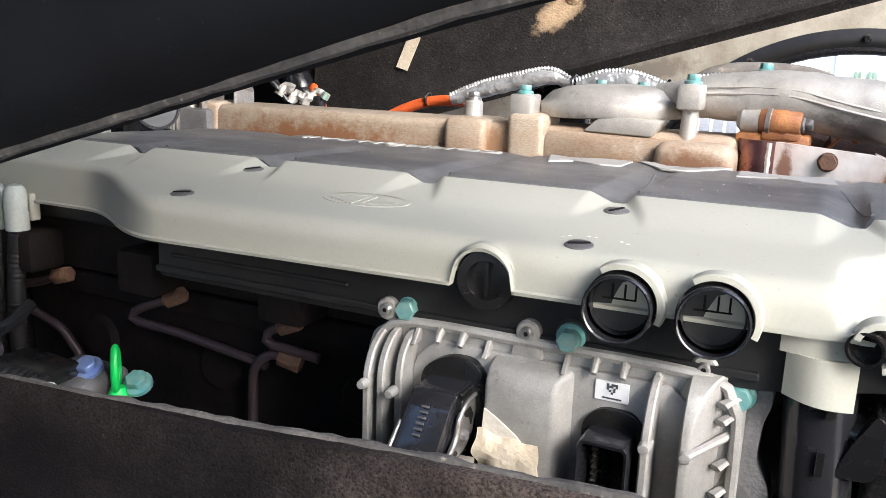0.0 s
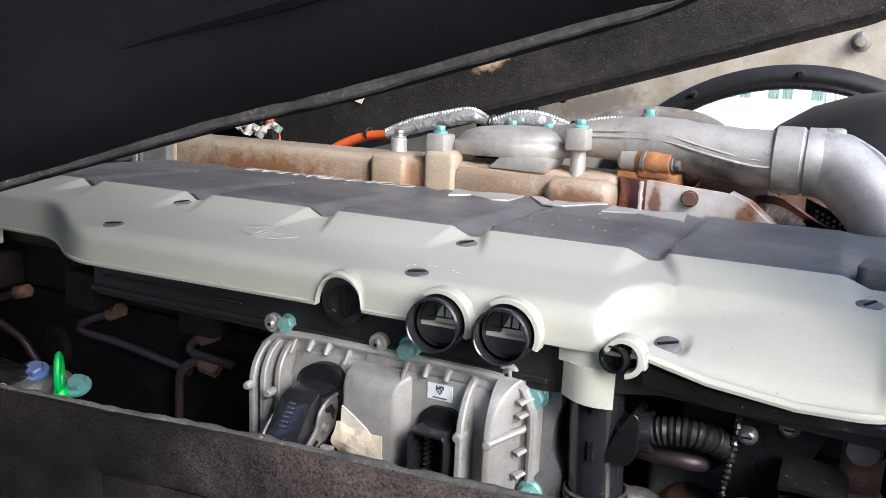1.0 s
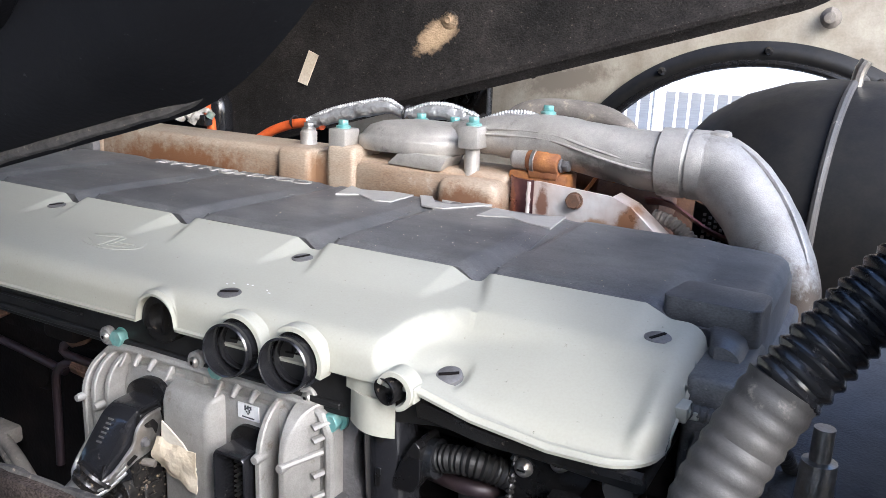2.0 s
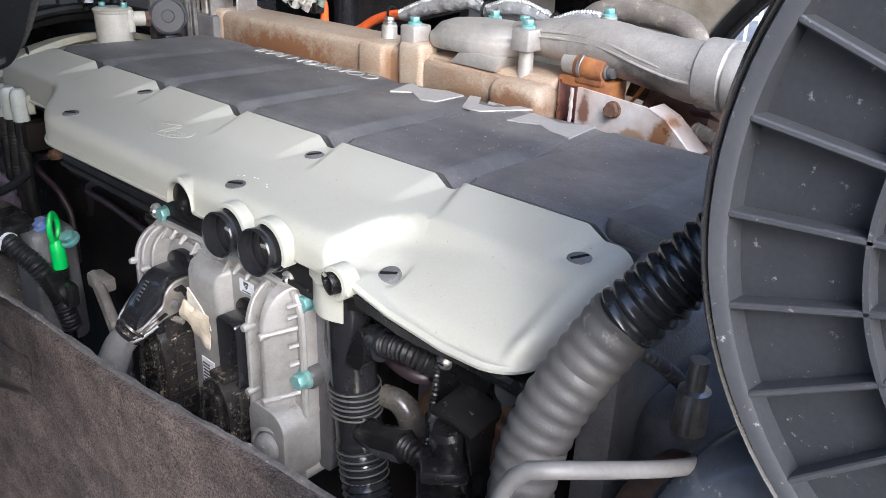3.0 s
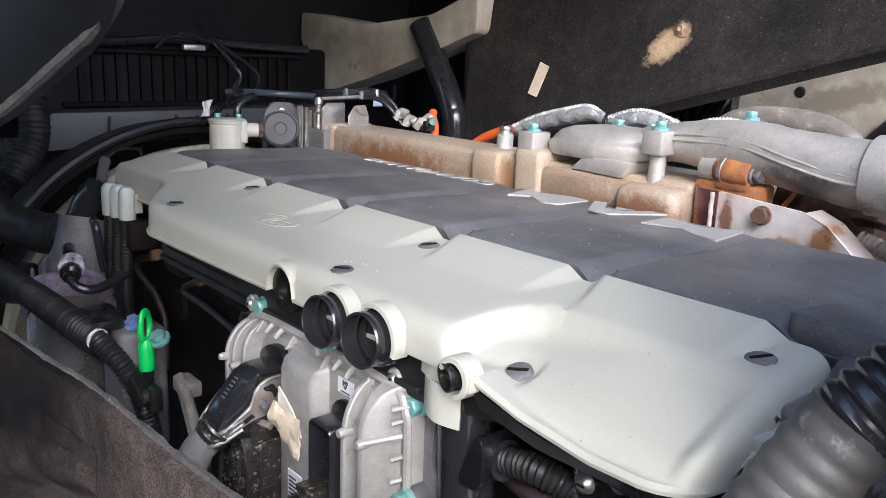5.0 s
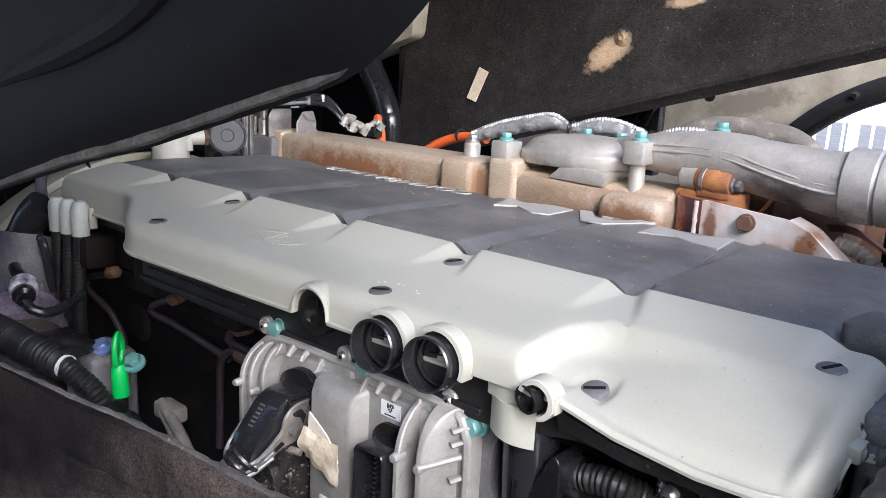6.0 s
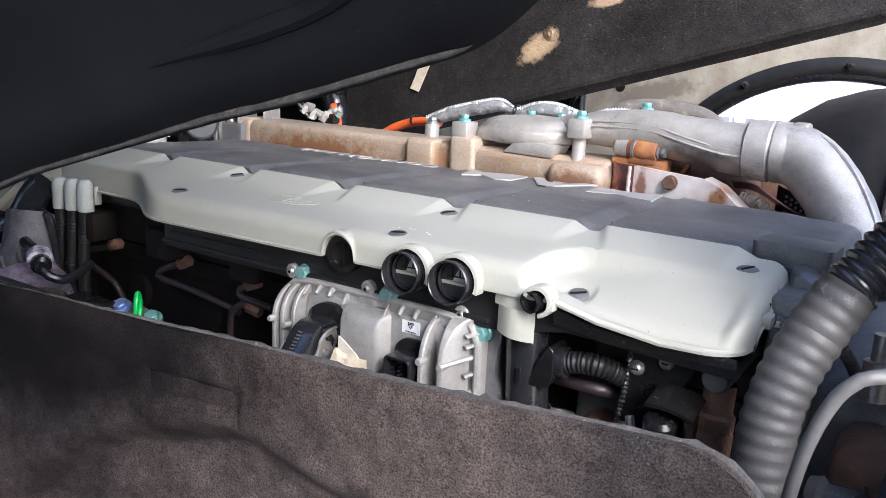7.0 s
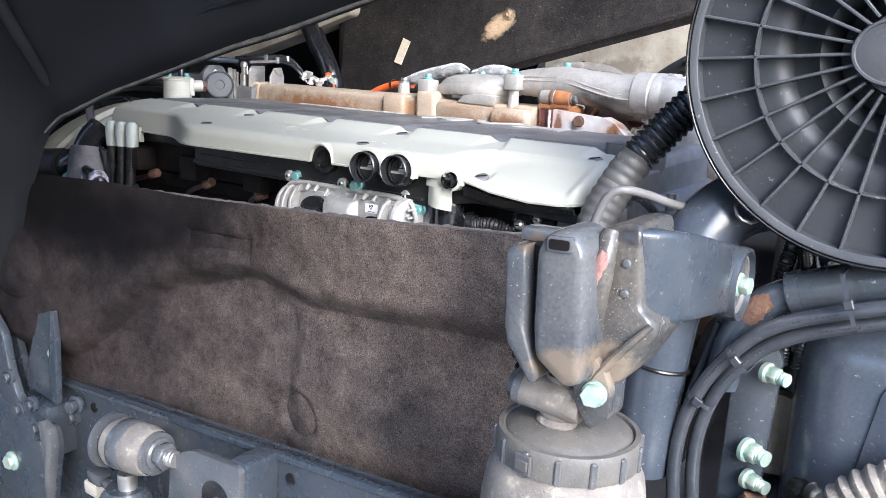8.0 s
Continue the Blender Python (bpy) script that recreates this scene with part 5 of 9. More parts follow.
def connectors():
    a = thing("harness_connector", (-0.06, -0.15, 1.13), "black plug with a bright steel locking lever, dusty", "connector")
    part("seat", prism(rounded([(-0.078, 1.17), (-0.032, 1.17), (-0.031, 1.255), (-0.040, 1.266), (-0.058, 1.266), (-0.076, 1.255)], 0.010), "y", -0.132, -0.118, 0.002), M_BLACK, a)
    hood = [(-0.124, 1.196), (-0.124, 1.2515), (-0.150, 1.2500), (-0.160, 1.2450), (-0.1785, 1.2230), (-0.1860, 1.2120), (-0.1860, 1.2050), (-0.1760, 1.1985), (-0.150, 1.1930)]
    shell = part("hood", prism(rounded(hood, 0.004), "x", -0.0690, -0.0410, 0.0026, 2), M_TUBE, a)
    part("step", prism(rounded([(-0.126, 1.236), (-0.126, 1.2485), (-0.152, 1.2470), (-0.154, 1.2360)], 0.002), "x", -0.0715, -0.0370, 0.001, 1), M_BLACK, a)
    part("flank", prism(rounded([(-0.126, 1.178), (-0.126, 1.236), (-0.150, 1.236), (-0.160, 1.224), (-0.160, 1.186), (-0.150, 1.178)], 0.003), "x", -0.0690, -0.0385, 0.002, 1), M_MUD, a)
    for i in range(9):
        part("grip_rib", box(-0.0690 + 0.0036 * i, -0.0673 + 0.0036 * i, -0.1500, -0.127, 1.2480, 1.2500, 0.0004, 1), M_BLACK, a)
    way = Vector((0, -0.0185, -0.022)).normalized()
    out = Vector((0, -0.022, 0.0185)).normalized()
    for i in range(6):
        p = Vector((-0.0560, -0.1625, 1.2425)) + way * (0.0036 * i) + out * 0.0012
        part("moulded_bar", moved(box(-0.0028, 0.0028, -0.0008, 0.0008, -0.0004, 0.0006, 0.0003, 1), Matrix.Translation(p) @ Matrix.Rotation(radians(50), 4, "X")), M_RUBBER, shell)
    for s in (-1, 1):
        part("cheek", prism([(-0.152, 1.246), (-0.163, 1.241), (-0.186, 1.213), (-0.184, 1.206), (-0.160, 1.232)], "x", -0.0550 + s * 0.0125 - 0.0014, -0.0550 + s * 0.0125 + 0.0014, 0.0006, 1), M_BLACK, shell)
    # bent steel lever on the plug's flank, with a curved slot round its pin, and a bail of twin rods
    face = rounded([(-0.134, 1.2460), (-0.146, 1.2450), (-0.156, 1.2380), (-0.160, 1.2260), (-0.170, 1.2180), (-0.182, 1.2100), (-0.184, 1.2040), (-0.172, 1.2060), (-0.158, 1.2120), (-0.146, 1.2135), (-0.136, 1.2200), (-0.131, 1.2340)], 0.003)
    lever = part("lever", prism(face, "x", -0.0385, -0.0365, 0.0006, 1), M_ZINC, a, "bright steel locking lever")
    part("window", prism(rounded([(-0.150, 1.2380), (-0.141, 1.2400), (-0.136, 1.2330), (-0.139, 1.2260), (-0.142, 1.2330), (-0.148, 1.2350)], 0.0015), "x", -0.0366, -0.0361), M_BLACK, lever)
    part("window", prism(rounded([(-0.166, 1.2110), (-0.157, 1.2150), (-0.160, 1.2180), (-0.168, 1.2140)], 0.0012), "x", -0.0366, -0.0361), M_BLACK, lever)
    part("pin", lathe([(0, 0.0030), (0.0030, 0.0030), (0.0040, 0)], 16, aim((-0.0365, -0.1500, 1.2240), (1, 0, 0))), M_IRON, lever)
    part("rolled_edge", tube([(-0.0360, -0.134, 1.2455), (-0.0360, -0.148, 1.2440), (-0.0360, -0.157, 1.2365), (-0.0360, -0.161, 1.2255), (-0.0360, -0.172, 1.2170), (-0.0365, -0.184, 1.2090)], 0.0013, 8, 0.003), M_ZINC, lever)
    for k in range(3):
        d = 0.0042 * k
        part("bail", tube([(-0.0370, -0.168, 1.2150 - d), (-0.0385, -0.182, 1.2085 - d), (-0.0430, -0.1905 - 0.2 * d, 1.2050 - d), (-0.0520, -0.1925 - 0.2 * d, 1.2040 - d), (-0.0620, -0.1925 - 0.2 * d, 1.2045 - d), (-0.0700, -0.1880, 1.2080 - d), (-0.0720, -0.1780, 1.2190 - d), (-0.0710, -0.1660, 1.2320 - 1.5 * d)], 0.0017, 10, 0.003), M_ZINC, lever)
    part("boot_collar", tube([(-0.052, -0.180, 1.207), (-0.054, -0.184, 1.2025), (-0.0560, -0.188, 1.198)], lambda s, t: 0.0160 - 0.002 * t + 0.001 * (math.sin(s * 900) > 0), 20, 0.002), M_MUD, a)
    part("boot", tube([(-0.0552, -0.187, 1.199), (-0.0605, -0.195, 1.188), (-0.0645, -0.202, 1.170), (-0.069, -0.207, 1.150), (-0.075, -0.211, 1.12), (-0.082, -0.213, 1.07)], lambda s, t: 0.0128 + 0.0050 * t, 20), M_BOOT, a)
    crumbs(a, -0.068, -0.042, 1.197, 1.205, -0.186, 26, 12)
    a.location.z -= 0.006

    def muddy(name, x0, x1, yf, top, label, seed):
        """A plug caked in mud: a rounded body with a stepped crown, moulded latches in front and on its flank."""
        e = thing(name, ((x0 + x1) / 2, yf + 0.02, 1.05), label, "connector", "muddy plugs")
        w = x1 - x0
        prof = rounded([(x0 + 0.002, 1.05), (x1 - 0.001, 1.05), (x1, top - 0.030), (x1 - 0.005, top - 0.010), (x1 - 0.013, top - 0.002), (x0 + 0.014, top - 0.002), (x0 + 0.004, top - 0.014), (x0, top - 0.036)], 0.006)
        part("body", rough_up(prism(prof, "y", yf, -0.126, 0.004, 3), 0.0009, 90, seed), M_MUD, e)
        part("crown", rough_up(box(x0 + 0.012, x1 - 0.010, yf + 0.003, -0.130, top - 0.004, top + 0.003, 0.002, 2), 0.0007, 120, seed), M_MUD, e)
        part("panel", rough_up(prism(rounded([(x0 + 0.009, top - 0.085), (x1 - 0.010, top - 0.085), (x1 - 0.011, top - 0.014), (x0 + 0.013, top - 0.014)], 0.005), "y", yf - 0.003, yf + 0.002, 0.0012, 2), 0.0006, 150), M_MUD, e)
        part("spine", rough_up(tube([(x0 + 0.3 * w, yf - 0.004, top - 0.012), (x0 + 0.22 * w, yf - 0.005, top - 0.045), (x0 + 0.20 * w, yf - 0.005, top - 0.090)], 0.0026, 8, 0.004), 0.0006, 200), M_MUD, e)
        rnd = random.Random(seed)
        for i in range(9):
            z = top - 0.010 - 0.0095 * i
            part("latch", moved(box(-0.0035, 0.0035, -0.002, 0.002, -0.0022, 0.0022, 0.0008, 1), pose(x0 + w * rnd.uniform(0.3, 0.8), yf - 0.0035, z, 0, rnd.uniform(-12, 12), 0)), M_MUD, e)
            part("flank_rib", box(x1 - 0.001, x1 + 0.0022, yf + rnd.uniform(0.003, 0.008), yf + rnd.uniform(0.016, 0.028), z - 0.0022, z + 0.0008, 0.0006, 1), M_MUD, e)
        part("flank_rail", rough_up(box(x1 - 0.001, x1 + 0.0026, yf + 0.010, yf + 0.0135, top - 0.10, top - 0.008, 0.0008, 1), 0.0005, 200), M_MUD, e)
        crumbs(e, x0 + 0.006, x1 - 0.004, top - 0.11, top - 0.004, yf - 0.003, 60, seed)
        mud = bmesh.new()
        for i in range(70):
            c, k = Vector((x1 + rnd.uniform(0.0, 0.0012), rnd.uniform(yf + 0.002, -0.130), rnd.uniform(top - 0.11, top - 0.004))), rnd.uniform(0.0004, 0.0014)
            put(mud, rough_up(moved(lathe([(0, 1), (0.7, 0.6), (1, 0), (0.7, -0.6), (0, -1)], 6), Matrix.Translation(c) @ Matrix.Diagonal((k * 0.7, k * 1.3, k, 1))), 0.0005, 900))
        tagged(part("dried_mud", mud, M_CRUST, e, "dry tan mud"), "dry tan mud", kind="stuff")
        return e
    b = muddy("muddy_plug", -0.080, -0.033, -0.167, 1.194, "mud-caked black plug below the bright lever", 5)
    part("seal", rough_up(tube([(-0.072, -0.150, 1.198), (-0.050, -0.153, 1.201), (-0.030, -0.146, 1.200)], 0.0032, 8), 0.0006, 200), M_DUSTY, b)
    part("tan_flank", rough_up(box(-0.0865, -0.079, -0.158, -0.130, 1.06, 1.170, 0.003, 2), 0.0012, 90), M_DUSTY, b)
    muddy("muddy_plug", 0.022, 0.066, -0.165, 1.181, "second mud-caked black plug below the open socket", 9)
    c = thing("open_socket", (0.042, -0.13, 1.16), "open black rectangular socket with dusty pins", "connector")
    outer = rounded([(0.0280, 1.172), (0.0575, 1.172), (0.0575, 1.231), (0.0555, 1.2340), (0.0300, 1.2340), (0.0280, 1.231)], 0.003)
    inner = [(0.04275 + (x - 0.04275) * 0.86, 1.2030 + (z - 1.2030) * 0.92) for x, z in outer]
    bm = bmesh.new()
    lo = [bm.verts.new((x, -0.118, z)) for x, z in outer]
    o1 = [bm.verts.new((x, -0.1500, z)) for x, z in outer]
    ou = [bm.verts.new((0.04275 + (x - 0.04275) * 0.96, -0.1512, 1.2030 + (z - 1.2030) * 0.98)) for x, z in outer]
    inn = [bm.verts.new((x, -0.1507, z)) for x, z in inner]
    dp = [bm.verts.new((x, -0.1240, z)) for x, z in inner]
    n = len(outer)
    for a0, b0 in ((lo, o1), (o1, ou), (ou, inn), (inn, dp)):
        for i in range(n):
            bm.faces.new((a0[i], a0[(i + 1) % n], b0[(i + 1) % n], b0[i]))
    bm.faces.new(dp)
    bm.faces.new(lo)
    part("shroud", bm, M_TUBE, c)
    part("seat", prism(rounded([(0.024, 1.166), (0.062, 1.166), (0.062, 1.236), (0.054, 1.2460), (0.034, 1.2460), (0.024, 1.236)], 0.008), "y", -0.129, -0.118, 0.002), M_BLACK, c)
    part("foot_bevel", prism([(-0.1500, 1.1745), (-0.1260, 1.1745), (-0.1260, 1.1840)], "x", 0.0310, 0.0545), M_TUBE, c)
    for i in range(12):
        part("pin", box(0.0335, 0.0365, -0.136, -0.124, 1.182 + i * 0.0040, 1.1832 + i * 0.0040), M_CAPRING, c, smooth=0)
        part("pin", box(0.0400, 0.0430, -0.134, -0.124, 1.184 + i * 0.0040, 1.1854 + i * 0.0040), M_BLACK, c, smooth=0)
    crumbs(c, 0.032, 0.040, 1.178, 1.222, -0.128, 24, 31)
    c.location.x += 0.007


connectors()


# ---- pipes beside the control unit ----
def side_pipes():
    e = thing("crankcase_pipe", (0.165, -0.10, 1.06), "black plastic tee pipe with a ribbed tan gasket and side branch", "pipe")
    part("upper_barrel", lathe([(0.0, 0.098), (0.0155, 0.098), (0.0155, 0.092), (0.0178, 0.090), (0.0178, 0.084), (0.0165, 0.082), (0.0178, 0.078), (0.0188, 0.07), (0.0188, 0.0), (0.0200, -0.002), (0.0200, -0.006)], 36, aim((0.160, -0.105, 1.204), (-0.06, 0, 1))), M_TUBE, e)
    part("gasket", lathe([(0.0200, -0.002)] + [p for i in range(5) for p in ((0.0214, -0.0030 - 0.0046 * i), (0.0214, -0.0048 - 0.0046 * i), (0.0190, -0.0060 - 0.0046 * i))], 36, aim((0.160, -0.105, 1.207), (-0.06, 0, 1))), M_RUBBERB, e, "dark ribbed sealing collar")
    for i in range(6):
        part("gasket_ring", ring(0.0212 + 0.0006 * (i % 2), 0.0009, (0.160 + 0.0003 * i, -0.105, 1.2035 - 0.0046 * i), (-0.06 + 0.02 * (i % 3), 0.03 * (i % 2), 1), 36, 6), M_CAPRING, e, "dusty tan ring")
    part("lower_tee", tube([(0.161, -0.103, 1.186), (0.164, -0.104, 1.170), (0.168, -0.105, 1.150)], lambda s, t: 0.0198 + 0.0012 * (t > 0.85) + 0.0012 * (t < 0.12), 30, 0.002), M_TUBE, e)
    part("lower_hose", tube([(0.168, -0.105, 1.150), (0.173, -0.107, 1.13), (0.182, -0.110, 1.10), (0.195, -0.112, 1.05)], ribs(0.0175, 0.0034, 0.0060), 28, 0.0013), M_RUBBERB, e)
    for z in range(5):
        part("hose_ring", ring(0.0203, 0.0007, (0.1685 + 0.0016 * z, -0.1055 - 0.0005 * z, 1.1465 - 0.0060 * z), (0.24, -0.07, -1), 30, 5), M_CAPRING, e)
    part("lower_branch", tube([(0.170, -0.106, 1.166), (0.190, -0.112, 1.172), (0.206, -0.115, 1.176)], 0.0125, 20, curve=False), M_BLACK, e)
    part("branch_collar", tube([(0.203, -0.115, 1.1755), (0.230, -0.115, 1.184)], lambda s, t: 0.0135, 8, 0.01), M_BLACK, e)
    part("web", prism(rounded([(0.166, 1.231), (0.184, 1.232), (0.189, 1.240), (0.189, 1.266), (0.184, 1.270), (0.174, 1.252)], 0.003), "y", -0.121, -0.094, 0.002, 1), M_BLACK, e)
    part("branch", lathe([(0.0112, 0), (0.0112, 0.016), (0.0125, 0.018), (0.0125, 0.024), (0, 0.024)], 24, aim((0.168, -0.105, 1.252), (1, 0, 0.05))), M_BLACK, e)
    part("nub", lathe([(0, 0.003), (0.0025, 0.003), (0.0025, 0)], 10, aim((0.162, -0.1255, 1.268), (0, -1, 0))), M_BLACK, e)
    part("mark", box(0.158, 0.162, -0.1262, -0.1250, 1.232, 1.246, 0.0004, 1), M_BLACK, e)
    part("tan_port", tube([(0.176, -0.088, 1.192), (0.190, -0.083, 1.190), (0.199, -0.080, 1.180), (0.203, -0.078, 1.165)], lambda s, t: 0.0095 + 0.003 * t, 20), M_GRIMY, e)
    h = thing("ribbed_hose", (0.23, -0.10, 1.25), "small black ribbed hose running back from the tee", "hose")
    part("hose", tube([(0.192, -0.105, 1.253), (0.208, -0.105, 1.257), (0.224, -0.103, 1.257), (0.240, -0.094, 1.250), (0.252, -0.078, 1.235), (0.258, -0.06, 1.21)], ribs(0.0080, 0.0018, 0.0040), 18, 0.0011), M_LOOM, h)
    part("cuff", lathe([(0.0135, 0.0), (0.0135, 0.007), (0, 0.007)], 22, aim((0.188, -0.105, 1.2528), (1, 0, 0.1))), M_RUBBERB, h)
    h2 = thing("ribbed_hose", (0.25, -0.13, 1.1), "thin black corrugated sleeve hanging low behind the tee", "hose")
    part("hose", tube([(0.229, -0.115, 1.184), (0.246, -0.116, 1.184), (0.261, -0.118, 1.174), (0.270, -0.120, 1.15), (0.274, -0.120, 1.08)], ribs(0.0078, 0.002, 0.0044), 12, 0.0011), M_LOOM, h2)
    p = thing("oil_line", (0.23, -0.08, 1.23), "brown steel oil line below the hose", "pipe")
    part("line", tube([(0.178, -0.085, 1.229), (0.195, -0.092, 1.232), (0.212, -0.096, 1.234), (0.226, -0.090, 1.232), (0.232, -0.06, 1.226)], 0.0058, 14), M_FUEL, p)
    cover = thing("oil_cooler_cover", (0.22, -0.05, 1.1), "brown iron cover with a round boss in shade", "engine part")
    part("plate", rough_up(box(0.185, 0.262, -0.062, -0.03, 1.05, 1.235, 0.01, 3), 0.002, 40), M_IRON, cover)
    part("round_boss", lathe([(0, 0.003), (0.012, 0.003), (0.013, 0.008), (0.020, 0.008), (0.025, 0.002), (0.026, -0.004)], 28, aim((0.220, -0.063, 1.178), (0.2, -1, 0))), M_RUST, cover)
    b = thing("sensor_bracket", (0.275, -0.10, 1.15), "black steel bracket with bright screws and a hooded plug", "bracket")
    part("plate", prism(rounded([(0.236, 1.13), (0.262, 1.13), (0.268, 1.200), (0.290, 1.252), (0.300, 1.272), (0.300, 1.288), (0.250, 1.286), (0.246, 1.25)], 0.004), "y", -0.100, -0.094, 0.001, 1), M_BLACK, b)
    part("edge_strip", rough_up(tube([(0.2345, -0.100, 1.14), (0.2405, -0.100, 1.205), (0.246, -0.100, 1.252), (0.2475, -0.100, 1.284)], ribs(0.0014, 0.0016, 0.004), 8, 0.001), 0.0006, 300), M_MUD, b)
    for x, z in ((0.2535, 1.263), (0.247, 1.208), (0.277, 1.2735)):
        part("screw", lathe([(0, 0.005), (0.003, 0.005), (0.0055, 0.003), (0.0065, 0)], 18, aim((x, -0.100, z), (0, -1, 0))), M_ZINC, b)
        part("screw_slot", moved(box(-0.0028, 0.0028, -0.0006, 0.0006, 0.0046, 0.0054), aim((x, -0.100, z), (0, -1, 0))), M_BLACK, b, smooth=0)
    part("hood", prism(rounded([(0.272, 1.15), (0.306, 1.15), (0.310, 1.236), (0.300, 1.250), (0.280, 1.251)], 0.006), "y", -0.118, -0.098, 0.003, 2), M_BLACK, b)
    part("hood_brim", sheet(lambda u, v: (0.276 + 0.036 * u, -0.105 - 0.034 * v, 1.256 - 0.010 * (u - 0.3) ** 2 - 0.006 * v), spread(0, 1, 10), spread(0, 1, 4), 0.003), M_BLACK, b)
    part("hood_cheek", prism([(-0.138, 1.246), (-0.100, 1.252), (-0.100, 1.205), (-0.132, 1.212)], "x", 0.306, 0.309, 0.0006, 1), M_BLACK, b)
    part("plug", lathe([(0, 0.004), (0.010, 0.004), (0.013, 0.0), (0.013, -0.04), (0.0145, -0.042), (0.0145, -0.10)], 24, aim((0.287, -0.132, 1.238), (0.05, -0.25, 1))), M_BLACK, b)
    for z0, w in ((1.205, 0.0165), (1.176, 0.0175)):
        part("plug_collar", moved(box(-w, w, -w, w, 0, 0.010, 0.003, 2), aim((0.2865, -0.1335 - (1.235 - z0) * 0.04, z0), (0.02, 0.02, 1))), M_BLACK, b)
    part("stay", tube([(0.255, -0.110, 1.225), (0.266, -0.122, 1.196), (0.276, -0.130, 1.168)], 0.004, 8), M_IRON, b)
    hx = thing("rusty_union", (0.318, -0.10, 1.15), "brown rusty hexagon pipe union in shade", "pipe union")
    m = aim((0.318, -0.100, 1.205), (0.02, 0.05, 1))
    part("hexagon", moved(prism([(0.0165 * math.cos(radians(60 * i + 12)), 0.0165 * math.sin(radians(60 * i + 12))) for i in range(6)], "z", 0, 0.026, 0.002, 2), m), M_RUST, hx)
    part("collar", lathe([(0.0145, 0.024), (0.0145, 0.036), (0.012, 0.039), (0.012, 0.062)], 22, m), M_RUST, hx)
    part("stem", lathe([(0.013, -0.06), (0.013, 0.002)], 20, m), M_IRON, hx)
    k = thing("round_knob", (0.328, -0.10, 1.27), "grey rubber stop beneath the pale cover", "stop")
    part("stop", lathe([(0, 0.008), (0.009, 0.008), (0.011, 0.004), (0.011, -0.03)], 22, aim((0.318, -0.105, 1.273), (0, -1, 0))), M_RUBBER, k)


side_pipes()

# ---- felt noise shield and chassis rail ----
def rail_z(x):
    return 0.993 + 0.070 * x


def felt_top(x):
    z = curve_at([-0.50, -0.333, -0.05, 0.20, 0.347, 0.40], [1.262, 1.267, 1.271, 1.283, 1.293, 1.293], x)
    if x > 0.345:
        z -= 0.055 - math.sqrt(max(0.0, 0.055 ** 2 - (x - 0.345) ** 2))
    if x < -0.46:
        z -= 0.05 - math.sqrt(max(0.0, 0.05 ** 2 - (x + 0.46) ** 2))
    return z


def felt_y(x, z):
    base = curve_at([-0.50, -0.333, -0.05, 0.35], [-0.335, -0.318, -0.272, -0.255], x)
    brow = curve_at([-0.45, -0.374, -0.34, -0.313, -0.272, -0.231, -0.185, -0.137, -0.114, -0.091, -0.056, -0.021, 0.012, 0.044, 0.082, 0.173, 0.266, 0.40], [1.022, 1.022, 1.027, 1.040, 1.070, 1.105, 1.142, 1.168, 1.172, 1.176, 1.190, 1.200, 1.198, 1.190, 1.181, 1.186, 1.193, 1.20], x) - 0.020
    y = base - 0.025 * smooth(brow - 0.002, brow + 0.032, z) + 0.007
    y += 0.010 * smooth(felt_top(x) - 0.012, felt_top(x) + 0.002, z) * (1 - smooth(-0.25, -0.05, x))
    # pressed rectangle, round dents and a swelling
    y += (0.0042 + 0.0015 * smooth(-0.060, -0.055, x)) * smooth(-0.105, -0.100, x) * (1 - smooth(0.002, 0.007, x)) * smooth(1.206, 1.210, z) * (1 - smooth(1.233, 1.238, z))
    y -= 0.016 * math.exp(-(((x - 0.18) / 0.16) ** 2 + ((z - 1.06) / 0.07) ** 2))
    ridge = curve_at([0.95, 0.98, 1.03, 1.07, 1.10, 1.132, 1.155, 1.18], [0.054, 0.057, 0.062, 0.065, 0.069, 0.071, 0.060, 0.036], z)
    y += 0.0065 * (1 - smooth(ridge - 0.022, ridge + 0.005, x)) * smooth(ridge - 0.16, ridge - 0.03, x) * (1 - smooth(1.15, 1.185, z))
    y += 0.009 * (1 - smooth(0.028, 0.037, math.hypot(x - 0.060, z - 1.02))) - 0.004 * (1 - smooth(0.02, 0.034, math.hypot(x - 0.060, z - 1.02)))
    y -= 0.012 * (1 - smooth(0.035, 0.055, math.hypot((x + 0.43) * 0.8, z - 1.14)))
    y += 0.004 * noise.noise(Vector((x * 9, z * 9, 2.0)))
    return y


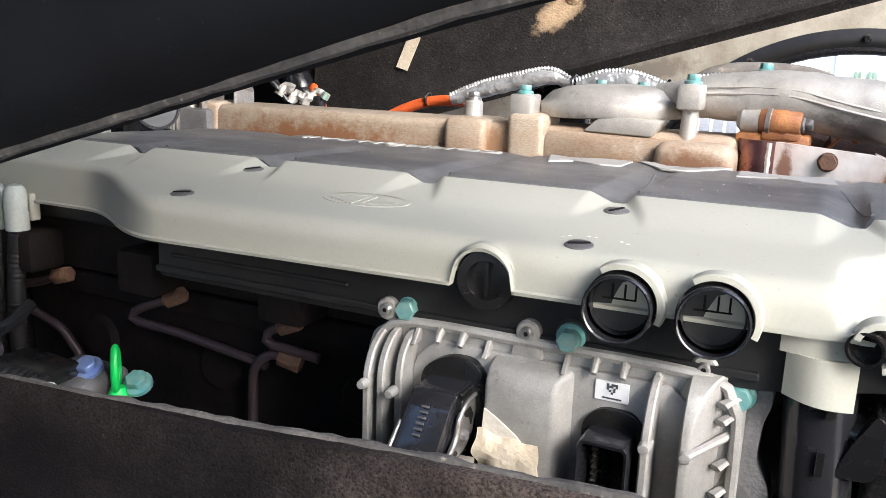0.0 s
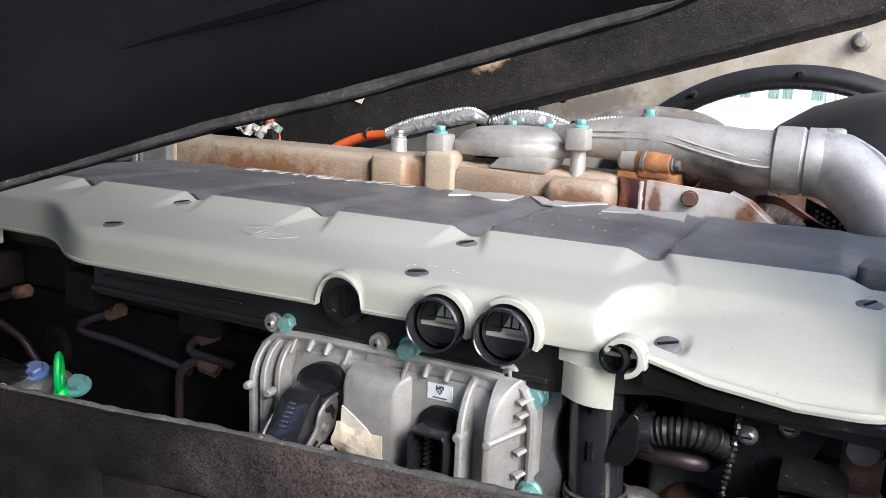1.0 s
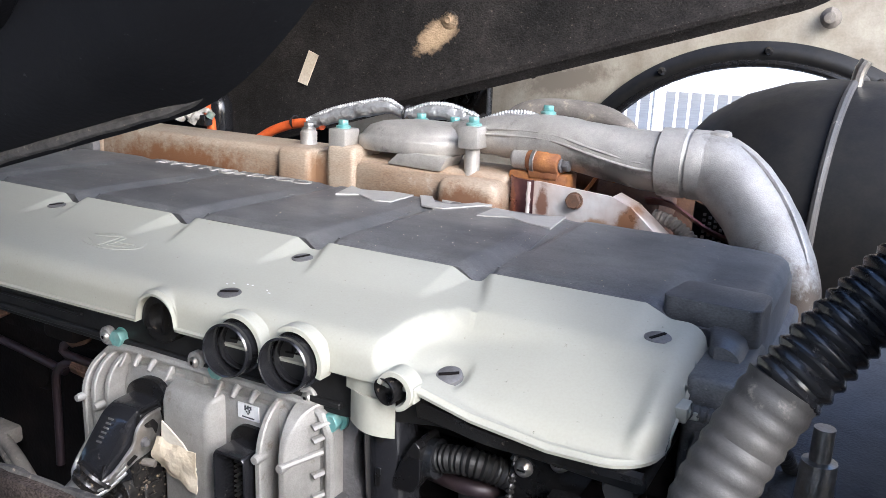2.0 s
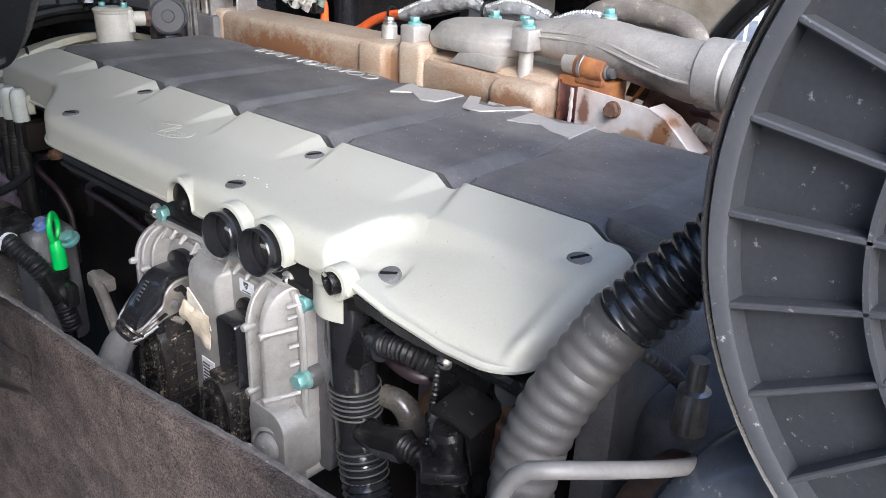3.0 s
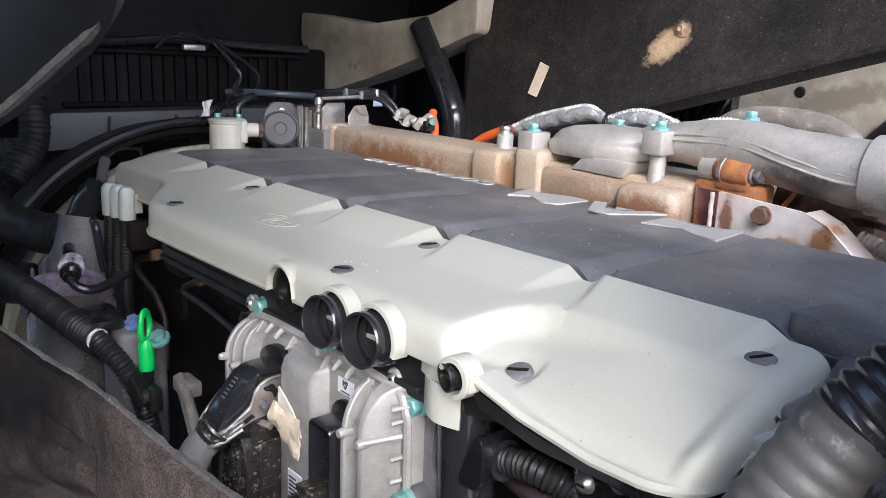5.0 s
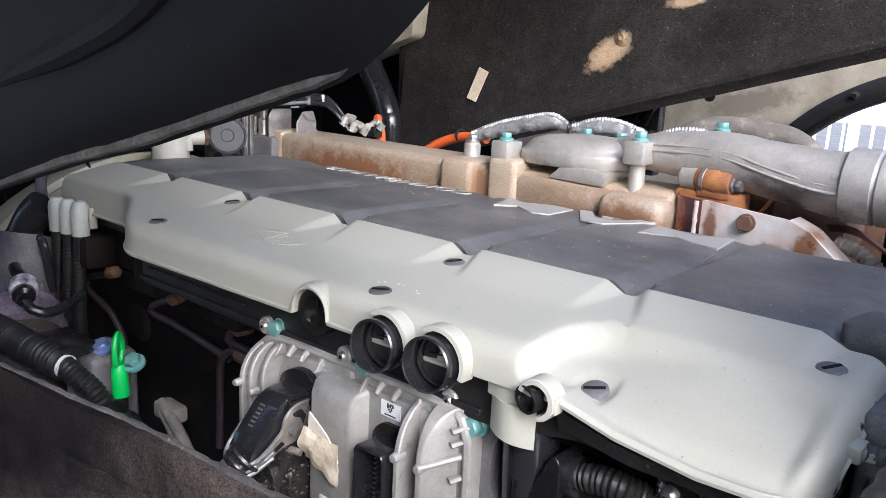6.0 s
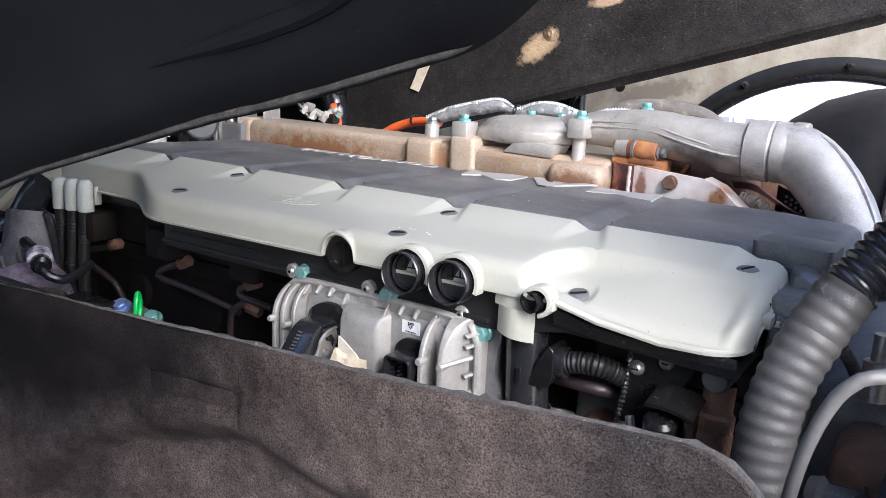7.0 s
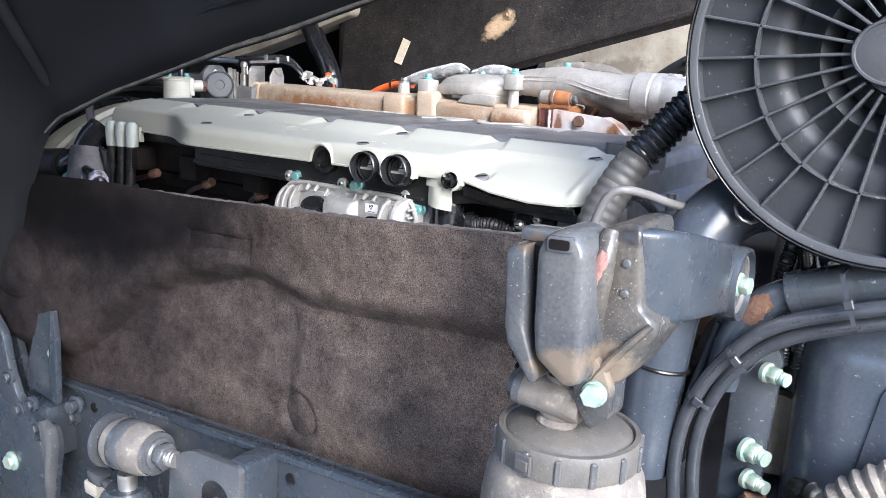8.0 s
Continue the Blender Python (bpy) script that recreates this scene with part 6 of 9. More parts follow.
def felt_shield():
    e = thing("noise_shield", (-0.05, -0.28, 0.96), "dusty brown pressed felt noise shield beside the engine", "noise shield")
    us, vs = spread(-0.508, 0.3985, 230), spread(0, 1, 90)

    def at(u, v):
        low = rail_z(u) - 0.060
        z = low + (felt_top(u) - low) * v
        return u, felt_y(u, z), z
    part("panel", sheet(at, us, vs, -0.007), M_FELT, e, smooth=60)
    rnd = random.Random(4)
    edge = [(x, felt_y(x, felt_top(x)) + 0.0015, felt_top(x) - 0.0006 + rnd.uniform(-0.0008, 0.0008)) for x in spread(-0.50, 0.395, 120)]
    part("frayed_edge", rough_up(tube(edge, 0.0026, 6, 0.006), 0.0008, 260), M_RIM, e)
    fibres = bmesh.new()
    for i in range(900):
        x, v = rnd.uniform(-0.48, 0.38), rnd.random()
        z = rail_z(x) + 0.01 + (felt_top(x) - rail_z(x) - 0.02) * v
        ln, a = rnd.uniform(0.0015, 0.006), rnd.uniform(0, math.pi)
        pts = [(x + t * ln * math.cos(a), felt_y(x + t * ln * math.cos(a), z + t * ln * math.sin(a)) - 0.0004, z + t * ln * math.sin(a)) for t in (-0.5, 0.0, 0.5)]
        put(fibres, tube(pts, rnd.uniform(0.00018, 0.0004), 4, curve=False))
    tagged(part("fibres", fibres, M_PAPER, e, "loose pale fibres"), "loose pale fibres in the felt", kind="stuff")
    # straws and chips stuck in the felt
    for x, z, ln, a in ((-0.160, 1.121, 0.030, 80), (-0.10, 1.2105, 0.048, -4), (-0.24, 1.145, 0.010, 20), (0.10, 1.05, 0.012, 70), (-0.20, 1.16, 0.007, 40), (0.22, 1.21, 0.008, 100), (-0.05, 1.09, 0.009, 130)):
        c, s = math.cos(radians(a)) * ln / 2, math.sin(radians(a)) * ln / 2
        pts = [(x + t * c, felt_y(x + t * c, z + t * s) - 0.0012, z + t * s) for t in (-1, -0.3, 0.4, 1)]
        part("straw", tube(pts, 0.0009, 5, 0.004), M_PAPER, e, "pale straw caught in the felt")


felt_shield()


def chassis_rail():
    e = thing("chassis_rail", (0, -0.33, 0.70), "blue-grey painted steel chassis rail with bolts", "chassis rail")
    part("web", prism([(-1.6, rail_z(-1.6) - 0.27), (1.9, rail_z(1.9) - 0.27), (1.9, rail_z(1.9)), (-1.6, rail_z(-1.6))], "y", -0.322, -0.310, 0.002, 1), M_FRAME, e)
    part("top_flange", prism([(-1.6, rail_z(-1.6) - 0.009), (1.9, rail_z(1.9) - 0.009), (1.9, rail_z(1.9)), (-1.6, rail_z(-1.6))], "y", -0.328, -0.304, 0.002, 1), M_FRAME, e)
    for x in (-0.34, -0.24, 0.05, 0.15, 0.28):
        part("bolt", hexhead((x, -0.324, rail_z(x) - 0.055), (0, -1, 0), 0.010, 0.011), M_FRAME, e)
    for x in (-0.29, 0.10):
        part("hole_plug", lathe([(0, 0.001), (0.007, 0.001), (0.008, -0.002)], 18, aim((x, -0.3225, rail_z(x) - 0.03), (0, -1, 0))), M_BLACK, e)
    far = thing("chassis_rail", (0, 0.62, 0.70), "far blue-grey steel chassis rail in shade", "chassis rail")
    part("web", prism([(-1.6, 0.62), (1.9, 0.66), (1.9, 0.93), (-1.6, 0.89)], "y", 0.60, 0.612, 0.002, 1), M_FRAME, far)
    for x in (-1.45, 0.95):
        cm = thing("cross_member", (x, 0.15, 0.70), "blue-grey steel cross member between the rails", "cross member")
        part("beam", box(x - 0.05, x + 0.05, -0.31, 0.60, 0.70, 0.82, 0.01), M_FRAME, cm)
    # shock absorber eye and bracket on the rail
    j = thing("shock_mount", (-0.11, -0.36, 0.70), "dusty rubber-bushed shock absorber eye on a cast bracket", "shock absorber")
    way, c = (1, 0.10, 0.05), Vector((-0.120, -0.385, 0.966))
    part("bush", lathe([(0, 0.050), (0.018, 0.050), (0.028, 0.046), (0.031, 0.034), (0.031, -0.012), (0.027, -0.020), (0, -0.022)], 32, aim(c, way)), M_DUSTY, j)
    part("sleeve", lathe([(0.0312, -0.004), (0.0325, -0.002), (0.0325, 0.016), (0.0312, 0.018)], 32, aim(c, way)), M_GREYP, j)
    part("shim", lathe([(0, -0.022), (0.034, -0.024), (0.035, -0.029), (0, -0.031)], 28, aim(c, way)), M_GREYP, j)
    part("washer", lathe([(0, 0.055), (0.026, 0.055), (0.027, 0.050), (0, 0.050)], 28, aim(c, way)), M_GREYP, j)
    part("nut", hexhead(c + Vector(way).normalized() * 0.055, way, 0.017, 0.018, 1.2), M_GREYP, j)
    part("stud", tube([c + Vector(way).normalized() * k for k in (0.07, 0.078, 0.086)], ribs(0.0095, 0.001, 0.0028), 14, 0.001), M_ZINC, j)
    part("tube", lathe([(0.0, 0.014), (0.024, 0.012), (0.030, 0.004), (0.034, -0.004), (0.034, -0.25)], 32, aim((-0.128, -0.384, 0.892), (0, 0, 1))), M_FRAME, j)
    part("neck", lathe([(0.012, 0.0), (0.012, 0.03)], 18, aim((-0.124, -0.384, 0.896), (0, 0, 1))), M_ZINC, j)
    plate = rounded([(-0.058, 0.86), (0.070, 0.86), (0.078, 0.998), (-0.012, 0.992), (-0.046, 0.970)], 0.014)
    part("bracket_plate", prism(plate, "y", -0.378, -0.366, 0.003), M_GREYP, j)
    part("bracket_hole", lathe([(0, 0.0006), (0.021, 0.0006), (0.024, 0.0)], 30, aim((0.036, -0.3785, 0.944), (0, -1, 0))), M_BLACK, j)
    part("hole_bolt", hexhead((0.040, -0.379, 0.942), (0.2, -1, 0), 0.006, 0.006), M_GREYP, j)
    part("bracket_leg", prism([(0.052, 0.86), (0.078, 0.86), (0.082, 1.000), (0.052, 1.000)], "y", -0.37, -0.322, 0.004), M_FRAME, j)
    part("hook", tube([(-0.168, -0.36, 0.915), (-0.175, -0.365, 0.930), (-0.185, -0.365, 0.925), (-0.185, -0.36, 0.90)], 0.006, 10), M_BLACK, j)
    part("plug", put(box(-0.215, -0.185, -0.385, -0.365, 0.880, 0.898, 0.004), box(-0.188, -0.172, -0.382, -0.368, 0.880, 0.892, 0.003)), M_GREYP, j)
    part("plug_body", box(-0.225, -0.195, -0.384, -0.36, 0.860, 0.880, 0.004), M_BEIGE, j, "dull tan plug body")
    # hinge plate at the front of the shield
    f = thing("hinge_plate", (-0.40, -0.34, 0.75), "blue-grey steel hinge plate with several bolts", "hinge")
    part("blade", prism(rounded([(-0.336, 1.085), (-0.329, 1.084), (-0.324, 1.045), (-0.330, 0.945), (-0.345, 0.945), (-0.346, 1.0)], 0.004), "y", -0.354, -0.346, 0.001), M_FRAME, f)
    part("web", prism(rounded([(-0.376, 1.07), (-0.336, 1.085), (-0.336, 0.94), (-0.42, 0.95), (-0.41, 0.99)], 0.006), "y", -0.349, -0.342, 0.001, 1), M_FRAME, f)
    part("arm", prism(rounded([(-0.52, 1.10), (-0.47, 1.07), (-0.428, 1.035), (-0.418, 0.985), (-0.40, 0.945), (-0.36, 0.92), (-0.31, 0.925), (-0.302, 0.895), (-0.318, 0.83), (-0.33, 0.78), (-0.52, 0.78)], 0.012), "y", -0.374, -0.362, 0.002), M_FRAME, f)
    part("ear", prism(rounded([(-0.328, 0.934), (-0.304, 0.926), (-0.298, 0.90), (-0.314, 0.84), (-0.32, 0.80), (-0.326, 0.80), (-0.322, 0.86)], 0.006), "y", -0.384, -0.372, 0.002), M_GREYP, f)
    for x, z in ((-0.415, 0.972), (-0.357, 0.946), (-0.392, 0.928), (-0.348, 0.912), (-0.332, 0.894)):
        part("bolt", hexhead((x, -0.375, z), (0.1, -1, 0), 0.0085, 0.010), M_FRAME, f)
    part("bolt", hexhead((-0.313, -0.335, 0.945), (0.2, -1, 0), 0.010, 0.014), M_FRAME, f)
    part("rivet", lathe([(0, 0.003), (0.006, 0.002), (0.007, 0)], 6, aim((-0.347, -0.3495, 1.017), (0, -1, 0))), M_PALETEAL, f)
    part("corner_nut", hexhead((-0.425, -0.375, 0.835), (0.1, -1, 0), 0.011, 0.010), M_PALETEAL, f)
    part("spacer", box(-0.42, -0.34, -0.364, -0.318, 0.86, 0.94, 0.004), M_FRAME, f)
    part("side_wall", prism([(-0.60, 0.78), (-0.42, 0.78), (-0.42, 0.94), (-0.47, 1.09), (-0.60, 1.15)], "y", -0.345, -0.335), M_FRAME, f)


chassis_rail()


# ---- cab rear strut ----
def channel(outline, y0, y1, bulge, material, name, parent, r=0.006, label=""):
    """A pressed post: a rounded outline whose face swells towards its middle."""
    pts = rounded(outline, r, 6)
    cx, cz = sum(p[0] for p in pts) / len(pts), sum(p[1] for p in pts) / len(pts)
    bm = bmesh.new()
    rings = []
    for k, y in ((1.0, y1), (1.0, y0 + bulge * 1.4), (0.985, y0 + bulge * 0.8), (0.95, y0 + bulge * 0.35), (0.88, y0 + bulge * 0.1), (0.70, y0)):
        w = 0.0095 * (1 - k) / 0.3
        ring_pts = []
        for x, z in pts:
            sx, sz = (cx - x), (cz - z)
            ln = max(1e-6, math.hypot(sx, sz))
            f = min(1.0, w / ln * (1.0 + 0.6 * ln / 0.05))
            ring_pts.append(bm.verts.new((x + sx * f, y, z + sz * f * 0.8)))
        rings.append(ring_pts)
    for a, b in zip(rings, rings[1:]):
        for i in range(len(a)):
            bm.faces.new((a[i], a[(i + 1) % len(a)], b[(i + 1) % len(a)], b[i]))
    bm.faces.new(rings[-1])
    bm.faces.new(rings[0][::-1])
    return part(name, bm, material, parent, label, smooth=50)


def cab_strut():
    e = thing("cab_strut", (0.46, -0.40, 1.05), "worn grey steel cab strut with twin posts and rust spots", "strut")
    side = [(0.4275, 1.322), (0.4440, 1.325), (0.4475, 1.296), (0.4485, 1.262), (0.4610, 1.228), (0.4560, 1.221), (0.4340, 1.247), (0.4290, 1.262)]
    channel(side, -0.437, -0.398, 0.006, M_GREYP, "side_post", e, 0.004)
    main = [(0.4535, 1.326), (0.4600, 1.337), (0.469, 1.341), (0.482, 1.340), (0.4905, 1.331), (0.4940, 1.301), (0.4955, 1.262), (0.4945, 1.231), (0.484, 1.226), (0.458, 1.243), (0.4540, 1.272)]
    post = channel(main, -0.440, -0.392, 0.011, M_GREYP, "post", e, 0.006)
    rim = rounded([(0.4635, 1.3255), (0.4830, 1.3265), (0.4830, 1.3375), (0.4635, 1.3365)], 0.0035)
    part("slot_rim", prism(rim, "y", -0.4418, -0.4340, 0.0012, 2), M_GREYP, post)
    part("post_slot", prism([(0.47325 + (x - 0.47325) * 0.80, 1.3315 + (z - 1.3315) * 0.66) for x, z in rim], "y", -0.4424, -0.4400), M_DARK, post, smooth=0)
    part("top_lip", rough_up(box(0.430, 0.456, -0.418, -0.398, 1.3245, 1.3345, 0.002, 2), 0.0012, 120), M_GREYP, e)
    # near-black filler in place of the shade between the two posts
    part("gap_shade", box(0.444, 0.457, -0.424, -0.398, 1.236, 1.326, 0.002, 1), M_DARK, e)
    cast = [(0.476, 1.334), (0.499, 1.345), (0.516, 1.346), (0.520, 1.310), (0.522, 1.286), (0.532, 1.279), (0.533, 1.268), (0.512, 1.229), (0.503, 1.222), (0.484, 1.226), (0.479, 1.28), (0.476, 1.306)]
    channel(cast, -0.404, -0.340, 0.008, M_GRIMY, "casting", e, 0.006)
    # upright swelling with bare primer and rust
    part("swelling", rough_up(tube([(0.4935, -0.402, 1.338), (0.4940, -0.409, 1.325), (0.4930, -0.411, 1.305), (0.4905, -0.409, 1.285), (0.489, -0.404, 1.268)], lambda s, t: 0.0085 - 0.002 * abs(2 * t - 1) ** 2, 16, 0.003), 0.0008, 90), M_GRIMY, e)
    red = mat("faded_red_primer", (0.27, 0.145, 0.125), 0.8, tone=(0.19, 0.105, 0.085), amount=0.5, scale=80, bump=0.3, dust=(0.10, 0.09, 0.085), dust_amount=0.24, dust_scale=230)
    
    def smear(u, v):
        a = 2 * math.pi * u
        r = v * (0.0098 + 0.0040 * noise.noise(Vector((1.6 * math.cos(a), 1.6 * math.sin(a), 0.7))) + 0.0024 * noise.noise(Vector((5 * math.cos(a), 5 * math.sin(a), 2.7))))
        dx, dz = 0.48 * r * math.cos(a) - 0.42 * r * math.sin(a), 1.15 * r * math.cos(a) + 0.42 * r * math.sin(a)
        x = 0.4938 + max(-0.0080, min(0.0080, dx))
        return x, -0.4100 - math.sqrt(0.0097 ** 2 - (x - 0.4936) ** 2) + 0.0016 * v ** 6, 1.3150 + dz
    part("primer_smear", rough_up(sheet(smear, spread(0, 1, 48), [0.02, 0.25, 0.5, 0.7, 0.85, 0.95, 1.0]), 0.0007, 300), red, e, "patch of bare red primer")
    part("rust_spot", rough_up(tube([(0.4905, -0.4168, 1.3000), (0.4888, -0.4166, 1.2935), (0.4872, -0.4152, 1.2860), (0.4862, -0.4140, 1.2800)], lambda s, t: 0.0018 + 0.0010 * math.sin(3.1 * t), 12, 0.0015), 0.0012, 300), M_ORANGE, e, "orange rust spot")
    part("crack", tube([(0.4858, -0.4142, 1.3060), (0.4868, -0.4154, 1.2990), (0.4858, -0.4146, 1.2920), (0.4845, -0.4125, 1.2850)], 0.0022, 8, 0.002), M_DARK, e)
    part("gusset", tube([(0.491, -0.407, 1.224), (0.506, -0.4085, 1.246), (0.520, -0.4075, 1.264), (0.530, -0.402, 1.276)], lambda s, t: 0.0065 - 0.002 * t, 12, 0.004, flat=0.6), M_GRIMY, e)
    for x, z in ((0.508, 1.318), (0.5085, 1.296)):
        part("rivet", lathe([(0, 0.0022), (0.0026, 0.0016), (0.0036, 0)], 14, aim((x, -0.4042, z), (0, -1, 0))), M_GREYP, e)
    rnd = random.Random(8)
    grime = bmesh.new()
    for i in range(140):
        x, z = rnd.uniform(0.484, 0.515), rnd.uniform(1.228, 1.300)
        put(grime, moved(lathe([(0, 0.0005), (rnd.uniform(0.0002, 0.0005), 0.0001), (0.0003, -0.0005)], 6), aim((x, -0.4048, z), (0, -1, 0))))
    tagged(part("caked_grit", grime, M_DUSTY, e, "caked tan grit"), "caked tan grit", kind="stuff")
    arm = thing("cab_cross_arm", (0.51, -0.25, 1.24), "grey-blue steel arm reaching behind the strut", "arm")
    bm = bmesh.new()
    rings = []
    for y, x, zc, h, w in ((-0.400, 0.509, 1.3075, 0.070, 0.016), (-0.385, 0.512, 1.306, 0.073, 0.036), (-0.33, 0.515, 1.298, 0.068, 0.050), (-0.25, 0.516, 1.282, 0.062, 0.046), (-0.19, 0.513, 1.268, 0.066, 0.036)):
        pts = rounded([(x - w / 2, zc - h / 2), (x + w / 2, zc - h / 2), (x + w / 2, zc + h / 2), (x - w / 2, zc + h / 2)], 0.007)
        rings.append([bm.verts.new((p[0], y, p[1])) for p in pts])
    for a, b in zip(rings, rings[1:]):
        for i in range(len(a)):
            bm.faces.new((a[i], a[(i + 1) % len(a)], b[(i + 1) % len(a)], b[i]))
    bm.faces.new(rings[0])
    bm.faces.new(rings[-1])
    part("beam", bm, M_FRAME, arm, smooth=50)
    hub = Matrix.Translation((0.532, -0.190, 1.265)) @ Matrix.Rotation(radians(90), 4, "Y")
    part("eye", lathe([(0.026, -0.02), (0.0335, -0.02), (0.0345, 0.004), (0.0335, 0.0075), (0.0305, 0.0075), (0.0290, 0.002), (0.026, 0.0)], 36, hub), M_FRAME, arm)
    part("bush", lathe([(0.029, 0.001), (0.0275, 0.0035), (0.0255, 0.003), (0.0245, 0.0)], 36, hub), M_VENT, arm, "pale worn bush")
    part("bush_core", lathe([(0.0250, 0.0005), (0.016, 0.0012), (0, 0.0012)], 32, hub), M_GREYP, arm)
    part("nut", hexhead((0.5335, -0.192, 1.265), (1, -0.15, 0), 0.0085, 0.012, 1.3), M_PALETEAL, arm, "pale green nut")
    s = thing("air_spring", (0.470, -0.385, 0.92), "dusty grey-brown rubber air spring with a ribbed cap ring", "air spring")
    c = (0.4675, -0.385, 1.165)
    part("bellows", lathe([(0.030, 0.010), (0.050, 0.004), (0.053, -0.010), (0.057, -0.016), (0.062, -0.026), (0.066, -0.05), (0.067, -0.10), (0.062, -0.20)], 56, aim(c, (0, 0, 1))), M_DUSTY, s)
    part("cap", lathe([(0, 0.020), (0.016, 0.020), (0.024, 0.016), (0.040, 0.0135), (0.048, 0.010), (0.050, 0.008), (0.0515, 0.0105), (0.0555, 0.0100), (0.0572, 0.006), (0.0572, -0.012), (0.053, -0.014)], 56, aim(c, (0, 0, 1))), M_CAPRING, s)
    for i in range(14):
        a = radians(360 / 14 * i + 6)
        part("cap_lug", moved(box(0.0555, 0.0592, -0.0026, 0.0026, -0.0125, 0.0075, 0.001, 1), Matrix.Translation(c) @ Matrix.Rotation(a, 4, "Z")), M_GREYP, s)
    part("cap_clip", moved(put(box(0.0570, 0.0605, -0.0075, 0.0075, -0.010, 0.006, 0.001, 1), box(0.0600, 0.0625, -0.0055, 0.0055, -0.006, 0.002, 0.0006, 1)), Matrix.Translation(c) @ Matrix.Rotation(radians(-98), 4, "Z")), M_RUBBER, s)
    part("neck", lathe([(0.018, 0.018), (0.0195, 0.022), (0.0165, 0.026), (0.0185, 0.030), (0.0185, 0.033), (0.014, 0.036), (0.014, 0.06)], 28, aim((0.463, -0.392, 1.160), (0, 0, 1))), M_DUSTY, s)
    part("pivot", lathe([(0, 0.030), (0.0125, 0.030), (0.0140, 0.026), (0.0140, -0.022), (0.0125, -0.026), (0, -0.026)], 30, aim((0.4545, -0.402, 1.2030), (1, 0.05, -0.08))), M_DUSTY, s)
    part("pivot_cap", lathe([(0, 0.006), (0.011, 0.006), (0.0155, 0.0), (0.0155, -0.006), (0.012, -0.008)], 24, aim((0.430, -0.402, 1.205), (-1, -0.05, 0.1))), M_GREYP, s)
    clevis = [(0.477, 1.235), (0.493, 1.247), (0.502, 1.240), (0.509, 1.223), (0.509, 1.207), (0.496, 1.190), (0.483, 1.207)]
    part("clevis_plate", prism(rounded(clevis, 0.004), "y", -0.413, -0.402, 0.0015, 2), M_GRIMY, s, "chipped dusty clevis plate")
    part("nut", hexhead((0.4975, -0.413, 1.220), (0.15, -1, 0.1), 0.0088, 0.011, 1.12), M_PALETEAL, s, "pale green hexagon nut")
    part("clevis_back", box(0.476, 0.506, -0.404, -0.372, 1.196, 1.236, 0.004, 2), M_GREYP, s)


cab_strut()


# ---- air filter drum ----
def air_filter():
    R, cx, cz, yf = 0.178, 0.637, 1.474, -0.192
    e = thing("air_filter", (cx, 0.0, cz - R), "large dark grey round air filter lid with moulded ribs", "air filter")
    m = Matrix.Translation((cx, yf, cz)) @ Matrix.Rotation(radians(90), 4, "X")      # z of the turned shape points to the viewer
    dish = [(0.0, -0.004), (0.034, -0.004), (0.036, -0.026), (0.052, -0.030), (0.060, -0.018), (0.066, -0.014), (0.074, -0.022), (0.088, -0.024), (0.096, -0.014), (0.104, -0.012), (0.110, -0.0125), (0.164, -0.0125), (0.1655, -0.0035)]
    lid = part("lid", lathe(dish, 96, m), M_PANEL, e, smooth=40)
    part("flange", lathe([(0.1655, -0.0035), (0.1675, -0.0025), (0.1725, -0.0025), (0.1735, -0.004)], 96, m), M_RIBBED, lid, smooth=40)
    part("rim", lathe([(0.1735, -0.005), (0.1755, -0.0035), (R, -0.007), (R, -0.020), (R - 0.004, -0.024), (R - 0.004, -0.034), (R + 0.002, -0.036), (R + 0.002, -0.046), (R - 0.003, -0.050)], 96, m), M_BLACK, lid, smooth=40)
    hub = []
    for i in range(48):
        a = 2 * math.pi * i / 48
        hub.append((0.033 * math.cos(a) + (0.006 if math.cos(a) > 0 else -0.006), 0.026 * math.sin(a)))
    part("hub", moved(prism(hub, "z", -0.02, 0.0, 0.0015), m), M_RIBBED, lid)
    part("hub_rim", moved(tube([(x, y, 0.0) for x, y in hub] + [(hub[0][0], hub[0][1], 0)], 0.0018, 6, curve=False, cap=False), m), M_RIBBED, lid)
    for i in range(28):
        a = radians(360 / 28 * i + 4)
        rib = box(0.036, 0.166, -0.0014, 0.0014, -0.024, -0.003, 0.0007, 1)
        part("rib", moved(rib, m @ Matrix.Rotation(a, 4, "Z")), M_RIBBED, lid, smooth=30)
    part("ring_rib", lathe([(0.1145, -0.016), (0.1148, -0.0030), (0.1168, -0.0030), (0.117, -0.016)], 90, m), M_RIBBED, lid)
    part("clip_band", lathe([(R + 0.001, -0.046), (R + 0.0035, -0.05), (R + 0.0035, -0.058), (R, -0.060)], 90, m), M_BLACK, e)
    part("drum", lathe([(R - 0.003, -0.05), (R - 0.004, -0.30), (R - 0.02, -0.33), (0, -0.33)], 72, m), M_RIBBED, e)
    for a in (233, 148, 40):
        u = Vector((math.cos(radians(a)), math.sin(radians(a)), 0))
        t = Vector((-u.y, u.x, 0))
        pts = [u * (R + 0.001) + Vector((0, 0, -0.044)) + t * 0.010, u * (R + 0.008) + Vector((0, 0, -0.026)) + t * 0.012, u * (R + 0.012) + Vector((0, 0, -0.018)), u * (R + 0.008) + Vector((0, 0, -0.026)) - t * 0.012, u * (R + 0.001) + Vector((0, 0, -0.044)) - t * 0.010]
        part("wire_clip", moved(tube([tuple(p) for p in pts], 0.0016, 7), m), M_ZINC, e)


air_filter()


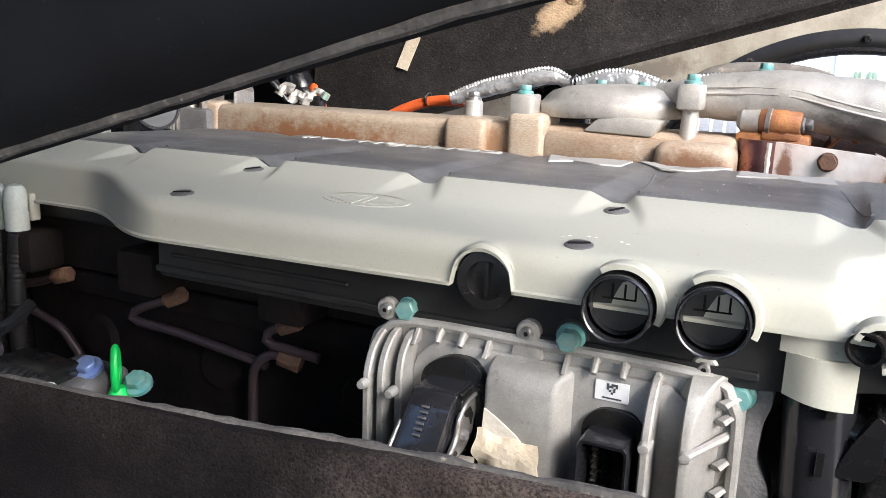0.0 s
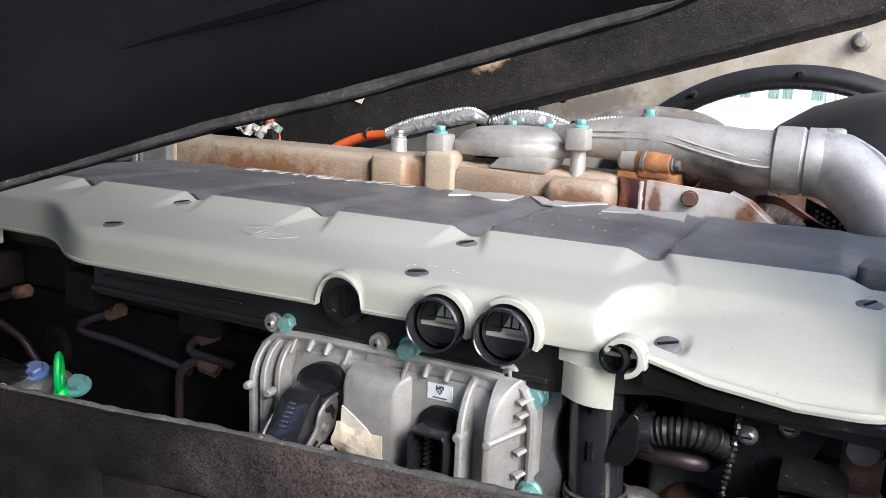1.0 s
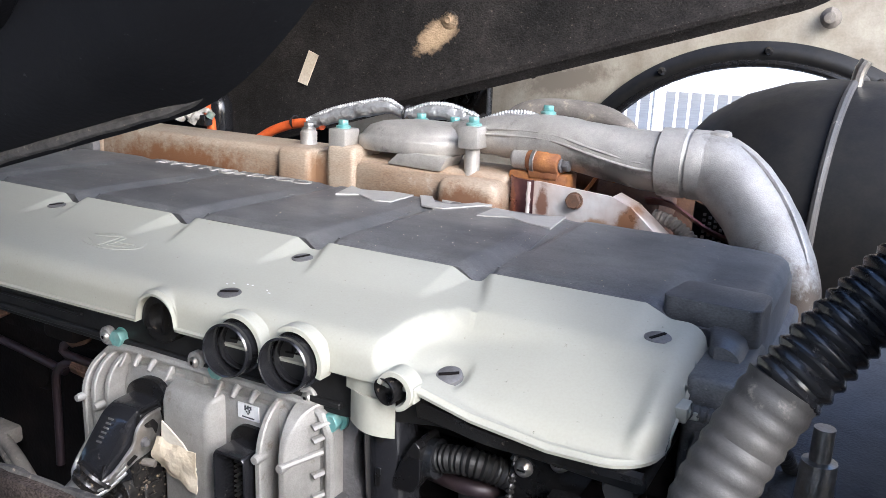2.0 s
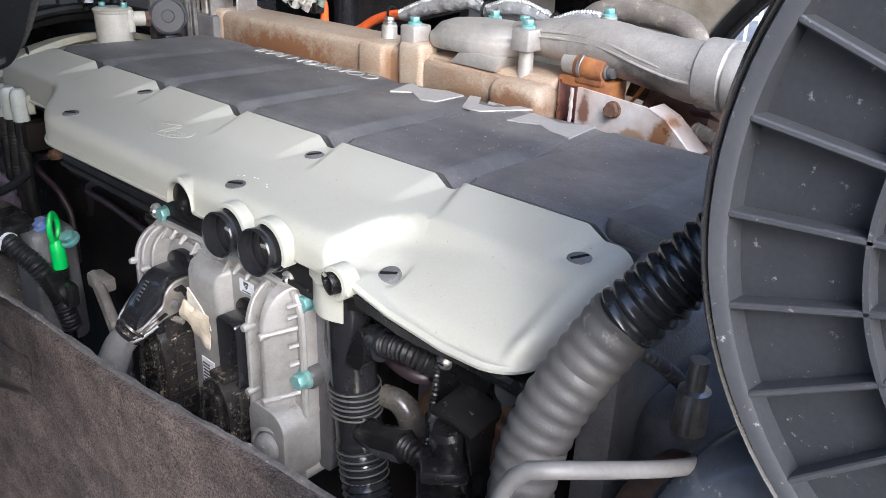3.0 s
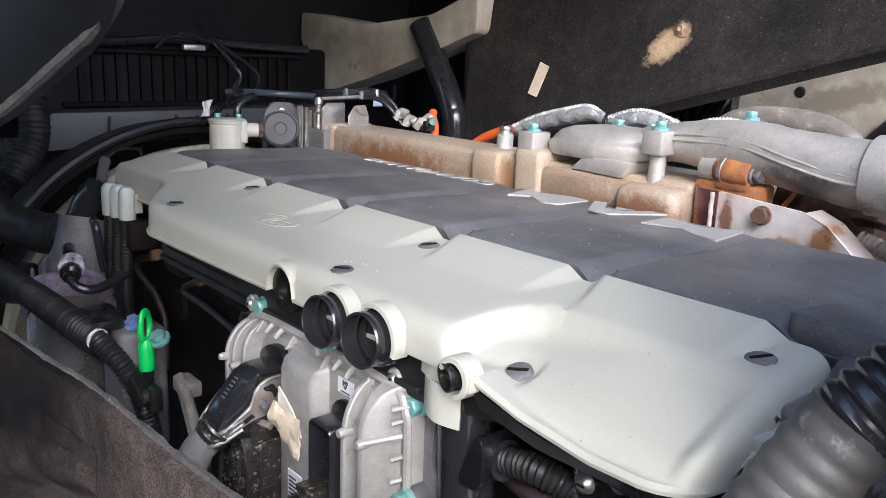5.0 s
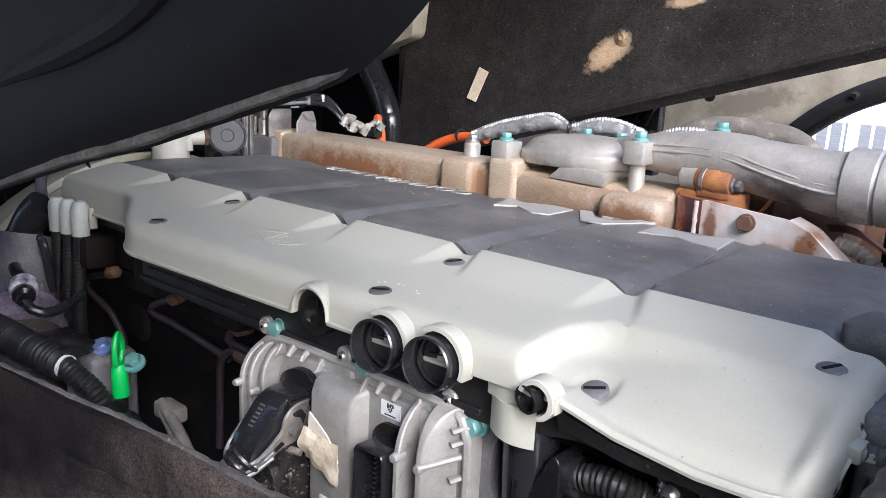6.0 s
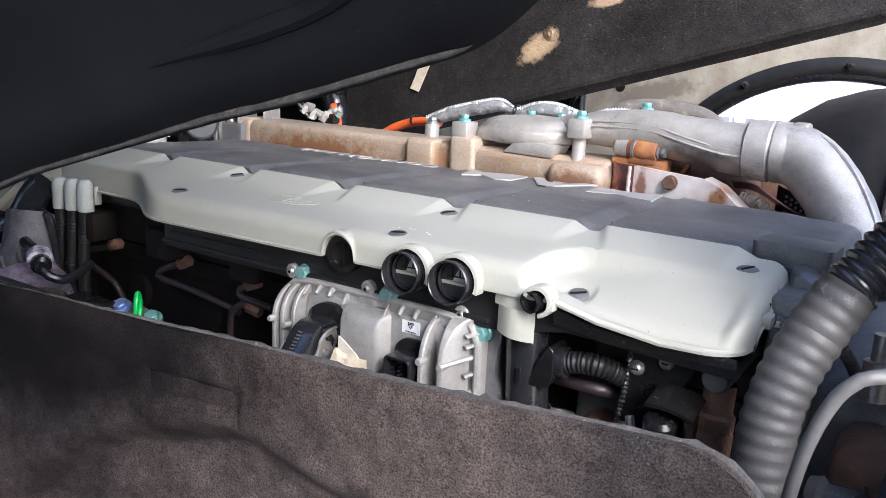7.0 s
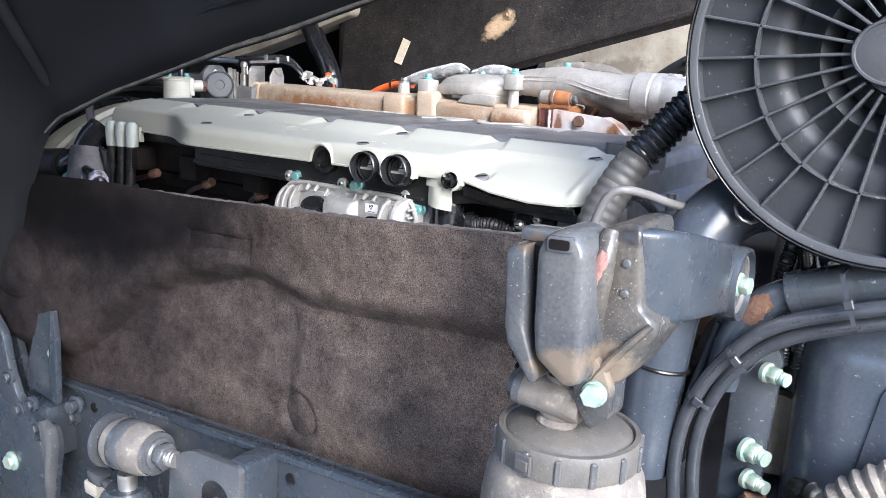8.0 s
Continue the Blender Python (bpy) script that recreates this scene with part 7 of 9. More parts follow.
# ---- hoses and ducts at the rear ----
def rear_hoses():
    h = thing("ribbed_air_hose", (0.37, -0.16, 1.0), "thick ribbed rubber air hose, grey below and glossy black above", "hose")
    lower = [(0.398, -0.118, 1.362), (0.385, -0.128, 1.335), (0.372, -0.142, 1.300), (0.366, -0.152, 1.262), (0.368, -0.160, 1.215), (0.378, -0.165, 1.16), (0.39, -0.165, 1.08)]
    upper = [(0.4485, -0.085, 1.428), (0.436, -0.092, 1.413), (0.419, -0.103, 1.391), (0.406, -0.113, 1.372), (0.397, -0.119, 1.360)]
    part("grey_section", tube(lower, ribs(0.0188, 0.0014, 0.0105), 26, 0.0019), M_RUBBER, h)
    part("black_section", tube(upper, ribs(0.0172, 0.0028, 0.0080), 26, 0.0011), M_RUBBERB, h)
    part("cuff", tube([(0.462, -0.078, 1.446), (0.446, -0.087, 1.425)], 0.0185, 22, curve=False), M_RUBBERB, h)
    g = thing("grey_vent_tube", (0.40, -0.15, 1.1), "thin pale grey bent vent tube beside the air hose", "pipe")
    part("tube", tube([(0.386, -0.215, 1.15), (0.392, -0.222, 1.22), (0.399, -0.228, 1.280), (0.409, -0.232, 1.318), (0.420, -0.233, 1.337), (0.432, -0.228, 1.342), (0.446, -0.203, 1.336), (0.4595, -0.168, 1.325), (0.475, -0.13, 1.318)], 0.0042, 12), M_VENT, g)
    d = thing("intake_duct", (0.50, -0.15, 1.0), "smooth blue-black intake elbow below the air filter", "duct")
    part("elbow", tube([(0.555, -0.05, 1.335), (0.535, -0.085, 1.335), (0.505, -0.125, 1.325), (0.482, -0.150, 1.295), (0.470, -0.162, 1.25), (0.462, -0.17, 1.19), (0.455, -0.175, 1.05)], lambda s, t: 0.034 - 0.004 * t, 30), M_DUCT, d)
    part("clamp", ring(0.0345, 0.002, (0.515, -0.112, 1.331), (1, -1.2, -0.2), 34), M_ZINC, d)
    part("clamp", ring(0.032, 0.0022, (0.4605, -0.171, 1.165), (0.1, 0.08, 1), 34), M_BLACK, d)
    part("elbow_seam", tube([(0.497, -0.158, 1.322), (0.474, -0.180, 1.290), (0.464, -0.190, 1.25)], 0.0016, 6), M_DUCT, d)
    # lines that sweep from low down to the rear
    lines = [([(0.517, -0.165, 0.98), (0.508, -0.168, 1.07), (0.515, -0.168, 1.13), (0.538, -0.168, 1.178), (0.580, -0.168, 1.218), (0.66, -0.168, 1.252), (0.78, -0.16, 1.29)], 0.0072, M_LINE, "black rubber coolant hose with zip ties"),
             ([(0.502, -0.178, 0.98), (0.493, -0.180, 1.07), (0.502, -0.180, 1.135), (0.530, -0.180, 1.190), (0.572, -0.180, 1.232), (0.66, -0.178, 1.268), (0.78, -0.17, 1.305)], 0.0072, M_LINE, "black rubber air line in a sweeping bend"),
             ([(0.520, -0.15, 1.15), (0.526, -0.15, 1.20), (0.548, -0.15, 1.238), (0.59, -0.15, 1.262), (0.66, -0.15, 1.287), (0.78, -0.14, 1.33)], 0.0165, M_DUCT, "thick blue-grey coolant pipe with a rust spot")]
    for pts, r, mm, label in lines:
        e = thing("coolant_line", pts[0], label, "hose", "lines at the rear")
        part("line", tube(pts, r, 20), mm, e)
        if r < 0.01:
            way = glide(pts, 0.0035)
            for k in range(int(len(way) * 0.36), int(len(way) * 0.78)):
                if k % 23 < 13 and k % 5 != 0:
                    a, b = way[k], way[k].lerp(way[k + 1], 0.55)
                    off = Vector((0.15 * r, -r * 0.985, 0.12 * r))
                    part("print_bar", tube([tuple(a + off), tuple(b + off)], 0.0011, 5, curve=False, flat=0.5), M_RIBBED, e, "worn pale print")
        if r > 0.01:
            part("sleeve", tube([(0.578, -0.15, 1.257), (0.62, -0.15, 1.273), (0.66, -0.15, 1.287), (0.78, -0.14, 1.33)], 0.0200, 24), M_FRAME, e)
            part("collar", tube([(0.572, -0.15, 1.2545), (0.583, -0.15, 1.259)], 0.0215, 24, curve=False), M_FRAME, e)
            core = [p for p in glide(pts, 0.003) if 0.536 < p.x < 0.566]

            def rusty(u, v, core=core):
                i = min(len(core) - 2, int(u * (len(core) - 1)))
                way = (core[i + 1] - core[i]).normalized()
                a = (v - 0.42) * 1.35 * math.sin(math.pi * (0.06 + 0.88 * u)) ** 0.6 + 0.5 * noise.noise(Vector((u * 5, 0.3, 1.0)))
                return core[i] + 0.0170 * (math.cos(a) * Vector((0, -1, 0)) + math.sin(a) * Vector((-way.z, 0, way.x)))
            part("rust_spot", rough_up(sheet(rusty, spread(0, 1, 22), spread(0, 1, 14)), 0.0004, 300), M_RUST, e, "patch of brown rust")
    ties = thing("zip_tie", (0.53, -0.18, 1.19), "black zip tie round two hoses", "zip tie", "zip ties")
    for at, way, w, h in (((0.541, -0.174, 1.193), (0.70, 0, 0.71), 0.011, 0.020), ((0.511, -0.174, 1.143), (0.42, 0, 0.90), 0.010, 0.018), ((0.626, -0.163, 1.266), (0.93, 0, 0.36), 0.022, 0.032)):
        holder = ties if at[0] == 0.541 else thing("zip_tie", at, "black zip tie round two hoses", "zip tie", "zip ties")
        m = aim(at, way)
        band = bmesh.new()
        outline = rounded([(-h, -w - 0.004), (h, -w - 0.004), (h, w + 0.004), (-h, w + 0.004)], 0.009, 6)
        rings = []
        for k, zz in ((1.0, -0.0018), (1.0, 0.0018), (0.95, 0.0018), (0.95, -0.0018)):
            rings.append([band.verts.new((x * k, y * k, zz)) for x, y in outline])
        for ra, rb in zip(rings, rings[1:] + rings[:1]):
            for i in range(len(ra)):
                band.faces.new((ra[i], ra[(i + 1) % len(ra)], rb[(i + 1) % len(ra)], rb[i]))
        part("band", moved(band, m), M_LINE, holder, smooth=0)
        front = m.inverted() @ (Vector(at) + Vector((0, -0.03, 0)))
        side_y = -1 if front.y < 0 else 1
        if abs(front.y) > abs(front.x):
            head = box(-0.0045, 0.0045, side_y * (w + 0.004) - 0.003, side_y * (w + 0.004) + 0.003, -0.0042, 0.0042, 0.001, 1)
        else:
            sx = -1 if front.x < 0 else 1
            head = box(sx * h - 0.003, sx * h + 0.003, -0.0045, 0.0045, -0.0042, 0.0042, 0.001, 1)
        part("head", moved(head, m), M_LINE, holder)
    z = thing("valve_bracket", (0.60, -0.12, 1.0), "dark steel bracket with pale green threaded studs", "bracket")
    part("plate", prism(rounded([(0.528, 1.00), (0.566, 1.00), (0.572, 1.19), (0.552, 1.205), (0.528, 1.20)], 0.01), "y", -0.140, -0.128, 0.003), M_FRAME, z)
    part("curved_plate", prism(rounded([(0.470, 1.05), (0.492, 1.05), (0.500, 1.12), (0.512, 1.17), (0.522, 1.20), (0.514, 1.222), (0.500, 1.212), (0.490, 1.18), (0.478, 1.12)], 0.008), "y", -0.146, -0.136, 0.003), M_BLACK, z)
    part("plate_edge", tube([(0.482, -0.148, 1.06), (0.488, -0.148, 1.12), (0.500, -0.148, 1.172), (0.510, -0.147, 1.212)], 0.0035, 10), M_DUCT, z)
    for x, zz, r in ((0.560, 1.172, 0.0085), (0.552, 1.088, 0.0105), (0.556, 1.058, 0.0085)):
        nut = part("nut", hexhead((x, -0.144, zz), (0.9, -0.42, 0), r, 0.014, 1.2), M_PALETEAL, z, "pale green nut")
        part("thread", tube([(x, -0.144, zz), (x + 0.012, -0.1495, zz), (x + 0.021, -0.154, zz)], ribs(r * 0.68, 0.0010, 0.0023), 14, 0.0007), M_PALETEAL, nut)
    part("fitting", lathe([(0.010, 0), (0.014, 0.004), (0.014, 0.018), (0.011, 0.022), (0.013, 0.03), (0, 0.034)], 20, aim((0.60, -0.13, 1.055), (0.6, -0.6, 0.3))), M_BLACK, z)
    part("foot", box(0.53, 0.62, -0.30, -0.06, 0.96, 1.03, 0.006), M_FRAME, z)
    t = thing("air_tank", (0.75, -0.05, 1.0), "smooth blue-black tank behind the lines", "tank")
    part("shell", rough_up(box(0.578, 0.88, -0.146, 0.12, 0.98, 1.245, 0.055, 6), 0.001, 10), M_DUCT, t)
    part("panel", prism(rounded([(0.64, 1.04), (0.75, 1.06), (0.75, 1.18), (0.66, 1.19)], 0.015), "y", -0.149, -0.143, 0.002), M_DUCT, t)
    b = thing("valve_cluster", (0.56, -0.1, 1.2), "cluster of small cables, unions and dusty beige castings", "valve")
    part("casting", rough_up(box(0.535, 0.60, -0.07, -0.01, 1.17, 1.335, 0.015, 3), 0.004, 40), M_BEIGE, b)
    part("union", lathe([(0, 0.03), (0.008, 0.03), (0.010, 0.02), (0.007, 0.018), (0.010, 0.010), (0.010, 0)], 14, aim((0.572, -0.075, 1.290), (0.2, -1, 0.2))), M_ZINC, b)
    for i, (x, r) in enumerate(((0.560, 0.007), (0.575, 0.005), (0.590, 0.006))):
        part("cable", tube([(x + 0.01, -0.10, 1.335), (x, -0.115, 1.29), (x - 0.006, -0.11, 1.25), (x - 0.01, -0.105, 1.17)], ribs(r, 0.0012, 0.004), 10, 0.0012), M_RUBBERB, b)
    part("elbow", tube([(0.60, -0.10, 1.24), (0.585, -0.12, 1.26), (0.575, -0.12, 1.295)], 0.010, 14), M_BLACK, b)
    part("leg", box(0.54, 0.59, -0.06, -0.02, 0.97, 1.18, 0.004), M_FRAME, b)
    part("casting", rough_up(prism(rounded([(0.452, 1.130), (0.492, 1.140), (0.500, 1.190), (0.486, 1.212), (0.458, 1.205)], 0.006), "y", -0.070, -0.030, 0.006, 2), 0.003, 60), M_BEIGE, b)
    part("casting", rough_up(prism(rounded([(0.512, 1.030), (0.600, 1.040), (0.602, 1.110), (0.570, 1.128), (0.520, 1.122)], 0.008), "y", -0.075, -0.030, 0.006, 2), 0.003, 60), M_BEIGE, b)
    part("elbow", tube([(0.582, -0.160, 1.000), (0.584, -0.166, 1.030), (0.594, -0.172, 1.048), (0.612, -0.176, 1.052)], 0.0115, 18), M_TUBE, b)
    for k in range(3):
        part("elbow_collar", ring(0.0122, 0.0016, (0.5825 + 0.001 * k, -0.162 - 0.0015 * k, 1.012 + 0.007 * k), (0.1, -0.2, 1), 24, 6), M_BLACK, b)
    part("rusty_nest", rough_up(lathe([(0, 0.012), (0.009, 0.010), (0.014, 0.0), (0.012, -0.014), (0, -0.018)], 16, aim((0.566, -0.150, 1.036), (0, 0, 1))), 0.004, 180), M_RUST, b, "clump of brown rust and grit")
    tr = thing("ribbed_grey_hose", (0.66, -0.16, 1.0), "pale dusty ribbed hose arching low beside the tank", "hose")
    part("hose", tube([(0.632, -0.19, 1.00), (0.638, -0.19, 1.055), (0.655, -0.19, 1.092), (0.69, -0.185, 1.118), (0.74, -0.175, 1.125)], ribs(0.018, 0.004, 0.011), 20, 0.002), M_DUSTY, tr)
    part("foot", box(0.62, 0.65, -0.30, -0.18, 0.985, 1.01, 0.004), M_FRAME, tr)
    # gearbox casing under the hose and beige castings
    k = thing("gearbox_casing", (0.45, 0.05, 0.8), "dirty grey-brown flywheel casing with a stud", "gearbox")
    part("casing", rough_up(box(0.37, 0.62, -0.05, 0.30, 0.75, 1.27, 0.03, 3), 0.006, 24), M_IRON, k)
    part("flange", rough_up(box(0.345, 0.375, -0.07, 0.32, 0.80, 1.30, 0.01, 2), 0.003, 30), M_IRON, k)
    part("stud", lathe([(0.0, 0.05), (0.006, 0.05), (0.006, 0.03), (0.010, 0.029), (0.011, 0.0)], 16, aim((0.418, -0.055, 1.268), (0, 0, 1))), M_ZINC, k)
    part("rusty_body", rough_up(box(0.40, 0.50, -0.12, -0.04, 1.12, 1.25, 0.02, 3), 0.004, 30), M_RUST, k)
    part("fitting", lathe([(0.012, 0), (0.014, 0.008), (0.010, 0.012), (0.010, 0.03), (0.014, 0.034), (0, 0.04)], 18, aim((0.395, -0.125, 1.215), (1, -0.2, 0.1))), M_GREYP, k)
    wire = thing("ribbed_sleeve", (0.36, -0.05, 1.30), "thin grey ribbed cable sleeve clipped to the pale cover", "cable")
    part("sleeve", tube([(0.346, -0.075, 1.317), (0.362, -0.070, 1.314), (0.385, -0.055, 1.306), (0.40, -0.03, 1.28), (0.41, 0.0, 1.24)], ribs(0.0042, 0.0012, 0.004), 12, 0.001), M_RUBBER, wire)
    co = thing("coiled_cable", (0.395, -0.30, 1.15), "black coiled cable at the end of the felt shield", "cable")
    pts = [(0.372 + 0.010 * math.cos(0.9 * i) + 0.0006 * i, -0.300 + 0.010 * math.sin(0.9 * i), 1.205 - 0.0016 * i) for i in range(44)]
    part("coil", tube(pts, 0.0022, 7, 0.003), M_RUBBERB, co)


rear_hoses()

# ---- tilted cab ----
TILT_UP = math.atan2(1.497 - 1.275, 0.8)


def cab_near_edge(x):
    """Lower edge of the near liner."""
    z = 1.4415 + 0.2775 * x + 0.0065 * smooth(-0.28, -0.16, x) - 0.003 * smooth(0.03, 0.12, x)
    if x > 0.225:
        z += 7.0 * (x - 0.225) ** 2
    if x < -0.28:
        z = curve_at([-1.0, -0.478, -0.44, -0.424, -0.391, -0.364, -0.345, -0.325, -0.30, -0.28], [1.105, 1.114, 1.122, 1.148, 1.241, 1.285, 1.316, 1.338, 1.354, 1.3638], x)
    return z


def cab():
    e = thing("tilted_cab", (-0.6, 0.2, 1.25), "underside of a tilted truck cab with black felt-lined tunnel walls", "truck cab")
    us, vs = spread(-0.62, 0.35, 150), [0, 0.01, 0.02, 0.03, 0.045, 0.06, 0.09, 0.13, 0.18, 0.25, 0.35, 0.5, 0.7, 1.0]

    def near(u, v):
        z0 = cab_near_edge(u)
        h = v * 1.15
        y = -0.340 - 0.010 * smooth(0.0, 0.012, h) + 0.008 * smooth(0.02, 0.05, h) - 0.62 * h
        y -= 0.012 * smooth(0.20, 0.30, u) * (1 - smooth(0.0, 0.1, h)) + 0.004 * noise.noise(Vector((u * 5, v * 5, 1)))
        return u - 0.12 * h, y, z0 + h
    part("near_liner", sheet(near, us, [0, 0.005, 0.01, 0.016, 0.025, 0.035, 0.05, 0.07, 0.1, 0.14, 0.2, 0.3, 0.5, 0.75, 1.0], -0.012), M_CAB, e, "smooth black moulded liner with a pale worn rim")
    rim = [(u, -0.3512, cab_near_edge(u) - 0.0070) for u in spread(-0.60, 0.345, 160)]
    part("rim", rough_up(tube(rim, 0.0024, 8, 0.01), 0.0010, 120), M_RIM, e, "pale worn sealing rim")
    inner = [(x, -0.358 - 0.62 * h, cab_near_edge(x) + h) for x, h in [(u, 0.030) for u in spread(-0.02, 0.15, 18)] + [(0.185, 0.036), (0.210, 0.060), (0.222, 0.10), (0.228, 0.16)]]
    part("bead", tube(inner, lambda s, t: 0.0008 + 0.006 * smooth(0.0, 0.4, t), 10, 0.012), M_CAB, e)
    fold = [(-0.263, 1.50), (-0.264, 1.47), (-0.267, 1.398), (-0.275, 1.35), (-0.290, 1.293), (-0.308, 1.262)]
    part("fold", tube([(x, -0.345 - 0.62 * max(0.0, z - cab_near_edge(x)) - 0.010, z) for x, z in fold if z > cab_near_edge(x) + 0.01], 0.009, 12, 0.01), M_CAB, e)
    # far tunnel wall
    def far_edge(x):
        z = 1.500 + 0.29 * x
        if x > 0.28:
            z += 0.06 * ((x - 0.28) / 0.13) ** 2
        return z
    us2 = spread(-0.735, 0.43, 80)

    def far(u, v):
        z0 = far_edge(u)
        h = v * 0.5
        y = 0.735 + 0.118 * u * 0.6 - 0.020 * smooth(0, 0.02, h) + 0.012 * smooth(0.02, 0.05, h) + 0.10 * h
        y -= 0.010 * math.exp(-(((u + 0.40) / 0.055) ** 2 + ((z0 + h - 1.60) / 0.022) ** 2) ** 2)
        y += 0.004 * noise.noise(Vector((u * 6, h * 6, 5)))
        return u, y, z0 + h
    part("far_liner", sheet(far, us2, vs, 0.014), M_FELT2, e, "coarse black felt liner")

    def on_far(x, z, off):
        h = z - far_edge(x)
        return Vector(far(x, max(0, h) / 0.5)) + Vector((0, off, 0))
    # pale tag, clip and rust-dust stain stuck on the felt
    tag = [(-0.566, 1.436), (-0.545, 1.430), (-0.524, 1.486), (-0.545, 1.494)]
    bm = bmesh.new()
    a = [bm.verts.new(on_far(x, z, -0.004)) for x, z in tag]
    b = [bm.verts.new(on_far(x, z, -0.0065)) for x, z in tag]
    bm.faces.new(a)
    bm.faces.new(b[::-1])
    for i in range(4):
        bm.faces.new((a[i], a[(i + 1) % 4], b[(i + 1) % 4], b[i]))
    part("tag", bm, M_PAPER, e, "pale crumpled label")
    part("clip", lathe([(0, 0.006), (0.005, 0.008), (0.008, 0.005), (0.014, 0.003), (0.016, 0.0)], 22, aim(on_far(-0.262, 1.556, -0.001), (0, -1, 0))), M_FELT2, e)
    part("front_return", box(-0.760, -0.735, 0.70, 0.95, 1.36, 1.95, 0.006), M_FELT2, e)
    # cab floor above, and the walls that close it
    slope = math.tan(TILT_UP)
    floor = prism([(-1.38, 1.82), (0.30, 1.66 + 1.68 * slope), (0.30, 1.72 + 1.68 * slope), (-1.38, 1.88)], "y", -0.62, 1.05)
    part("floor_pan", floor, M_CAB, e, smooth=0)
    part("front_wall", box(-1.40, -1.36, -1.12, 1.45, 1.60, 2.4), M_CAB, e, smooth=0)
    part("front_wall_near", box(-1.40, -1.36, -1.12, -0.005, 1.50, 1.60), M_CAB, e, smooth=0)
    part("front_wall_far", box(-1.40, -1.36, 0.034, 1.45, 1.50, 1.60), M_CAB, e, smooth=0)
    part("hinge_post", box(-1.425, -1.37, 0.036, 0.09, 0.81, 1.66, 0.006), M_CAB, e)
    part("far_wall", box(-1.38, -0.74, 1.02, 1.05, 1.374, 2.0), M_CAB, e, smooth=0)
    part("far_wall_lower", box(-1.36, -0.74, 1.02, 1.05, 0.9, 1.375), M_CAB, e, smooth=0)
    # front bulkhead with chinks of daylight between its panels
    for y0, y1, z0, z1 in ((-0.10, -0.005, 1.0, 1.52), (-0.005, 0.034, 1.0, 1.462), (0.034, 0.680, 1.0, 1.52), (0.680, 0.706, 1.0, 1.432), (0.680, 0.706, 1.470, 1.52), (0.706, 0.905, 1.0, 1.52), (0.905, 0.955, 1.0, 1.352), (0.905, 0.955, 1.396, 1.52), (0.955, 0.972, 1.0, 1.52), (0.972, 0.985, 1.0, 1.370), (0.972, 0.985, 1.412, 1.52), (0.985, 1.02, 1.0, 1.52)):
        part("bulkhead", box(-1.385, -1.36, y0, y1, z0, z1), M_CAB, e, smooth=0)
    part("front_corner", box(-1.40, -1.36, -0.62, -0.04, 1.0, 1.52), M_CAB, e, smooth=0)
    # pale cross member of the cab floor
    part("pale_beam", rough_up(prism(rounded([(-1.245, 1.404), (-1.180, 1.410), (-1.047, 1.441), (-0.829, 1.502), (-0.690, 1.545), (-0.690, 1.625), (-0.83, 1.580), (-1.05, 1.560), (-1.34, 1.590), (-1.345, 1.520), (-1.298, 1.473)], 0.014), "y", 0.665, 0.745, 0.012, 3), 0.003, 20), M_BEIGE, e, "dirty pale painted floor beam")
    # far fender with its wheel opening
    f = thing("far_fender", (0.1, 1.4, 0.9), "dirty beige cab side with a black trimmed wheel arch", "fender")
    cx, cz = 0.165, 1.06

    def wall(u, v):
        a = radians(180 * u)
        inner = Vector((cx - 0.46 * math.cos(a), 1.4, cz + 0.45 * math.sin(a)))
        ang = math.atan2(math.sin(a), -math.cos(a))
        outer = Vector((cx + 1.44 * math.cos(ang), 1.4, cz + 1.28 * math.sin(ang)))
        return inner.lerp(outer, v)
    part("side_panel", sheet(wall, spread(0, 1, 60), spread(0, 1, 12), 0.02), M_BEIGE, f)
    arch = []
    for i in range(60):
        a = math.pi * i / 59
        arch.append((cx - 0.452 * math.cos(a), 1.385, cz + 0.442 * math.sin(a)))
    part("arch_trim", sheet(lambda u, v: (cx - (0.445 + 0.052 * v) * math.cos(math.pi * u), 1.385 - 0.018 * math.sin(math.pi * v), cz + (0.437 + 0.052 * v) * math.sin(math.pi * u)), spread(0, 1, 70), spread(0, 1, 8), 0.006), M_LOOM, f, "black moulded wheel arch trim")
    part("arch_lip", tube([(x, y - 0.03, z) for x, y, z in arch], 0.008, 8, 0.03), M_BLACK, f)
    for a in (62, 90, 118, 140):
        x, z = cx - 0.478 * math.cos(radians(a)), cz + 0.468 * math.sin(radians(a))
        part("trim_screw", lathe([(0, 0.010), (0.005, 0.010), (0.008, 0.004), (0.010, 0)], 14, aim((x, 1.368, z), (0, -1, 0))), M_BLACK, f)
    part("clip", rough_up(lathe([(0, 0.02), (0.012, 0.018), (0.016, 0.008), (0.022, 0)], 12, aim((0.275, 1.385, 1.60), (0, -1, 0))), 0.004, 60), M_DUSTY, f)
    part("drain_hole", lathe([(0, 0.001), (0.010, 0.001), (0.013, -0.002)], 24, aim((-0.39, 1.398, 1.45), (0, -1, 0))), M_DARK, f)
    # out of view, mirrors the far fender; added to shade the engine's left
    n = thing("near_fender", (0.0, -1.12, 0.9), "unseen beige cab side with an open wheel arch towards the yard", "fender")

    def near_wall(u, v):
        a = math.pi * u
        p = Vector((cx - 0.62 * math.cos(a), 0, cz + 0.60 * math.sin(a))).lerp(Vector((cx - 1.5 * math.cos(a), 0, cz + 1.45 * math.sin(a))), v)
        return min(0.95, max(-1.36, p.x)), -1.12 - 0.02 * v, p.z
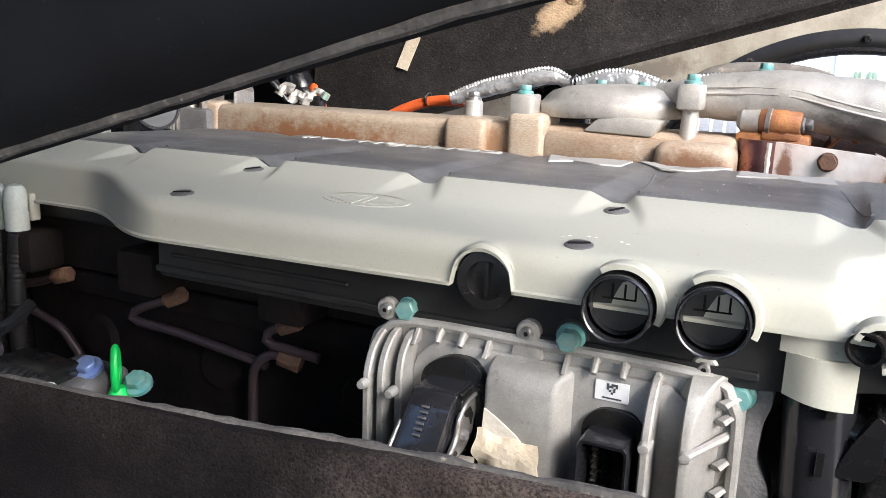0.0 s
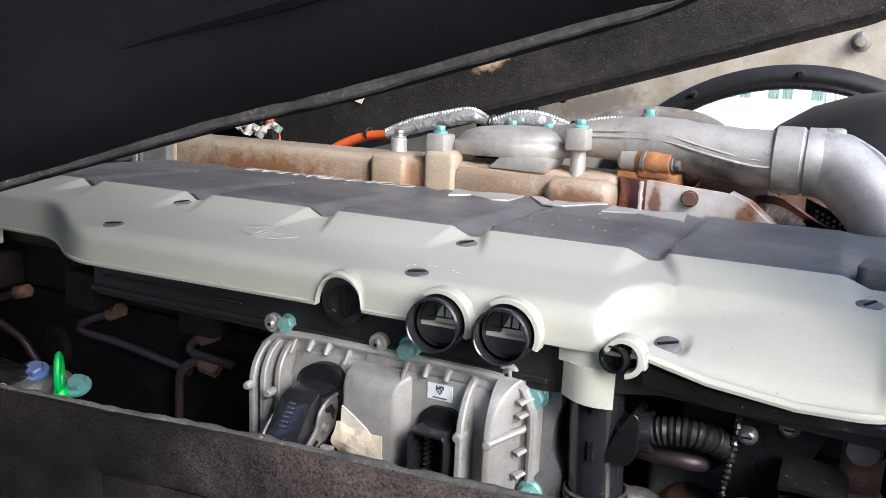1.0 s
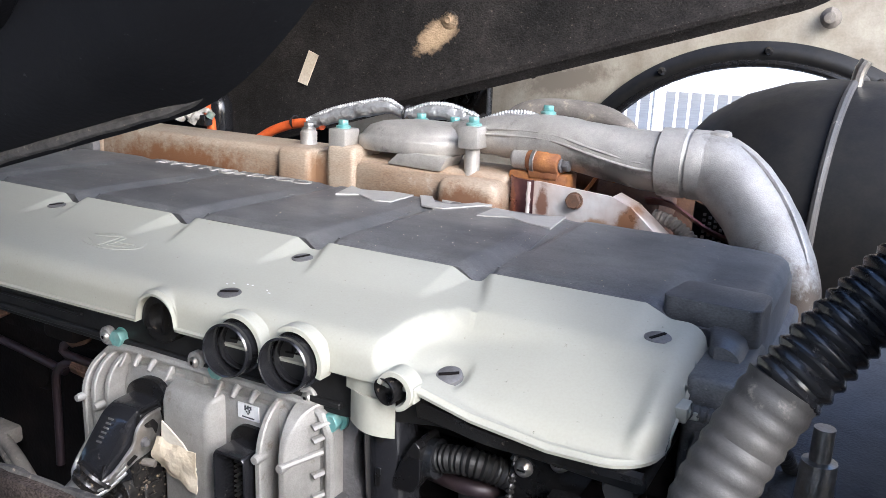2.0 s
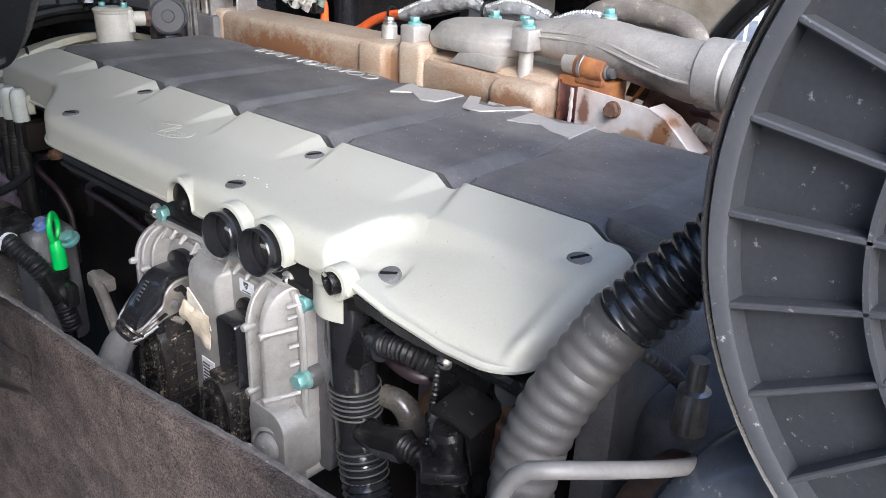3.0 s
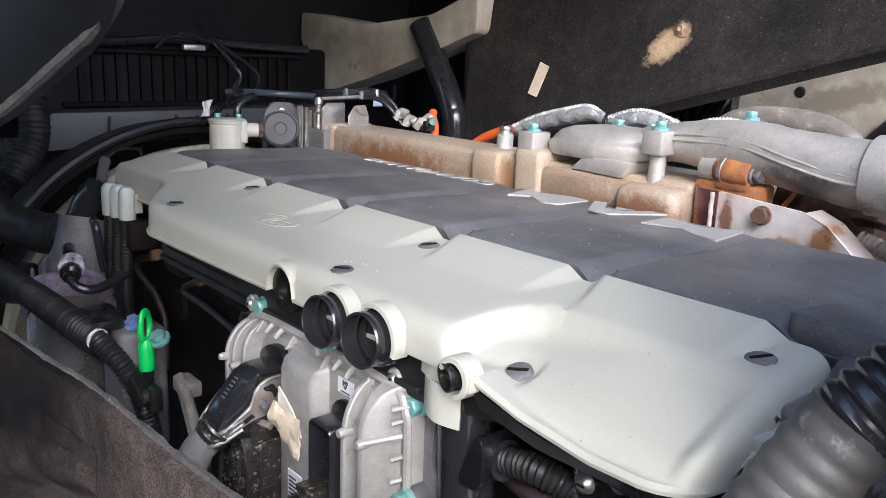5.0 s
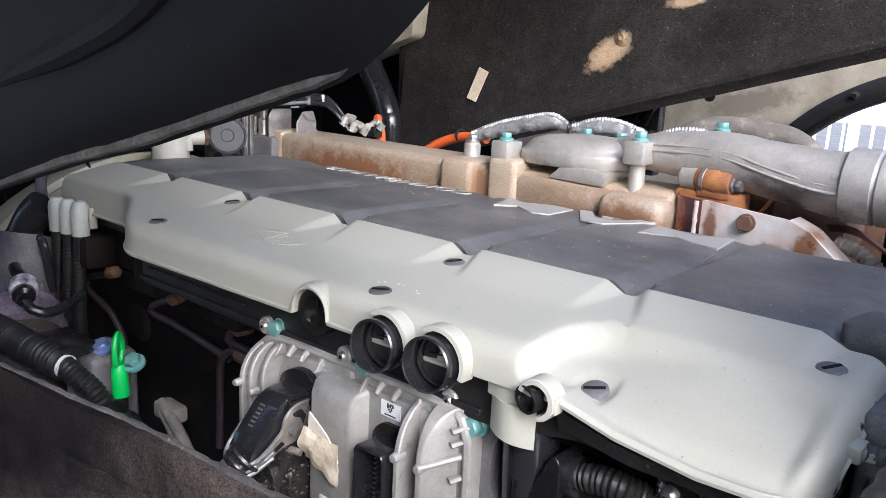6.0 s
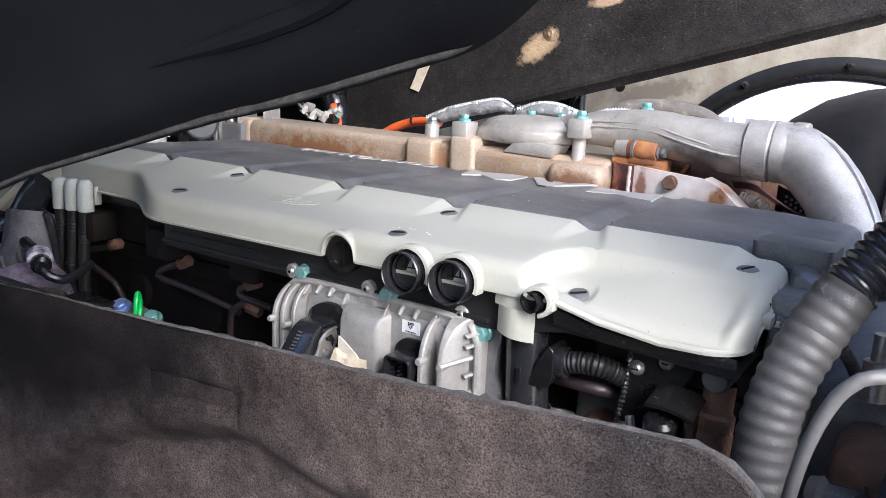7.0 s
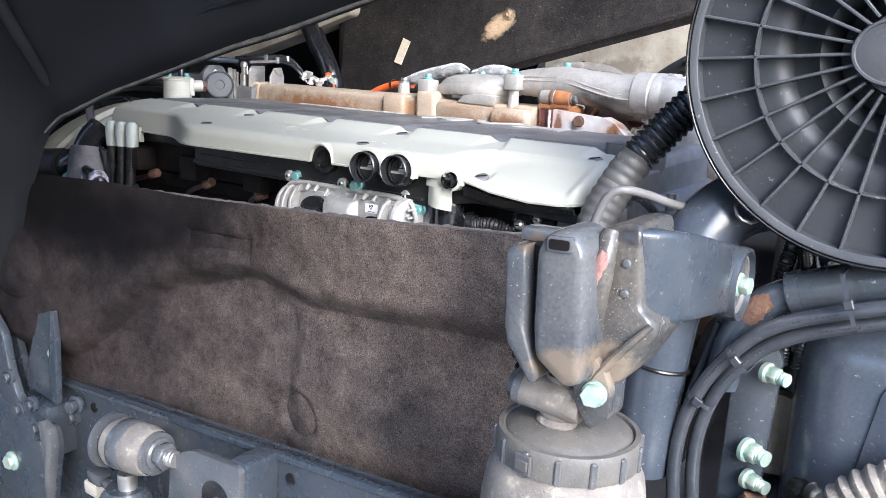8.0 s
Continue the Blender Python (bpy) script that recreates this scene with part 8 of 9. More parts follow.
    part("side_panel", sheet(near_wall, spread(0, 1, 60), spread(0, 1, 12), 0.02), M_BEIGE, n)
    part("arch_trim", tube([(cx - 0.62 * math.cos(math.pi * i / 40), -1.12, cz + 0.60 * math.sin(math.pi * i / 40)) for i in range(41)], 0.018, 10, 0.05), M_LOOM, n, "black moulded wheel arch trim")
    v = thing("louvred_panel", (-0.25, 0.95, 1.36), "black louvred vent panel behind the felt wall", "vent")
    part("panel", box(-0.43, -0.30, 0.96, 0.99, 1.30, 1.48, 0.006), M_BLACK, v)
    for i in range(6):
        part("slat", moved(box(-0.004, 0.004, -0.012, 0.0, -0.034, 0.034), pose(-0.415 + i * 0.021, 0.955, 1.43, 0, 25, 0)), M_BLACK, v, smooth=0)
    w = thing("rear_intake_drum", (0.55, 0.75, 1.0), "large glossy black drum with a strap behind the pipe", "drum")
    part("drum", lathe([(0, -0.135), (0.05, -0.130), (0.10, -0.106), (0.145, -0.066), (0.175, -0.020), (0.194, 0.035), (0.203, 0.09), (0.203, 0.42), (0, 0.42)], 64, aim((0.250, 0.76, 1.290), (1, -0.10, 0.0))), M_LOOM, w)
    part("strap", ring(0.206, 0.006, (0.375, 0.748, 1.290), (1, -0.10, 0), 64), M_RUBBER, w)
    part("strap_bolt", tube([(0.372, 0.70, 1.48), (0.374, 0.70, 1.505), (0.38, 0.70, 1.52)], 0.008, 10), M_ZINC, w)


cab()


# ---- front of the engine ----
def front_bay():
    r = thing("radiator_box", (-1.08, 0.25, 1.0), "black ribbed radiator housing in deep shade", "radiator")
    # housing and ribs get their deep shade from the material's colour
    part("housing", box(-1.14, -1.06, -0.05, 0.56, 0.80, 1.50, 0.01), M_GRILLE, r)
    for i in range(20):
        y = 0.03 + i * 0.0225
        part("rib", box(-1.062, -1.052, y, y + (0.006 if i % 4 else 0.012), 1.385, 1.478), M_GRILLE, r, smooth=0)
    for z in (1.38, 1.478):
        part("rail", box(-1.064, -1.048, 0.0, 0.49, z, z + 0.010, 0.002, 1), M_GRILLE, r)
    part("cross_tube", tube([(-1.045, -0.01, 1.497), (-1.045, 0.1, 1.500), (-1.045, 0.22, 1.510), (-1.045, 0.35, 1.503), (-1.045, 0.50, 1.498)], 0.009, 10), M_RUBBERB, r)
    loom = thing("wire_loom", (-1.03, 0.3, 1.38), "loose black cables hanging before the radiator", "cable")
    for pts in ([(-1.02, 0.21, 1.52), (-1.02, 0.24, 1.515), (-1.01, 0.30, 1.49), (-1.0, 0.36, 1.445), (-0.98, 0.33, 1.41), (-0.95, 0.26, 1.385)],
                [(-0.95, 0.215, 1.535), (-0.88, 0.214, 1.502), (-0.85, 0.240, 1.458), (-0.848, 0.2435, 1.445), (-0.845, 0.233, 1.429), (-0.82, 0.186, 1.388), (-0.80, 0.150, 1.372)],
                [(-1.04, 0.17, 1.49), (-1.03, 0.19, 1.512), (-1.03, 0.24, 1.512), (-1.03, 0.27, 1.495)]):
        part("cable", tube(pts, 0.0045, 8), M_RUBBERB, loom)
    part("paper_tag", rough_up(sheet(lambda u, v: (-0.80 + 0.010 * math.sin(4 * u + 2 * v), 0.145 + 0.022 * u + 0.003 * v, 1.381 + 0.025 * v + 0.004 * u), spread(0, 1, 10), spread(0, 1, 10), 0.001), 0.004, 90), M_LABEL, loom, "crumpled white paper tag", smooth=20)
    part("joint", box(-1.035, -1.02, 0.215, 0.26, 1.488, 1.50, 0.003), M_ZINC, loom)
    s = thing("fan_shroud", (-0.86, 0.25, 0.9), "dark fan shroud ring with a cream inner fan ring", "fan shroud")
    part("beam", prism(rounded([(-0.06, 1.315), (0.50, 1.35), (0.50, 1.385), (-0.05, 1.378)], 0.006), "x", -1.04, -0.95, 0.004), M_SHROUD, s)
    for y in (0.04, 0.16, 0.20, 0.26):
        part("gusset", prism([(y, 1.335), (y + 0.014, 1.335), (y + 0.004, 1.372)], "x", -0.952, -0.935), M_SHROUD, s)
    part("outer_ring", lathe([(0.335, -0.06), (0.350, -0.055), (0.352, 0.04), (0.362, 0.05), (0.366, 0.0), (0.366, -0.06)], 90, aim((-0.87, 0.15, 1.0), (1, 0, 0))), M_LOOM, s)
    part("lip", ring(0.372, 0.008, (-0.825, 0.15, 1.0), (1, 0, 0), 90), M_LOOM, s)
    part("fan_ring", lathe([(0.285, -0.06), (0.322, -0.06), (0.330, -0.03), (0.338, 0.02), (0.338, 0.030), (0.328, 0.032), (0.322, 0.02), (0.300, 0.016), (0.285, 0.0)], 90, aim((-0.80, 0.15, 1.0), (1, 0, 0))), M_CREAM, s, "cream plastic fan ring")
    part("back_wall", box(-1.05, -1.03, -0.25, 0.70, 0.75, 1.33), M_BLACK, s, smooth=0)
    p = thing("fluid_reservoir", (-0.69, 0.14, 1.33), "small pale cast reservoir with a brown capped outlet", "reservoir")
    part("pot", lathe([(0.0265, 0.0), (0.0275, 0.003), (0.0275, 0.050), (0.0290, 0.052), (0.0290, 0.056), (0.026, 0.058), (0, 0.0585)], 32, aim((-0.690, 0.1405, 1.330), (0, 0, 1))), M_POT, p)
    part("rim", ring(0.0288, 0.0012, (-0.690, 0.1405, 1.3855), (0, 0, 1), 32, 6), M_CREAM, p)
    part("lug", lathe([(0.0065, 0), (0.0068, 0.030), (0.0055, 0.034), (0, 0.035)], 18, aim((-0.668, 0.1575, 1.3515), (0, 0, 1))), M_POT, p)
    part("outlet", tube([(-0.680, 0.155, 1.369), (-0.668, 0.170, 1.371), (-0.664, 0.180, 1.371)], 0.0115, 18, 0.003), M_POT, p)
    part("outlet_cap", lathe([(0.0125, 0), (0.0125, 0.007), (0.009, 0.009), (0, 0.009)], 6, aim((-0.664, 0.180, 1.371), (0.3, 1, 0))), M_RUST, p, "brown hexagon cap")
    part("foot", box(-0.72, -0.66, 0.112, 0.178, 1.318, 1.333, 0.003), M_POT, p)
    for dx, dy in ((-0.012, -0.010), (0.012, 0.014)):
        part("bolt", hexhead((-0.690 + dx, 0.1405 + dy, 1.3875), (0, 0, 1), 0.0052, 0.008), M_TEAL, p)
    d = thing("front_pulley", (-0.645, 0.21, 1.32), "dark round disc beside the reservoir", "pulley")
    m = aim((-0.645, 0.2105, 1.3745), (1, -0.62, 0.12))
    part("disc", lathe([(0, 0.004), (0.009, 0.004), (0.010, 0.006), (0.0245, 0.006), (0.0262, 0.008), (0.0285, 0.007), (0.0290, 0.004), (0.0290, -0.006), (0, -0.006)], 40, m), M_SHROUD, d)
    part("foot", box(-0.66, -0.63, 0.195, 0.225, 1.30, 1.347, 0.003), M_BLACK, d)
    b = thing("front_bracket", (-0.66, 0.28, 1.30), "dark plate with bright zinc strips and a lifting post", "bracket")
    part("plate", prism(rounded([(0.205, 1.30), (0.268, 1.30), (0.268, 1.400), (0.257, 1.4125), (0.222, 1.4130), (0.206, 1.396)], 0.007), "x", -0.700, -0.690, 0.002), M_IRON, b)
    # light seen through the hole, painted as a white disc on the plate
    part("hole_light", lathe([(0, 0.001), (0.0045, 0.001), (0.0055, 0)], 16, aim((-0.6895, 0.238, 1.3985), (1, 0, 0))), M_LABEL, b, "white disc standing for light through a hole in the plate")
    for k, (y0, y1, z1) in enumerate(((0.2570, 0.2605, 1.408), (0.2620, 0.2655, 1.409), (0.2690, 0.2760, 1.406), (0.2775, 0.2825, 1.401))):
        part("strip", box(-0.674 - 0.004 * (k % 2), -0.667, y0, y1, 1.30, z1, 0.001, 1), M_ZINC, b)
    part("post", lathe([(0.0085, 0.0), (0.0085, 0.028), (0.0060, 0.031), (0.0060, 0.042), (0.0075, 0.044), (0.0075, 0.051), (0.005, 0.055), (0, 0.055)], 18, aim((-0.660, 0.2905, 1.368), (0, 0, 1))), M_ZINC, b)
    part("post_plate", prism(rounded([(0.279, 1.370), (0.323, 1.370), (0.323, 1.4155), (0.286, 1.4160), (0.279, 1.405)], 0.004), "x", -0.634, -0.630, 0.0008, 1), M_ZINC, b)
    part("triangle", prism(rounded([(0.3105, 1.370), (0.3115, 1.396), (0.3225, 1.4125), (0.3430, 1.4140), (0.3500, 1.396), (0.3500, 1.370)], 0.003), "x", -0.604, -0.600, 0.0008, 1), M_ZINC, b)
    part("triangle_fold", tube([(-0.6005, 0.3225, 1.4100), (-0.600, 0.332, 1.400), (-0.600, 0.346, 1.397)], 0.0022, 8), M_ZINC, b)
    part("foot", box(-0.70, -0.62, 0.275, 0.40, 1.20, 1.372, 0.006), M_IRON, b)
    fl = thing("front_hoses", (-0.66, 0.32, 1.40), "thin black hoses and a bright line at the engine front", "hose")
    part("blue_pipe", tube([(-0.78, 0.185, 1.424), (-0.735, 0.208, 1.4265), (-0.70, 0.250, 1.425), (-0.695, 0.304, 1.4222)], 0.0058, 12), M_DUCT, fl)
    for i in range(4):
        o = Vector((-0.004 * i, 0.002 * i, 0.0045 * (i - 1)))
        run = [(-0.690, 0.300, 1.420), (-0.64, 0.311, 1.4265), (-0.62, 0.350, 1.4310), (-0.615, 0.380, 1.4270), (-0.605, 0.398, 1.411), (-0.59, 0.412, 1.385)]
        part("hose", tube([tuple(Vector(q) + o * (1 + 0.4 * math.sin(i + k))) for k, q in enumerate(run)], 0.0042, 10), M_RUBBERB, fl)
    part("bright_line", tube([(-0.618, 0.270, 1.4232), (-0.615, 0.308, 1.4253), (-0.612, 0.344, 1.4270)], 0.0028, 8), M_ZINC, fl)
    for q in ((-0.612, 0.342, 1.430), (-0.622, 0.318, 1.434), (-0.618, 0.378, 1.433)):
        part("clip", rough_up(box(q[0] - 0.004, q[0] + 0.004, q[1] - 0.003, q[1] + 0.003, q[2] - 0.008, q[2] + 0.006, 0.0015, 1), 0.001, 200), M_ZINC, fl)
    part("elbow", tube([(-0.74, 0.215, 1.418), (-0.725, 0.203, 1.4195), (-0.72, 0.182, 1.4125), (-0.718, 0.172, 1.399), (-0.716, 0.171, 1.378)], 0.0068, 14), M_RUBBERB, fl)
    part("elbow_loop", tube([(-0.735, 0.190, 1.428), (-0.73, 0.176, 1.431), (-0.725, 0.170, 1.424), (-0.73, 0.183, 1.420)], 0.0035, 8), M_RUBBERB, fl)
    fw = thing("foil_scraps", (-0.58, 0.44, 1.38), "crumpled foil wrap and plugs where the hoses drop", "heat sleeve")
    for i, (x, y, z, r) in enumerate(((-0.600, 0.408, 1.402, 0.008), (-0.588, 0.418, 1.392, 0.007), (-0.575, 0.430, 1.388, 0.008), (-0.570, 0.442, 1.396, 0.006))):
        part("foil", rough_up(tube([(x, y, z - 0.012), (x + 0.006, y + 0.004, z), (x + 0.016, y + 0.010, z - 0.005)], r, 10, 0.004), 0.004, 120, i), M_ALU2, fw, smooth=20)
    part("plug", box(-0.568, -0.548, 0.432, 0.452, 1.372, 1.390, 0.003), M_BLACK, fw)
    part("cap", lathe([(0.006, 0), (0.006, 0.010), (0, 0.011)], 14, aim((-0.545, 0.44, 1.386), (0.5, 0.3, 1))), M_PALETEAL, fw)
    bp = thing("black_bent_pipe", (-0.80, 0.74, 1.2), "glossy black bent pipe beside the felt wall", "pipe")
    part("pipe", tube([(-0.86, 0.665, 1.56), (-0.820, 0.665, 1.505), (-0.793, 0.665, 1.465), (-0.770, 0.665, 1.431), (-0.748, 0.665, 1.386), (-0.740, 0.665, 1.34), (-0.735, 0.665, 1.0)], 0.026, 24), M_TUBE, bp)
    # side of the engine, front half
    caps = [(-0.585, -0.081), (-0.559, -0.079), (-0.533, -0.077)]
    for i, (x, y) in enumerate(caps):
        c = thing("capped_tube", (x, y, 1.20), "grey-green round cap over a black ribbed tube", "tube", "capped tubes")
        z = 1.313 + 0.001 * i
        part("cap", lathe([(0.0105, -0.040), (0.0108, -0.010), (0.0098, -0.003), (0.0065, 0.002), (0, 0.004)], 20, aim((x, y, z), (0, 0, 1))), M_CAP, c)
        part("ribbed_tube", tube([(x, y, z - 0.036), (x - 0.002 * i, y - 0.002, z - 0.08), (x - 0.006, y - 0.004, z - 0.14), (x - 0.01, y, z - 0.22)], ribs(0.0078, 0.0007, 0.0048), 12, 0.0012), M_LOOM, c)
    hold = thing("tube_holder", (-0.55, -0.075, 1.29), "pale plastic holder joining the caps to the cover", "holder")
    part("arm", box(-0.523, -0.519, -0.072, -0.062, 1.284, 1.310, 0.001, 1), M_WHITE, hold)
    part("bar", box(-0.596, -0.52, -0.072, -0.066, 1.292, 1.300, 0.001, 1), M_WHITE, hold)
    for pts, label in (([(-0.505, -0.050, 1.230), (-0.521, -0.050, 1.2255), (-0.540, -0.051, 1.2185), (-0.566, -0.053, 1.2112), (-0.5755, -0.055, 1.2027), (-0.5636, -0.055, 1.1927), (-0.536, -0.053, 1.1826), (-0.515, -0.052, 1.1746), (-0.502, -0.050, 1.1595), (-0.490, -0.050, 1.1413), (-0.478, -0.055, 1.08)], "bent brown steel fuel line with a nut"),
                       ([(-0.361, -0.050, 1.2318), (-0.373, -0.050, 1.2262), (-0.391, -0.051, 1.2197), (-0.410, -0.053, 1.2111), (-0.4161, -0.054, 1.2047), (-0.409, -0.053, 1.1999), (-0.375, -0.051, 1.1978), (-0.335, -0.050, 1.1934), (-0.285, -0.050, 1.1874), (-0.267, -0.048, 1.1833)], "second bent brown steel fuel line"),
                       ([(-0.237, -0.046, 1.1917), (-0.2548, -0.050, 1.1968), (-0.2667, -0.052, 1.1924), (-0.2759, -0.053, 1.1814), (-0.2781, -0.053, 1.1603), (-0.2784, -0.053, 1.1446), (-0.278, -0.055, 1.08)], "upright brown fuel line beside the control unit"),
                       ([(-0.2372, -0.048, 1.2277), (-0.2545, -0.050, 1.2207), (-0.2634, -0.052, 1.2127), (-0.2605, -0.052, 1.2060), (-0.2402, -0.050, 1.2036), (-0.215, -0.045, 1.1990)], "short brown fuel line")):
        e = thing("fuel_line", pts[0], label, "pipe", "fuel lines")
        part("line", tube(pts, 0.0043, 12), M_FUEL, e)
        a = Vector(pts[0])
        d0 = (Vector(pts[1]) - a).normalized()
        part("union_nut", moved(prism([(0.0085 * math.cos(radians(60 * i)), 0.0085 * math.sin(radians(60 * i))) for i in range(6)], "z", -0.004, 0.016, 0.001, 1), aim(a, d0)), M_RUST, e)
    # filter housing, neck and thermostat
    h = thing("filter_housing", (-0.58, -0.13, 0.95), "grey cast iron housing with lavender primer splashes", "filter housing")
    part("barrel", rough_up(tube([(-0.577, -0.144, 1.160), (-0.535, -0.152, 1.10), (-0.48, -0.165, 1.02), (-0.44, -0.17, 0.95)], lambda s, t: 0.051 + 0.008 * t, 28), 0.002, 40), M_GRIMY, h)
    way = Vector((0.70, -0.20, -0.75))
    part("joint_ring", rough_up(lathe([(0.040, -0.016), (0.050, -0.012), (0.055, -0.004), (0.057, 0.004), (0.053, 0.007), (0.053, 0.014), (0.058, 0.017), (0.058, 0.024), (0.050, 0.028)], 44, aim((-0.583, -0.142, 1.170), way)), 0.0012, 60), M_LAVENDER, h, "lavender splashed joint ring")
    for k in range(7):
        g = radians(200 + 26 * k)
        side, up = way.cross(Vector((0, 0, 1))).normalized(), way.cross(way.cross(Vector((0, 0, 1)))).normalized()
        q = Vector((-0.595, -0.139, 1.182)) + (side * math.cos(g) + up * math.sin(g)) * 0.046
        part("cast_web", moved(box(-0.0022, 0.0022, -0.006, 0.006, -0.012, 0.020, 0.001, 1), aim(q, way)), M_CASTGREY, h)
    part("top_cap", rough_up(tube([(-0.612, -0.108, 1.266), (-0.607, -0.116, 1.236), (-0.596, -0.127, 1.200), (-0.582, -0.140, 1.166)], lambda s, t: 0.030 + 0.019 * t * t, 26), 0.003, 50), M_CASTGREY, h, "dusty pale grey upper casting")
    part("cap_shoulder", rough_up(lathe([(0.0, 0.010), (0.018, 0.010), (0.024, 0.004), (0.026, -0.010)], 24, aim((-0.635, -0.142, 1.200), (-0.5, -0.5, 0.7))), 0.0016, 70), M_CASTGREY, h)
    part("flange", rough_up(box(-0.44, -0.375, -0.150, -0.09, 1.02, 1.178, 0.012, 3), 0.003, 40), M_IRON, h)
    part("bolt", hexhead((-0.391, -0.126, 1.182), (0.1, -0.5, 0.9), 0.009, 0.008), M_BLUE, h, "blue bolt head")
    part("bolt", hexhead((-0.350, -0.112, 1.172), (0.2, -0.5, 0.9), 0.009, 0.009), M_TEAL, h, "teal coated bolt")
    part("bolt", hexhead((-0.640, -0.135, 1.212), (0, -0.6, 0.8), 0.008, 0.008), M_TEAL, h, "teal coated bolt")
    for i in range(6):
        part("cast_bar", moved(box(-0.004, 0.004, -0.0015, 0.0015, -0.006, 0.006, 0.001, 1), Matrix.Translation((-0.565 + 0.012 * i, -0.200 - 0.001 * i, 1.085 - 0.013 * i)) @ Matrix.Rotation(radians(45), 4, "Y")), M_ZINC, h)
    n = thing("filler_neck", (-0.63, -0.1, 1.22), "black rubber neck and elbow beside the fan", "hose")
    part("neck", tube([(-0.612, -0.085, 1.302), (-0.625, -0.095, 1.285), (-0.640, -0.105, 1.255), (-0.665, -0.115, 1.235), (-0.70, -0.12, 1.225)], 0.021, 18), M_RUBBERB, n)
    part("vent", tube([(-0.605, -0.10, 1.268), (-0.585, -0.105, 1.268), (-0.572, -0.105, 1.255), (-0.568, -0.10, 1.20)], 0.0055, 10), M_RUBBERB, n)
    se = thing("sensor", (-0.59, -0.12, 1.2), "sensor with a paint-splashed coupling, black plug and cable", "sensor")
    m = aim((-0.522, -0.152, 1.226), (0.80, -0.35, -0.30))
    part("coupling", rough_up(lathe([(0.006, -0.010), (0.013, -0.009), (0.0155, -0.004), (0.0145, 0.001), (0.0160, 0.003), (0.0155, 0.009), (0.011, 0.011)], 22, m), 0.0012, 150), M_SPLASH, se, "white and purple splashed coupling")
    part("plug", lathe([(0.011, 0.008), (0.0125, 0.012), (0.0125, 0.020), (0.0085, 0.024), (0.0075, 0.030), (0, 0.030)], 18, m), M_BLACK, se)
    part("cable", tube([(-0.500, -0.161, 1.217), (-0.490, -0.158, 1.208), (-0.484, -0.142, 1.202), (-0.490, -0.118, 1.205), (-0.500, -0.095, 1.212)], 0.0058, 10), M_RUBBERB, se)
    part("tail", tube([(-0.532, -0.148, 1.230), (-0.552, -0.146, 1.234), (-0.575, -0.140, 1.236)], 0.0075, 10), M_BLACK, se)
    rh = thing("ribbed_loom", (-0.5, -0.17, 1.1), "black corrugated cable sleeve across the housing with a pale tape", "cable")
    run = [(-0.86, -0.21, 1.185), (-0.74, -0.205, 1.186), (-0.62, -0.198, 1.187), (-0.52, -0.188, 1.184), (-0.435, -0.178, 1.178), (-0.394, -0.167, 1.171)]
    part("sleeve", tube(run, ribs(0.0155, 0.0026, 0.0060), 18, 0.0014), M_LOOM, rh)
    tail = [(-0.394, -0.167, 1.171), (-0.378, -0.162, 1.162), (-0.363, -0.154, 1.150), (-0.352, -0.146, 1.132), (-0.346, -0.136, 1.105), (-0.342, -0.128, 1.06)]
    part("tail_sleeve", tube(tail, ribs(0.0105, 0.0020, 0.0052), 16, 0.0013), M_LOOM, rh)
    part("tape", tube([(-0.406, -0.1705, 1.1735), (-0.391, -0.1662, 1.170)], 0.0128, 18, 0.004, curve=False), M_LABEL, rh)
    part("saddle", rough_up(box(-0.462, -0.392, -0.172, -0.128, 1.176, 1.190, 0.005, 2), 0.001, 80), M_BLACK, rh)
    part("saddle_clip", box(-0.452, -0.430, -0.186, -0.170, 1.178, 1.193, 0.003, 1), M_BLACK, rh)
    part("plug", moved(box(-0.011, 0.011, -0.009, 0.009, -0.018, 0.018, 0.003, 2), aim((-0.340, -0.140, 1.120), (0.5, 0.2, -0.8))), M_BLACK, rh)
    g = thing("dipstick", (-0.36, -0.125, 1.06), "bright green dipstick handle on a black tube", "dipstick")
    part("loop", moved(ring(0.0105, 0.0034, (0, 0, 0), (0, 0, 1), 26, 10), Matrix.Translation((-0.361, -0.124, 1.186)) @ Matrix.Rotation(radians(132), 4, "Z") @ Matrix.Rotation(radians(90), 4, "X") @ Matrix.Diagonal((1.0, 1.6, 1, 1))), M_GREEN, g)
    part("grip", lathe([(0.0085, 0), (0.0092, 0.002), (0.0085, 0.03), (0.006, 0.036), (0, 0.037)], 20, aim((-0.356, -0.125, 1.136), (-0.08, 0, 1))), M_GREEN, g)
    part("tube", tube([(-0.356, -0.125, 1.138), (-0.352, -0.128, 1.10), (-0.345, -0.13, 1.02), (-0.34, -0.12, 0.95)], 0.0075, 12), M_BLACK, g)
    part("clip", box(-0.352, -0.318, -0.138, -0.122, 1.098, 1.126, 0.004), M_BLACK, g)
    part("dot", lathe([(0, 0.001), (0.0025, 0.001), (0.0025, 0)], 10, aim((-0.337, -0.1385, 1.114), (0, -1, 0))), M_CABLE, g)
    u = thing("drain_union", (-0.29, -0.12, 1.05), "dull brass clamp with twin steel pipes", "pipe")
    part("clamp", box(-0.305, -0.268, -0.118, -0.098, 1.128, 1.146, 0.004), M_DUSTY, u)
    for dz in (0.0, 0.014):
        part("pipe", tube([(-0.30, -0.11, 1.137 + dz * 0.4), (-0.24, -0.125, 1.118 + dz), (-0.18, -0.14, 1.095 + dz)], 0.006, 12), M_DUSTY, u)
